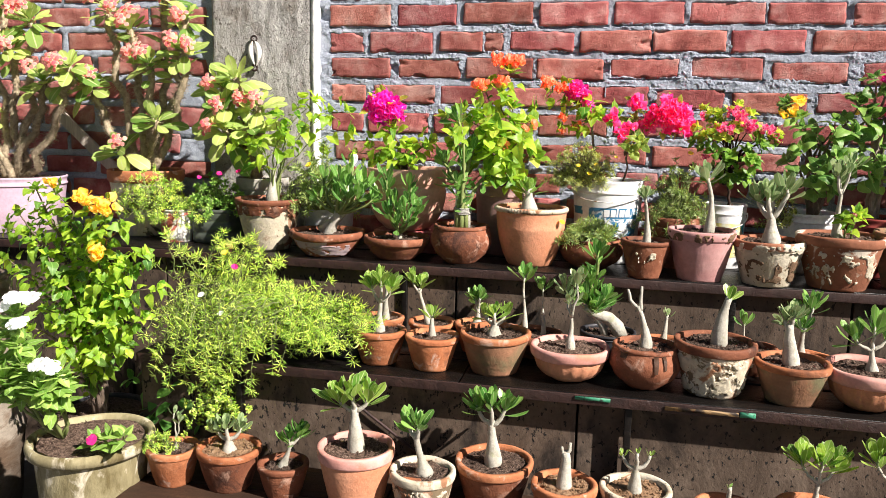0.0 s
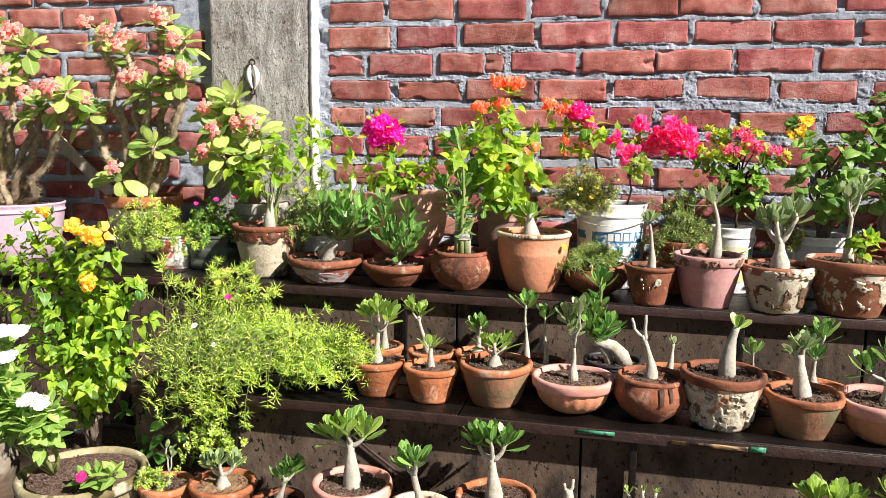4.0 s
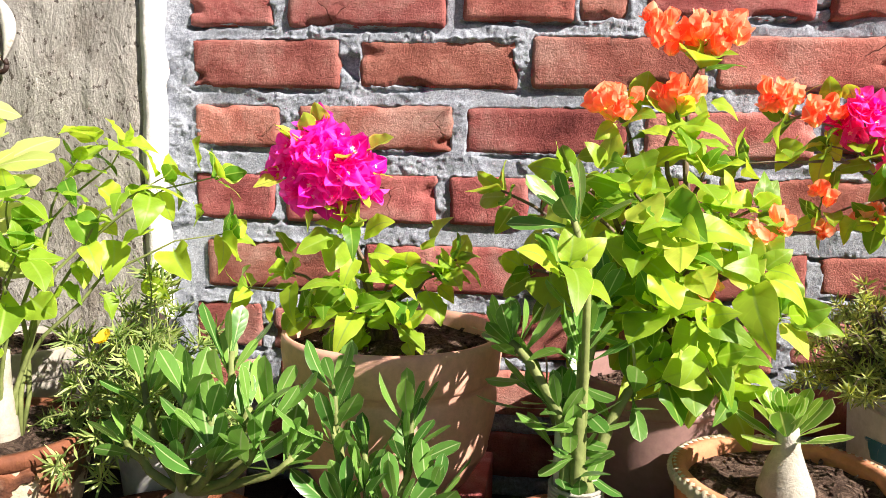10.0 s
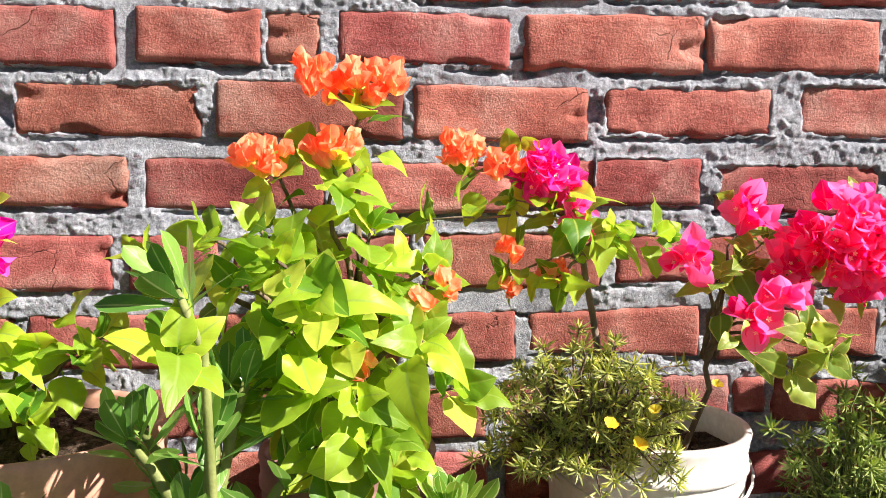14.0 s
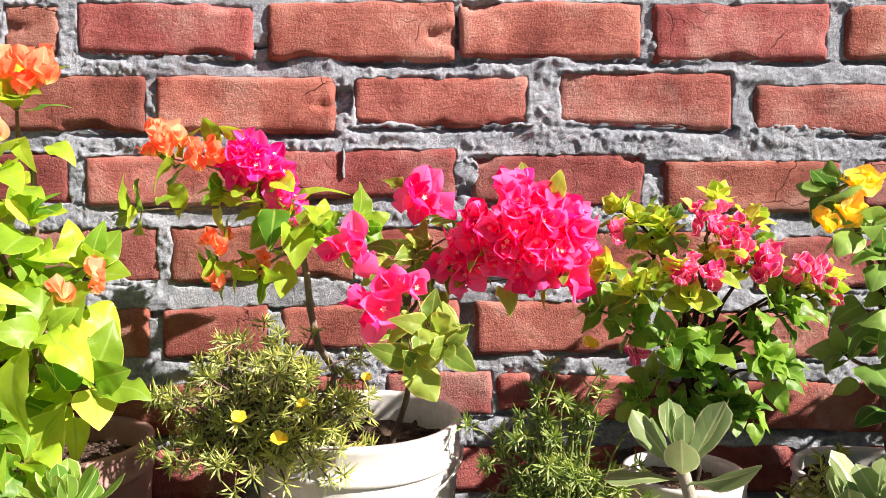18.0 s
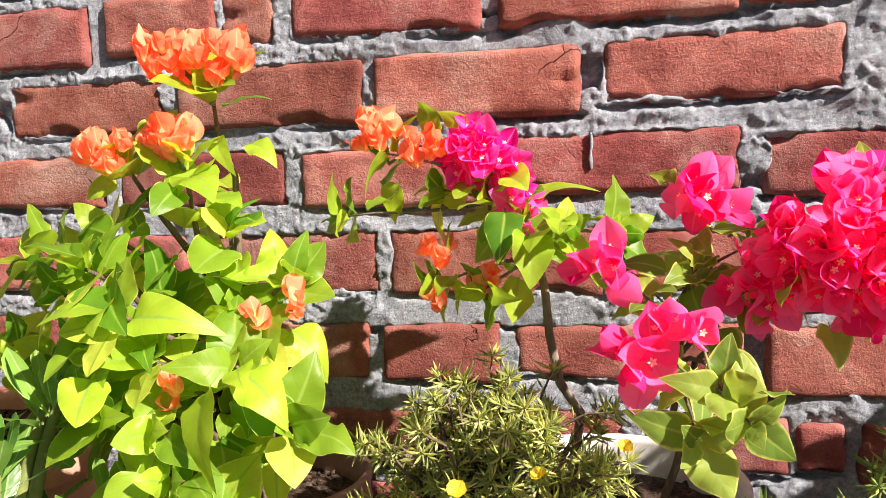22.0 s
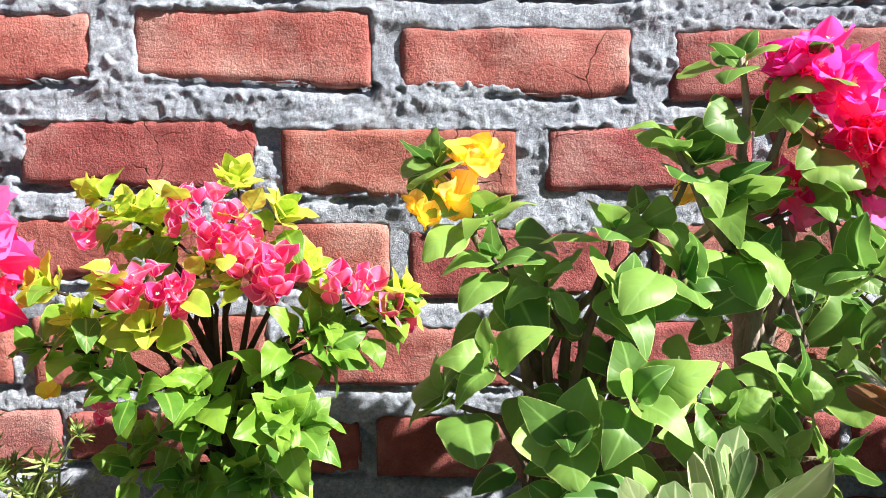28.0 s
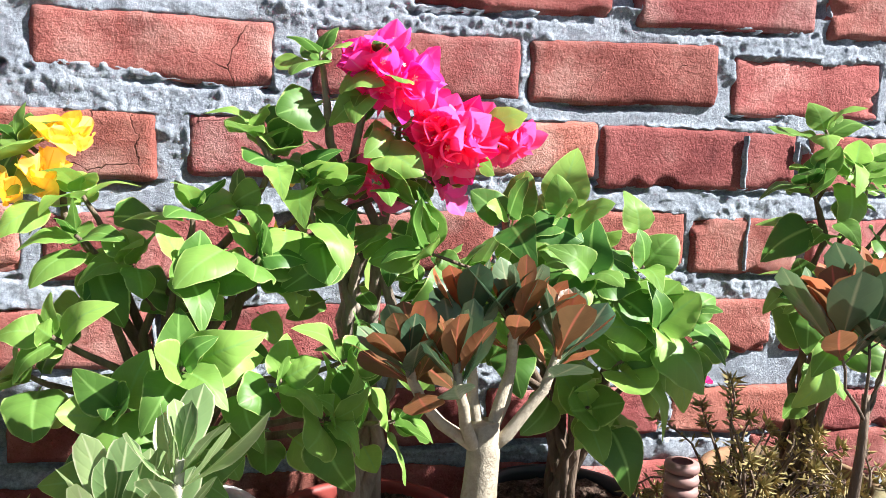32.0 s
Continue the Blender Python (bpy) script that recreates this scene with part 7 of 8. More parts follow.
bougainvillea((-0.012, 2.785, 1.080), [(-0.19, 2.77, 1.405), (-0.14, 2.77, 1.37), (-0.09, 2.76, 1.36), (-0.24, 2.77, 1.345), (-0.145, 2.77, 1.28), (-0.09, 2.74, 1.28), (-0.06, 2.76, 1.34), (-0.02, 2.75, 1.33), (0.03, 2.74, 1.33)],
              F_BOUG, 0.050, "bougainvillea with orange and pink bracts in a white bucket", per=0.024, seed=4, start=0.30, bole=(-0.052, 2.785, 1.310), bark=PALEBARK, thick=0.0040,
              bracts=[(-0.200, 2.765, 1.428, 0.030, 0.020, 24, F_ORANGE, 0.028, 0.0), (-0.150, 2.765, 1.412, 0.026, 0.018, 15, F_ORANGE, 0.028, 0.0), (-0.142, 2.765, 1.310, 0.018, 0.018, 9, F_ORANGE, 0.026, 0.0), (-0.088, 2.755, 1.285, 0.020, 0.016, 9, F_ORANGE, 0.026, 0.0), (-0.142, 2.76, 1.268, 0.012, 0.012, 6, F_ORANGE, 0.024, 0.0),
                      (-0.097, 2.775, 1.398, 0.043, 0.038, 60, F_MAGENTA, 0.028, 0.1), (-0.065, 2.765, 1.350, 0.025, 0.03, 21, F_MAGENTA, 0.027, 0.1)])
bougainvillea((0.055, 2.730, 1.080), [(0.10, 2.69, 1.345), (0.14, 2.66, 1.30), (0.09, 2.66, 1.31), (0.19, 2.66, 1.28), (0.13, 2.69, 1.33), (0.10, 2.54, 1.25), (0.115, 2.53, 1.235), (0.085, 2.54, 1.22), (0.06, 2.65, 1.29)],
              F_CREAMEDGE, 0.041, "bougainvillea with a large hot pink flower head and cream-edged leaves", per=0.032, seed=5, start=0.42, bole=(0.075, 2.70, 1.205), thick=0.003,
              bracts=[(0.195, 2.64, 1.330, 0.070, 0.058, 225, F_PINK, 0.0285, 0.03), (0.130, 2.65, 1.300, 0.028, 0.028, 21, F_PINK, 0.032, 0.05), (0.240, 2.65, 1.300, 0.03, 0.034, 30, F_PINK, 0.034, 0.3), (0.092, 2.66, 1.365, 0.022, 0.020, 15, F_PINK, 0.032, 0.2),
                      (0.055, 2.555, 1.270, 0.022, 0.022, 12, F_PINK, 0.030, 0.0), (0.082, 2.55, 1.285, 0.014, 0.018, 6, F_PINK, 0.030, 0.0), (0.025, 2.64, 1.312, 0.026, 0.022, 12, F_PINK, 0.033, 0.0)])
bougainvillea((0.400, 2.735, 1.030), [(0.303, 2.700, 1.350), (0.325, 2.700, 1.338), (0.346, 2.690, 1.336), (0.407, 2.690, 1.362), (0.441, 2.680, 1.338), (0.281, 2.660, 1.287), (0.307, 2.650, 1.268), (0.329, 2.660, 1.276), (0.358, 2.630, 1.265), (0.390, 2.670, 1.300), (0.412, 2.670, 1.310), (0.457, 2.680, 1.298),
                                      (0.333, 2.700, 1.308), (0.354, 2.700, 1.320), (0.501, 2.680, 1.271), (0.518, 2.680, 1.262), (0.528, 2.690, 1.274), (0.275, 2.660, 1.246), (0.307, 2.670, 1.230), (0.341, 2.640, 1.220), (0.385, 2.660, 1.212), (0.384, 2.660, 1.187), (0.460, 2.660, 1.254), (0.477, 2.660, 1.243), (0.439, 2.660, 1.220),
                                      (0.440, 2.640, 1.200), (0.458, 2.640, 1.190), (0.324, 2.680, 1.148), (0.367, 2.680, 1.137), (0.392, 2.690, 1.133), (0.418, 2.670, 1.145), (0.441, 2.670, 1.141), (0.339, 2.690, 1.169), (0.405, 2.690, 1.192)],
              F_LIME, 0.034, "bushy variegated bougainvillea with rose bracts in a small bucket", per=0.012, seed=6, start=0.82, whorl=9, bole=(0.393, 2.715, 1.120), thick=0.0042, bark=DARKBARK,
              bracts=[(0.384, 2.66, 1.341, 0.024, 0.020, 30, F_RUST, 0.016, 0.3), (0.410, 2.65, 1.326, 0.024, 0.022, 36, F_RUST, 0.016, 0.3), (0.436, 2.65, 1.298, 0.026, 0.022, 36, F_RUST, 0.018, 0.3), (0.362, 2.63, 1.290, 0.034, 0.018, 36, F_RUST, 0.017, 0.5), (0.490, 2.66, 1.289, 0.026, 0.018, 27, F_RUST, 0.018, 0.2), (0.525, 2.68, 1.264, 0.014, 0.012, 9, F_RUST, 0.018, 0.2),
                      (0.298, 2.69, 1.325, 0.014, 0.014, 12, F_RUST, 0.016, 0.0), (0.316, 2.66, 1.200, 0.014, 0.010, 9, F_RUST, 0.015, 0.0)])
bougainvillea((0.665, 2.760, 1.010), [(0.60, 2.73, 1.335), (0.555, 2.74, 1.375), (0.60, 2.71, 1.300), (0.64, 2.70, 1.285), (0.69, 2.69, 1.325), (0.756, 2.70, 1.375), (0.80, 2.70, 1.345), (0.86, 2.70, 1.345), (0.69, 2.66, 1.28), (0.59, 2.66, 1.23), (0.64, 2.62, 1.185), (0.685, 2.61, 1.215), (0.755, 2.62, 1.20), (0.69, 2.60, 1.14), (0.635, 2.62, 1.135), (0.81, 2.64, 1.21), (0.855, 2.66, 1.15), (0.795, 2.63, 1.165), (0.56, 2.71, 1.19), (0.74, 2.67, 1.29)],
              F_BOUGDARK, 0.052, "broad green bougainvillea with a few golden bracts in a white tub", per=0.036, seed=7, thick=0.008, start=0.45, whorl=6, droop=0.4,
              bracts=[(0.590, 2.74, 1.380, 0.020, 0.014, 15, F_YELLOW, 0.030, 0.0), (0.572, 2.74, 1.350, 0.014, 0.016, 9, F_YELLOW, 0.028, 0.0), (0.545, 2.735, 1.330, 0.012, 0.014, 6, F_YELLOW, 0.025, 0.0), (0.745, 2.69, 1.308, 0.018, 0.018, 3, F_YELLOW, 0.027, 0.0), (0.755, 2.74, 1.350, 0.012, 0.012, 3, F_YELLOW, 0.026, 0.0)])
bougainvillea((0.845, 2.765, 1.010), [(0.79, 2.70, 1.455), (0.83, 2.70, 1.42), (0.86, 2.71, 1.40), (0.90, 2.71, 1.36), (0.735, 2.69, 1.39), (0.775, 2.69, 1.35), (0.81, 2.69, 1.30), (0.84, 2.70, 1.20), (0.88, 2.69, 1.21)],
              F_BOUGDARK, 0.048, "woody bougainvillea with a heavy magenta flower head", per=0.028, seed=8, thick=0.010, start=0.62, bark=PALEBARK, droop=0.35,
              bracts=[(0.845, 2.69, 1.440, 0.044, 0.030, 54, F_MAGENTA, 0.034, 0.15), (0.900, 2.69, 1.392, 0.040, 0.034, 54, F_PINK, 0.036, 0.1), (0.958, 2.70, 1.388, 0.022, 0.020, 18, F_PINK, 0.032, 0.1), (0.845, 2.72, 1.350, 0.022, 0.020, 12, F_PINK, 0.034, 0.0), (0.905, 2.72, 1.345, 0.016, 0.014, 6, F_MAGENTA, 0.03, 0.0)])
# the last seven shoots, hidden at the back, are added to shade the bricks
bougainvillea((1.060, 2.765, 1.010), [(0.945, 2.66, 1.325), (0.985, 2.64, 1.325), (1.005, 2.62, 1.28), (1.06, 2.63, 1.285), (1.065, 2.61, 1.235), (1.04, 2.62, 1.205), (1.105, 2.63, 1.24), (1.125, 2.64, 1.215), (1.02, 2.64, 1.16), (0.87, 2.66, 1.295), (0.95, 2.66, 1.22), (0.90, 2.79, 1.25), (0.95, 2.80, 1.26), (1.00, 2.79, 1.27), (1.05, 2.80, 1.28), (1.10, 2.79, 1.28), (0.86, 2.80, 1.24), (0.98, 2.81, 1.22)],
              F_BOUGDARK, 0.058, "green bougainvillea with wet heart-shaped leaves", per=0.032, seed=9, thick=0.006, start=0.55, droop=0.5)
bougainvillea((1.345, 2.755, 1.010), [(1.30, 2.70, 1.415), (1.275, 2.69, 1.36), (1.35, 2.69, 1.365), (1.285, 2.68, 1.25), (1.33, 2.69, 1.38), (1.30, 2.66, 1.20), (1.41, 2.70, 1.34), (1.45, 2.70, 1.29)],
              F_BOUGDARK, 0.056, "pale green bougainvillea at the end of the wall", per=0.030, seed=10, start=0.45)
_r = random.Random(12)
needles("moss_rose", (0.0, 2.70, 1.085), mound(-0.072, 2.665, 1.092, 0.122, 0.085, 0.14, 270, _r, 0.0, 0.20), L_NEEDLEGREY, "grey-green moss rose with small yellow flowers in a white bucket", BARK, 0.0175, 0.0011, per=0.0075, seed=6,
        blooms=[(-0.042, 2.585, 1.135, F_SUN, 0.012), (-0.075, 2.57, 1.160, F_SUN, 0.011), (-0.02, 2.6, 1.165, F_SUN, 0.009), (0.04, 2.60, 1.19, F_SUN, 0.008)])
needles("moss_rose", (0.235, 2.66, TOP), mound(0.235, 2.67, 0.995, 0.115, 0.09, 0.175, 220, _r, 0.08, 0.1), L_NEEDLEGREEN, "grey-green moss rose between two buckets", GREENSTEM, 0.017, 0.0013, per=0.008, seed=7, blooms=[(0.27, 2.68, 1.205, F_SUN, 0.013)])
pot(0.235, 2.680, TOP, 0.080, 0.165, TERRA_DARK, "dark clay pot hidden by moss rose")
needles("moss_rose", (-0.955, 2.70, 0.975), mound(-0.965, 2.64, 0.975, 0.14, 0.12, 0.24, 110, _r, 0.02, 0.2), L_NEEDLEGREEN, "tall grey-green moss rose with a pale yellow flower", GREENSTEM, 0.028, 0.0017, per=0.010, seed=8, blooms=[(-0.975, 2.57, 1.13, F_SUN, 0.017)])
needles("moss_rose", (0.86, 2.70, TOP), mound(0.55, 2.70, 1.0, 0.06, 0.07, 0.12, 30, _r, 0.03, 0.15), L_NEEDLEGREY, "thin grey-green moss rose beside a white tub", BARK, 0.017, per=0.0055, seed=17)
needles("dry_moss_rose", (1.24, 2.72, TOP), mound(1.25, 2.72, 0.98, 0.15, 0.09, 0.155, 110, _r, 0.03, 0.15) + mound(1.40, 2.70, 0.98, 0.14, 0.09, 0.12, 60, _r, 0.03, 0.15), L_NEEDLEDRY, "half-dry moss rose with reddish stems", BARK, 0.015, per=0.006, seed=9, blooms=[(1.165, 2.68, 1.165, F_ROSE, 0.008)])
reel = thing("thread_spool", (1.128, 2.655, TOP), "dull plastic spool on a rod among the moss rose", "spool")
part_of("rod", *tube([Vector((1.128, 2.655, TOP)), Vector((1.128, 2.655, 1.05))], [0.006, 0.006], 8), IRON, reel)
for k in range(5):
    part_of("ring", *lathe(1.128, 2.655, 1.042 + 0.0115 * k, [(0.010, 0), (0.0155, 0.001), (0.0165, 0.005), (0.0155, 0.009), (0.010, 0.010)], 18), TUB, reel)


def crown_of_thorns(at, stems, label, seed, leaf=0.084):
    """Thick thorny stems with whorls of spoon-shaped leaves and small salmon flower pairs."""
    rng = random.Random(seed)
    t = thing("crown_of_thorns", at, label, "plant", "crowns of thorns")
    for s in stems:
        tip = Vector(s[:3])
        foot = Vector(at) + Vector((rng.uniform(-0.02, 0.02), rng.uniform(-0.02, 0.02), -0.02))
        path = bent(foot, tip, ((tip.x - at[0]) * 0.18, 0, 0.02), 10, rng)
        pieces = [tube(path, [0.0155 * (1 - 0.30 * i / 9) for i in range(10)], 8)]
        for i in range(650):
            q = rng.uniform(0.4, 8.9)
            p = path[int(q)].lerp(path[int(q) + 1], q - int(q))
            v = any_way(rng)
            a = v.orthogonal().normalized() * 0.0015
            b = v.cross(a)
            r0 = 0.0145 * (1 - 0.035 * q)
            pieces.append(([p + v * r0 * 0.6 + a, p + v * r0 * 0.6 - a * 0.5 + b, p + v * r0 * 0.6 - a * 0.5 - b, p + v * (r0 + 0.021)], [(0, 1, 3), (1, 2, 3), (2, 0, 3)]))
        sm = part_of("stem", *joined(pieces), THORNY, t)
        n = s[3] if len(s) > 3 else 15
        rosette(tip, (tip - path[-3]) * 0.5 + UP * 0.03 + Vector((0, -0.03, 0)), F_EUPH, n + 4, leaf, sm, rng, 1.05)
        rosette(tip - (tip - path[-3]) * 0.5, (tip - path[-3]) * 0.5 + UP * 0.03 + Vector((0, -0.03, 0)), F_EUPH, n // 4, leaf * 0.85, sm, rng, 1.3)
        for _ in range((s[4] if len(s) > 4 else 4) // 2):
            v = any_way(rng)
            c = tip + Vector((v.x * 0.05, -0.045 - abs(v.y) * 0.03, v.z * 0.03 + 0.03))
            fs_ = part_of("flower_stalk", *tube(bent(tip, c, (0, 0, 0.008), 4, rng), [0.0018] * 4, 4), GREENSTEM, t)
            for k in range(9):
                a = 2.4 * k
                ring = 0.008 + 0.0022 * k
                o = Vector((math.cos(a) * ring, -0.016 + 0.0018 * k, math.sin(a) * ring)) * rng.uniform(0.7, 1.1)
                flower(c + o, o * 30 + Vector((0, -1, 0.5)), F_SALMON, 2, 0.017 * rng.uniform(0.85, 1.15), fs_, rng, 0.35)
    return t


crown_of_thorns((-2.215, 2.65, 1.045), [(-2.00, 2.58, 1.40, 14, 3), (-2.12, 2.55, 1.52, 16, 6), (-2.30, 2.58, 1.45, 14, 4), (-2.06, 2.60, 1.62, 16, 7), (-1.87, 2.55, 1.45, 16, 4), (-2.26, 2.55, 1.28, 10, 2), (-2.42, 2.6, 1.55, 14, 4), (-2.2, 2.6, 1.68, 14, 6)], "tall crown of thorns with salmon flowers in a lilac pot", 3)
crown_of_thorns((-1.690, 2.72, 1.080), [(-1.86, 2.64, 1.40, 16, 4), (-1.70, 2.66, 1.60, 14, 5), (-1.61, 2.64, 1.47, 16, 5), (-1.47, 2.66, 1.63, 14, 5), (-1.46, 2.62, 1.52, 16, 4), (-1.72, 2.60, 1.16, 8, 3), (-1.58, 2.62, 1.27, 10, 1), (-1.78, 2.66, 1.66, 12, 4), (-1.56, 2.68, 1.70, 12, 4)], "spreading crown of thorns against the brick wall", 4)
crown_of_thorns((-1.270, 2.74, 1.070), [(-1.30, 2.62, 1.33, 12, 3), (-1.19, 2.64, 1.33, 10, 4), (-1.33, 2.65, 1.39, 10, 2), (-1.27, 2.62, 1.42, 10, 0), (-1.30, 2.60, 1.24, 9, 3), (-1.21, 2.60, 1.25, 8, 0)], "crown of thorns with broad leaves before the pillar", 5, 0.105)
_r = random.Random(21)
needles("moss_rose", (-1.355, 2.655, 0.96), mound(-1.355, 2.63, 0.955, 0.13, 0.10, 0.14, 90, _r, 0.02, 0.15), L_PURSLANE, "leafy moss rose with purple flowers in a cut can", GREENSTEM, 0.019, 0.003, per=0.0055, seed=10, blooms=[(-1.30, 2.55, 1.09, F_ROSE, 0.014), (-1.37, 2.54, 1.075, F_ROSE, 0.012), (-1.23, 2.56, 1.10, F_ROSE, 0.013)])
needles("moss_rose", (-1.495, 2.60, 0.955), mound(-1.555, 2.58, 0.955, 0.20, 0.10, 0.14, 120, _r, 0.06, 0.1), L_NEEDLE, "sparse yellow-green moss rose in a paint tin", GREENSTEM, 0.020, per=0.0065, seed=11)
needles("cactus_tuft", (-2.225, 2.47, 0.98), mound(-2.225, 2.465, 0.975, 0.068, 0.06, 0.065, 110, _r), L_SPINE, "low grey cactus tuft in a stone pot", BARK, 0.012, per=0.005, seed=12)

# middle shelf: the trailing moss rose
_st = []
for cx, cy, rx, ry, rz, n, hg in ((-1.04, 2.16, 0.20, 0.13, 0.19, 190, 0.03), (-0.86, 2.14, 0.20, 0.15, 0.13, 190, 0.07), (-0.72, 2.13, 0.15, 0.13, 0.09, 120, 0.08), (-1.10, 2.06, 0.19, 0.12, 0.08, 70, 0.20)):
    _st += mound(cx, cy, 0.70, rx, ry, rz, n, _r, hg, 0.05)
for k in range(46):
    _a = Vector((_r.uniform(-1.14, -0.80), 2.06, _r.uniform(0.70, 0.80)))
    _e = _a + Vector((_r.uniform(-0.14, 0.05), _r.uniform(-0.12, -0.03), _r.uniform(-0.20, -0.02)))
    _st.append((_a, _e, Vector((_r.uniform(-0.02, 0.02), -0.02, _r.uniform(0.01, 0.06)))))
for k in range(34):
    _a = Vector((_r.uniform(-1.20, -0.92), _r.uniform(2.06, 2.2), 0.82))
    _st.append((_a, _a + Vector((_r.uniform(-0.05, 0.12), _r.uniform(-0.06, 0.02), _r.uniform(0.04, 0.13))), Vector((_r.uniform(-0.015, 0.015), 0, 0.01))))
needles("moss_rose", (-0.95, 2.20, MID), _st, L_NEEDLE, "great trailing mass of bright green moss rose", GREENSTEM, 0.027, 0.0013, per=0.0072, seed=13,
        blooms=[(-0.992, 2.0, 0.918, F_SUN, 0.014), (-0.964, 2.0, 0.880, F_ROSE, 0.014), (-1.065, 2.0, 0.795, F_WHITE, 0.014), (-1.002, 1.99, 0.749, F_WHITE, 0.013)])
needles("creeper", (-1.06, 2.0, LOW), mound(-1.05, 2.03, 0.44, 0.10, 0.07, 0.14, 60, _r, 0.05, 0.1), L_NEEDLE, "low yellow-green creeper behind the bench pots", GREENSTEM, 0.016, 0.003, per=0.006, seed=14)


def young(x, y, z, tips, girth, n, size, fam, label, kw):
    """A young adenium of the middle shelf or the low bench."""
    if n and "fork" in kw:
        kw["fork"] = min(0.86, kw["fork"] * 1.2)
    return adenium(x, y, z, tips, girth, n, size * 0.98, fam, label, seed=int(abs(x) * 100), **kw)


young(-0.594, 2.150, 0.692, [(-0.620, 2.15, 0.83), (-0.585, 2.13, 0.85), (-0.560, 2.15, 0.825)], 0.017, 12, 0.052, F_ADENLIME, "forked adenium with fresh rounded leaves", dict(fork=0.6))
young(-0.437, 2.138, 0.690, [(-0.437, 2.135, 0.755)], 0.013, 16, 0.042, F_ADENLIME, "short stout adenium with a pale green crown", dict(fat=0.5))
young(-0.264, 2.160, 0.704, [(-0.290, 2.16, 0.765), (-0.262, 2.14, 0.775), (-0.235, 2.16, 0.770)], 0.024, 8, 0.042, F_ADENLIME, "fat-footed adenium with several short shoots", dict(fork=0.55, fat=0.6))
young(-0.052, 2.158, 0.690, [(-0.075, 2.16, 0.86), (-0.040, 2.14, 0.88), (-0.060, 2.15, 0.825)], 0.014, 8, 0.042, F_ADENPALE, "adenium with sparse reddish-grey leaves", dict(fork=0.5))
young(0.143, 2.155, 0.706, [(0.090, 2.155, 0.862), (0.125, 2.155, 0.872)], 0.020, 0, 0.04, F_ADEN, "pruned adenium forking into two bare stubs", dict(fork=0.72, lean=0.012))
young(0.330, 2.150, 0.738, [(0.345, 2.15, 0.86)], 0.022, 8, 0.042, F_ADENLIME, "thick pale adenium with one leafy stub", dict(lean=-0.006, fat=0.6))
young(0.505, 2.136, 0.703, [(0.480, 2.13, 0.815), (0.498, 2.12, 0.835)], 0.022, 8, 0.046, F_ADENPALE, "stout adenium with two crowded leaf tips", dict(fork=0.75, fat=0.7))
young(0.698, 2.144, 0.697, [(0.645, 2.13, 0.785), (0.690, 2.13, 0.815), (0.725, 2.14, 0.795)], 0.018, 8, 0.062, F_ADEN, "adenium with long outspread leaves", dict(fork=0.55))
young(0.915, 2.150, 0.703, [(0.915, 2.14, 0.80)], 0.018, 12, 0.05, F_ADEN, "adenium at the end of the shelf", dict())
young(-0.632, 2.335, 0.678, [(-0.625, 2.33, 0.80)], 0.014, 14, 0.045, F_ADENLIME, "small adenium with bright leaves", dict())
young(-0.492, 2.345, 0.675, [(-0.520, 2.34, 0.80), (-0.545, 2.33, 0.815)], 0.014, 10, 0.045, F_ADENLIME, "leaning adenium with bright leaves", dict(fork=0.7))
young(-0.345, 2.345, 0.680, [(-0.350, 2.34, 0.765), (-0.335, 2.33, 0.775)], 0.020, 12, 0.042, F_ADEN, "stout adenium with dark leaves", dict(fork=0.6))
young(-0.198, 2.345, 0.663, [(-0.205, 2.34, 0.845)], 0.010, 11, 0.055, F_ADEN, "thin upright adenium seedling", dict(spread=0.85))
young(-0.145, 2.350, 0.663, [(-0.150, 2.345, 0.815)], 0.008, 9, 0.045, F_ADEN, "thin upright adenium seedling", dict(spread=0.8))
young(0.203, 2.350, 0.662, [(0.210, 2.345, 0.755)], 0.012, 8, 0.028, F_ADENPALE, "stubby adenium with tiny leaves", dict(fat=0.5))
young(0.428, 2.350, 0.666, [(0.420, 2.345, 0.750)], 0.008, 8, 0.040, F_ADEN, "small adenium seedling in the back row", dict())
young(0.575, 2.345, 0.655, [(0.560, 2.34, 0.79), (0.590, 2.33, 0.82), (0.575, 2.34, 0.75)], 0.018, 12, 0.050, F_ADEN, "leafy dark green adenium in the back row", dict(fork=0.6))
young(-0.575, 1.890, 0.448, [(-0.620, 1.88, 0.585), (-0.575, 1.86, 0.610), (-0.540, 1.88, 0.595)], 0.024, 11, 0.066, F_ADENLIME, "bulbous adenium with pale-edged leaves", dict(fork=0.7, fat=0.55))
young(-0.388, 1.878, 0.408, [(-0.430, 1.87, 0.535), (-0.400, 1.85, 0.550)], 0.024, 11, 0.055, F_ADEN, "adenium on a round bulb", dict(fork=0.75, fat=0.2))
young(-0.230, 1.985, 0.408, [(-0.275, 1.97, 0.570), (-0.235, 1.95, 0.585), (-0.200, 1.97, 0.575)], 0.024, 12, 0.056, F_ADEN, "sturdy adenium with a domed crown", dict(fork=0.62, fat=0.5))
young(-0.040, 1.897, 0.408, [(-0.050, 1.89, 0.515), (-0.030, 1.895, 0.525)], 0.020, 0, 0.03, F_ADENLIME, "pruned adenium with budding tips", dict(fork=0.85, fat=0.8))
young(0.130, 1.920, 0.408, [(0.095, 1.915, 0.500), (0.130, 1.90, 0.515), (0.160, 1.915, 0.505)], 0.020, 4, 0.022, F_ADENLIME, "pruned adenium with three sprouting arms", dict(fork=0.6, fat=0.6))
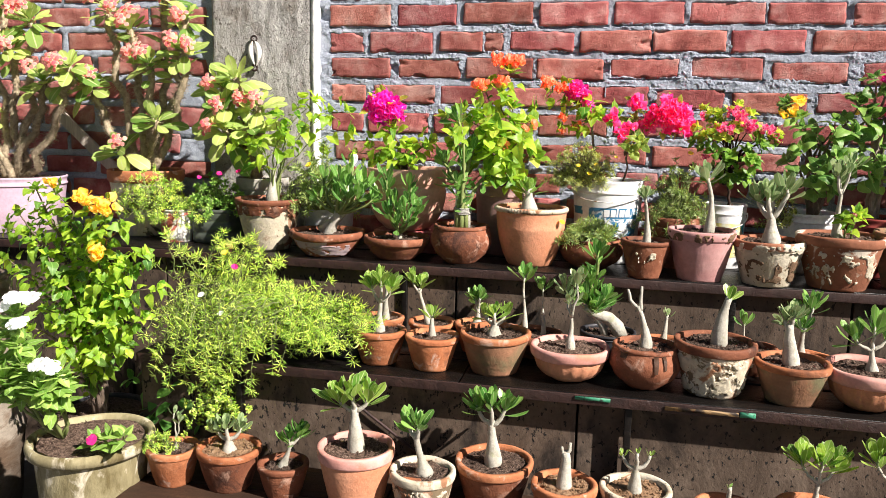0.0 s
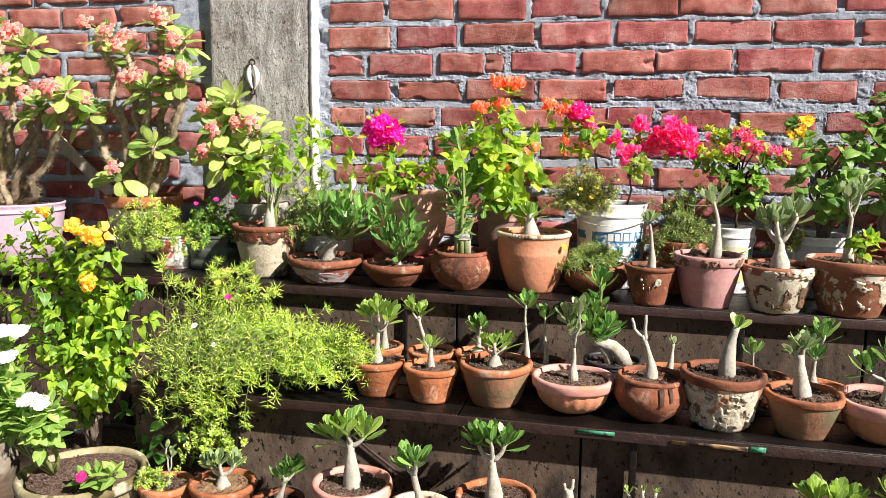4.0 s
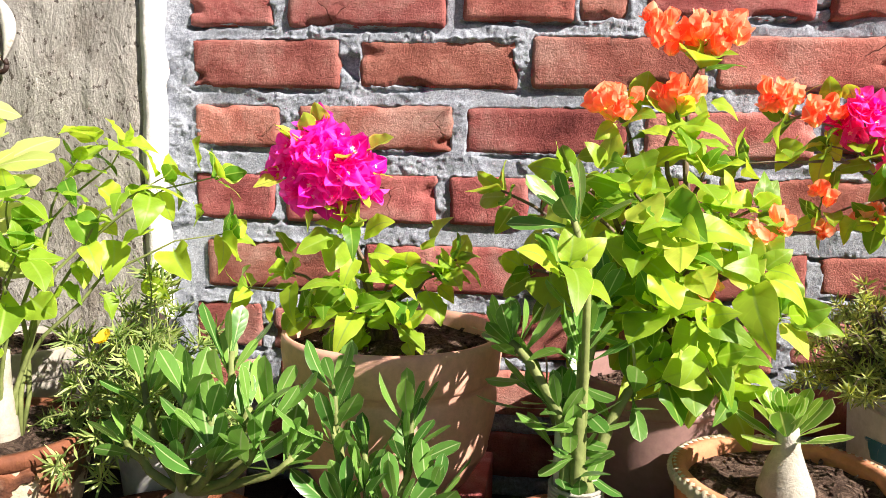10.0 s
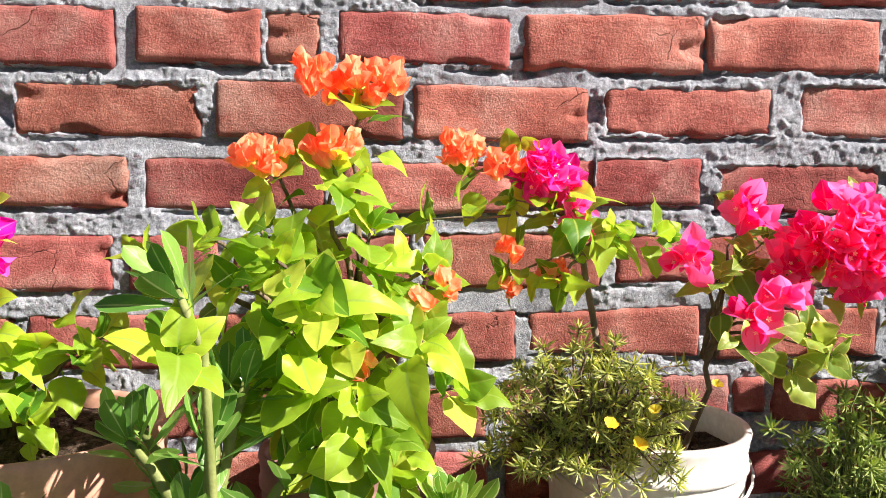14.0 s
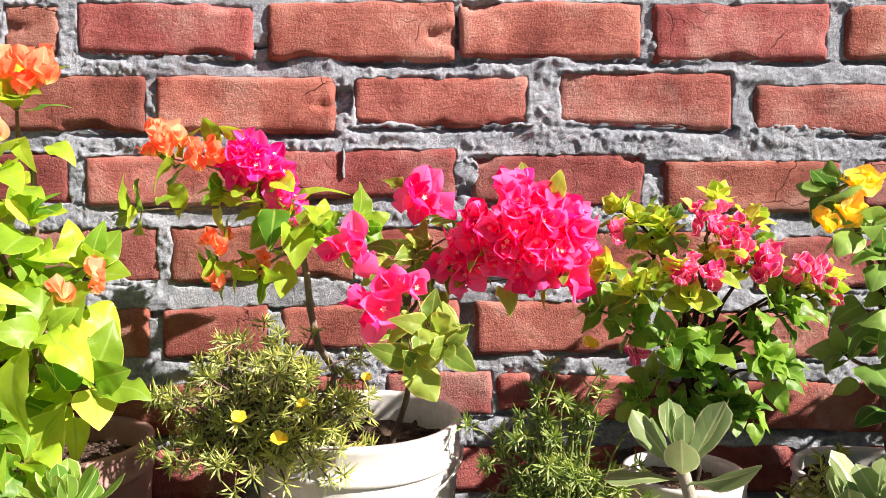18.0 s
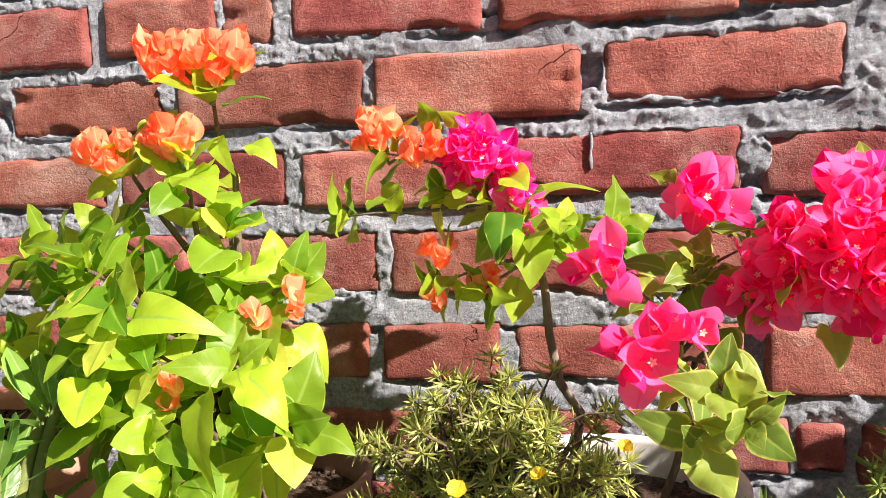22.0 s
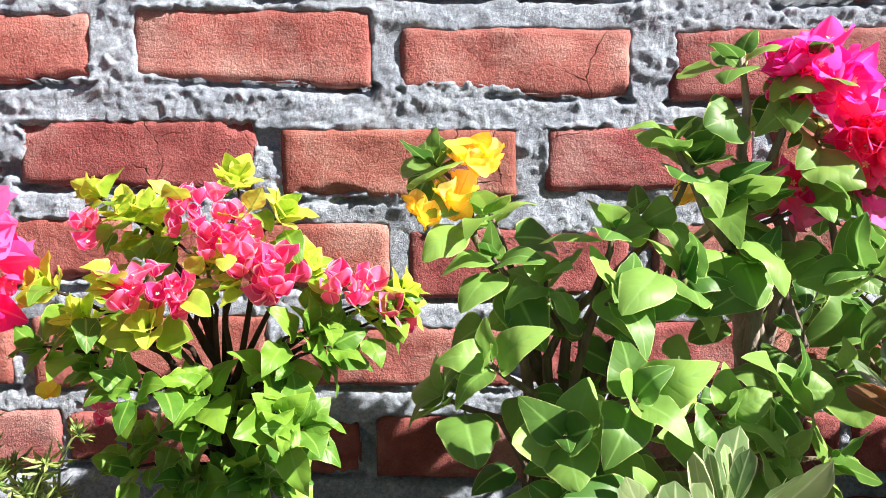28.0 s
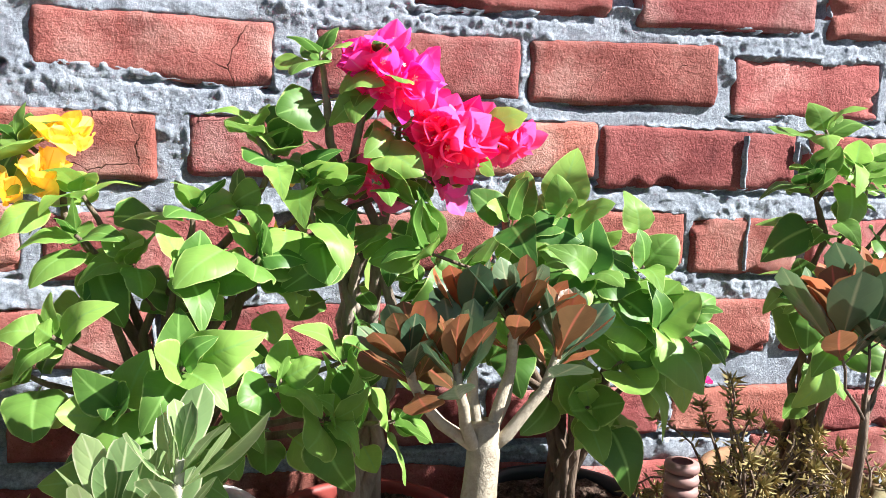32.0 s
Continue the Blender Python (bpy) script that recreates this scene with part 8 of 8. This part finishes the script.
young(0.345, 1.910, 0.388, [(0.345, 1.90, 0.455)], 0.016, 3, 0.016, F_ADENLIME, "short pruned adenium stub", dict())
young(0.540, 1.930, 0.398, [(0.500, 1.92, 0.535), (0.540, 1.90, 0.545), (0.575, 1.92, 0.530)], 0.016, 10, 0.062, F_ADENLIME, "adenium with long bright leaves", dict(fork=0.6))
young(0.730, 1.930, 0.398, [(0.655, 1.91, 0.555), (0.70, 1.90, 0.58)], 0.016, 9, 0.062, F_ADENLIME, "leaning adenium with bright leaves", dict(fork=0.6))
young(-0.790, 1.900, 0.370, [(-0.760, 1.89, 0.455), (-0.735, 1.90, 0.470)], 0.015, 12, 0.048, F_ADEN, "leaning adenium with dark green leaves", dict(fork=0.7))
young(-0.945, 1.912, 0.395, [(-0.975, 1.90, 0.455), (-0.940, 1.89, 0.470), (-0.910, 1.91, 0.460)], 0.022, 9, 0.042, F_ADENPALE, "thick adenium clump with grey-green tips", dict(fork=0.5, fat=0.6))
young(-1.100, 1.896, 0.382, [(-1.095, 1.89, 0.490), (-1.080, 1.89, 0.47)], 0.009, 5, 0.030, F_ADENPALE, "thin upright succulent with small leaves", dict())
sprawl = thing("adenium", (0.06, 2.335, 0.69), "adenium with a thick sprawling root and tall leafy shoots", "plant", "young adeniums")
_q = random.Random(77)
part_of("trunk", *tube([Vector(p) for p in ((0.082, 2.34, 0.682), (0.070, 2.338, 0.712), (0.045, 2.333, 0.736), (0.018, 2.33, 0.744), (-0.008, 2.325, 0.752), (-0.026, 2.32, 0.768))], [0.021, 0.021, 0.019, 0.017, 0.013, 0.009], 14), CAUDEX, sprawl)
part_of("trunk", *tube([Vector(p) for p in ((0.035, 2.34, 0.684), (0.030, 2.336, 0.712), (0.012, 2.33, 0.738))], [0.012, 0.012, 0.013], 10), CAUDEX, sprawl)
for _tip, _n in (((0.004, 2.31, 0.925), 11), ((-0.012, 2.31, 0.855), 11), ((0.030, 2.31, 0.800), 10), ((-0.02, 2.30, 0.80), 9), ((0.008, 2.30, 0.775), 9)):
    _b = bent((-0.012, 2.324, 0.754), _tip, (0.006, 0, 0), 6, _q)
    part_of("branch", *tube(_b, [0.0065, 0.006, 0.0055, 0.005, 0.0045, 0.004], 8), GREENSTEM, sprawl)
    rosette(Vector(_tip), _b[-1] - _b[-3] + UP * 0.02, F_ADEN, _n, 0.058, sprawl, _q, 0.7)
    for _f in (2, 3, 4):
        rosette(_b[_f], UP, F_ADEN, 3, 0.05, sprawl, _q, 0.9)
needles("succulent", (-1.13, 1.885, 0.385), mound(-1.135, 1.875, 0.385, 0.055, 0.05, 0.06, 40, _r), L_NEEDLE, "tuft of yellow-green moss rose in a small pot", GREENSTEM, 0.013, per=0.005, seed=15)

# the shrubs on the floor
bougainvillea((-1.50, 2.13, 0.35), [(-1.70, 2.03, 0.95), (-1.72, 2.03, 0.86), (-1.66, 2.02, 1.00), (-1.30, 2.00, 0.98), (-1.24, 2.00, 0.90), (-1.36, 2.00, 0.99), (-1.62, 2.05, 1.07), (-1.55, 2.05, 1.06), (-1.42, 2.03, 1.02), (-1.64, 2.04, 0.95), (-1.40, 2.02, 0.90), (-1.68, 2.03, 0.82), (-1.33, 2.02, 0.88), (-1.51, 2.0, 0.80), (-1.43, 1.98, 0.72), (-1.30, 1.99, 0.78), (-1.20, 2.0, 0.81), (-1.40, 1.98, 0.60), (-1.50, 1.98, 0.62), (-1.57, 2.0, 0.72), (-1.29, 1.98, 0.65), (-1.46, 2.02, 0.92), (-1.57, 2.02, 0.88), (-1.25, 2.0, 0.72), (-1.36, 1.99, 0.82), (-1.35, 1.98, 0.70), (-1.60, 2.06, 1.0), (-1.50, 2.03, 0.98), (-1.62, 2.0, 0.66), (-1.48, 1.97, 0.70), (-1.30, 2.0, 0.86), (-1.54, 1.98, 0.54)],
              F_GOLDLEAF, 0.040, "tall bushy bougainvillea with golden bracts", per=0.0105, seed=11, thick=0.008, start=0.35, whorl=6,
              bracts=[(-1.553, 2.03, 1.090, 0.024, 0.010, 12, F_YELLOW, 0.028, 0.0), (-1.421, 2.0, 1.052, 0.034, 0.020, 27, F_YELLOW, 0.030, 0.0), (-1.355, 2.0, 1.035, 0.034, 0.030, 36, F_YELLOW, 0.030, 0.1), (-1.376, 1.99, 0.905, 0.024, 0.024, 24, F_YELLOW, 0.03, 0.0)])


def periwinkle():
    rng = random.Random(30)
    at = (-1.405, 1.84, 0.402)
    t = thing("periwinkle", at, "white-flowered periwinkle bush in a big mossy pot", "flowering plant")
    for tx, ty, tz in ((-1.50, 1.80, 0.77), (-1.52, 1.80, 0.72), (-1.45, 1.76, 0.64), (-1.56, 1.78, 0.63), (-1.42, 1.76, 0.60), (-1.34, 1.76, 0.63), (-1.55, 1.76, 0.59), (-1.38, 1.74, 0.585), (-1.47, 1.78, 0.69), (-1.60, 1.8, 0.70), (-1.35, 1.78, 0.59), (-1.50, 1.75, 0.61)):
        tip = Vector((tx, ty, tz))
        path = bent(at, tip, ((tx - at[0]) * 0.15, 0, 0.0), 8, rng)
        part_of("stem", *tube(path, [0.005 * (1 - 0.08 * i) for i in range(8)], 6), GREENSTEM, t)
        for i in range(30):
            q = rng.uniform(4.0, 6.9)
            p = path[int(q)].lerp(path[int(q) + 1], q - int(q))
            v = any_way(rng)
            set_leaf(rng.choice(F_PERI), p, v + Vector((0, -0.4, 0.3)), UP + FRONT * 0.4, 0.050 * rng.uniform(0.7, 1.1), t)
        rosette(tip, UP + any_way(rng) * 0.2, F_PERI, 13, 0.052, t, rng, 1.05)
    for fx, fy, fz, heads in ((-1.535, 1.77, 0.795, 3), (-1.443, 1.77, 0.812, 4), (-1.581, 1.76, 0.722, 3), (-1.454, 1.76, 0.755, 2), (-1.556, 1.74, 0.638, 2), (-1.363, 1.73, 0.655, 3)):
        for k in range(heads):
            c = Vector((fx + 0.024 * (k - (heads - 1) / 2), fy - 0.01 * (k % 2), fz + rng.uniform(-0.010, 0.010)))
            flower(c, Vector((rng.uniform(-0.4, 0.4), -0.5, 0.8)), F_WHITE, 5, 0.0245, t, rng, 0.08)


periwinkle()
rosy = thing("rose_periwinkle", (-1.20, 1.80, 0.402), "small periwinkle with a rose flower in the big pot", "flowering plant")
_q = random.Random(6)
for i in range(3):
    _tip = Vector((-1.24 + 0.04 * i, 1.76, 0.455 + 0.01 * i))
    part_of("stem", *tube(bent((-1.20, 1.80, 0.398), _tip, (0, 0, 0.01), 5, _q), [0.003] * 5, 5), GREENSTEM, rosy)
    rosette(_tip, Vector((0, -0.3, 1)), F_PERI, 9, 0.045, rosy, _q, 1.1)
flower(Vector((-1.236, 1.735, 0.462)), Vector((0, -0.8, 0.6)), F_ROSE, 5, 0.015, rosy, _q, 0.1)
bougainvillea((-1.16, 2.22, 0.0), [(-1.20, 2.12, 0.35), (-1.12, 2.12, 0.42), (-1.30, 2.10, 0.40), (-1.36, 2.1, 0.5), (-1.22, 2.08, 0.50)], F_DEEP, 0.06, "shaded leafy shrub in the dark corner of the stand", per=0.03, seed=15, name="shrub", category="shrub")
for _x, _z in ((-1.184, 0.28), (-0.994, 0.262)):
    _t = thing("seedling", (_x, 1.74, 0.0), "pale green seedling before the low bench", "plant", "seedlings")
    part_of("stem", *tube(bent((_x, 1.74, -0.004), (_x, 1.72, _z - 0.02), (0.012, 0, 0), 6, _q), [0.004, 0.0036, 0.0033, 0.003, 0.0026, 0.0022], 6), GREENSTEM, _t)
    rosette(Vector((_x, 1.72, _z - 0.02)), UP, F_ADENLIME, 8, 0.04, _t, _q, 1.1)
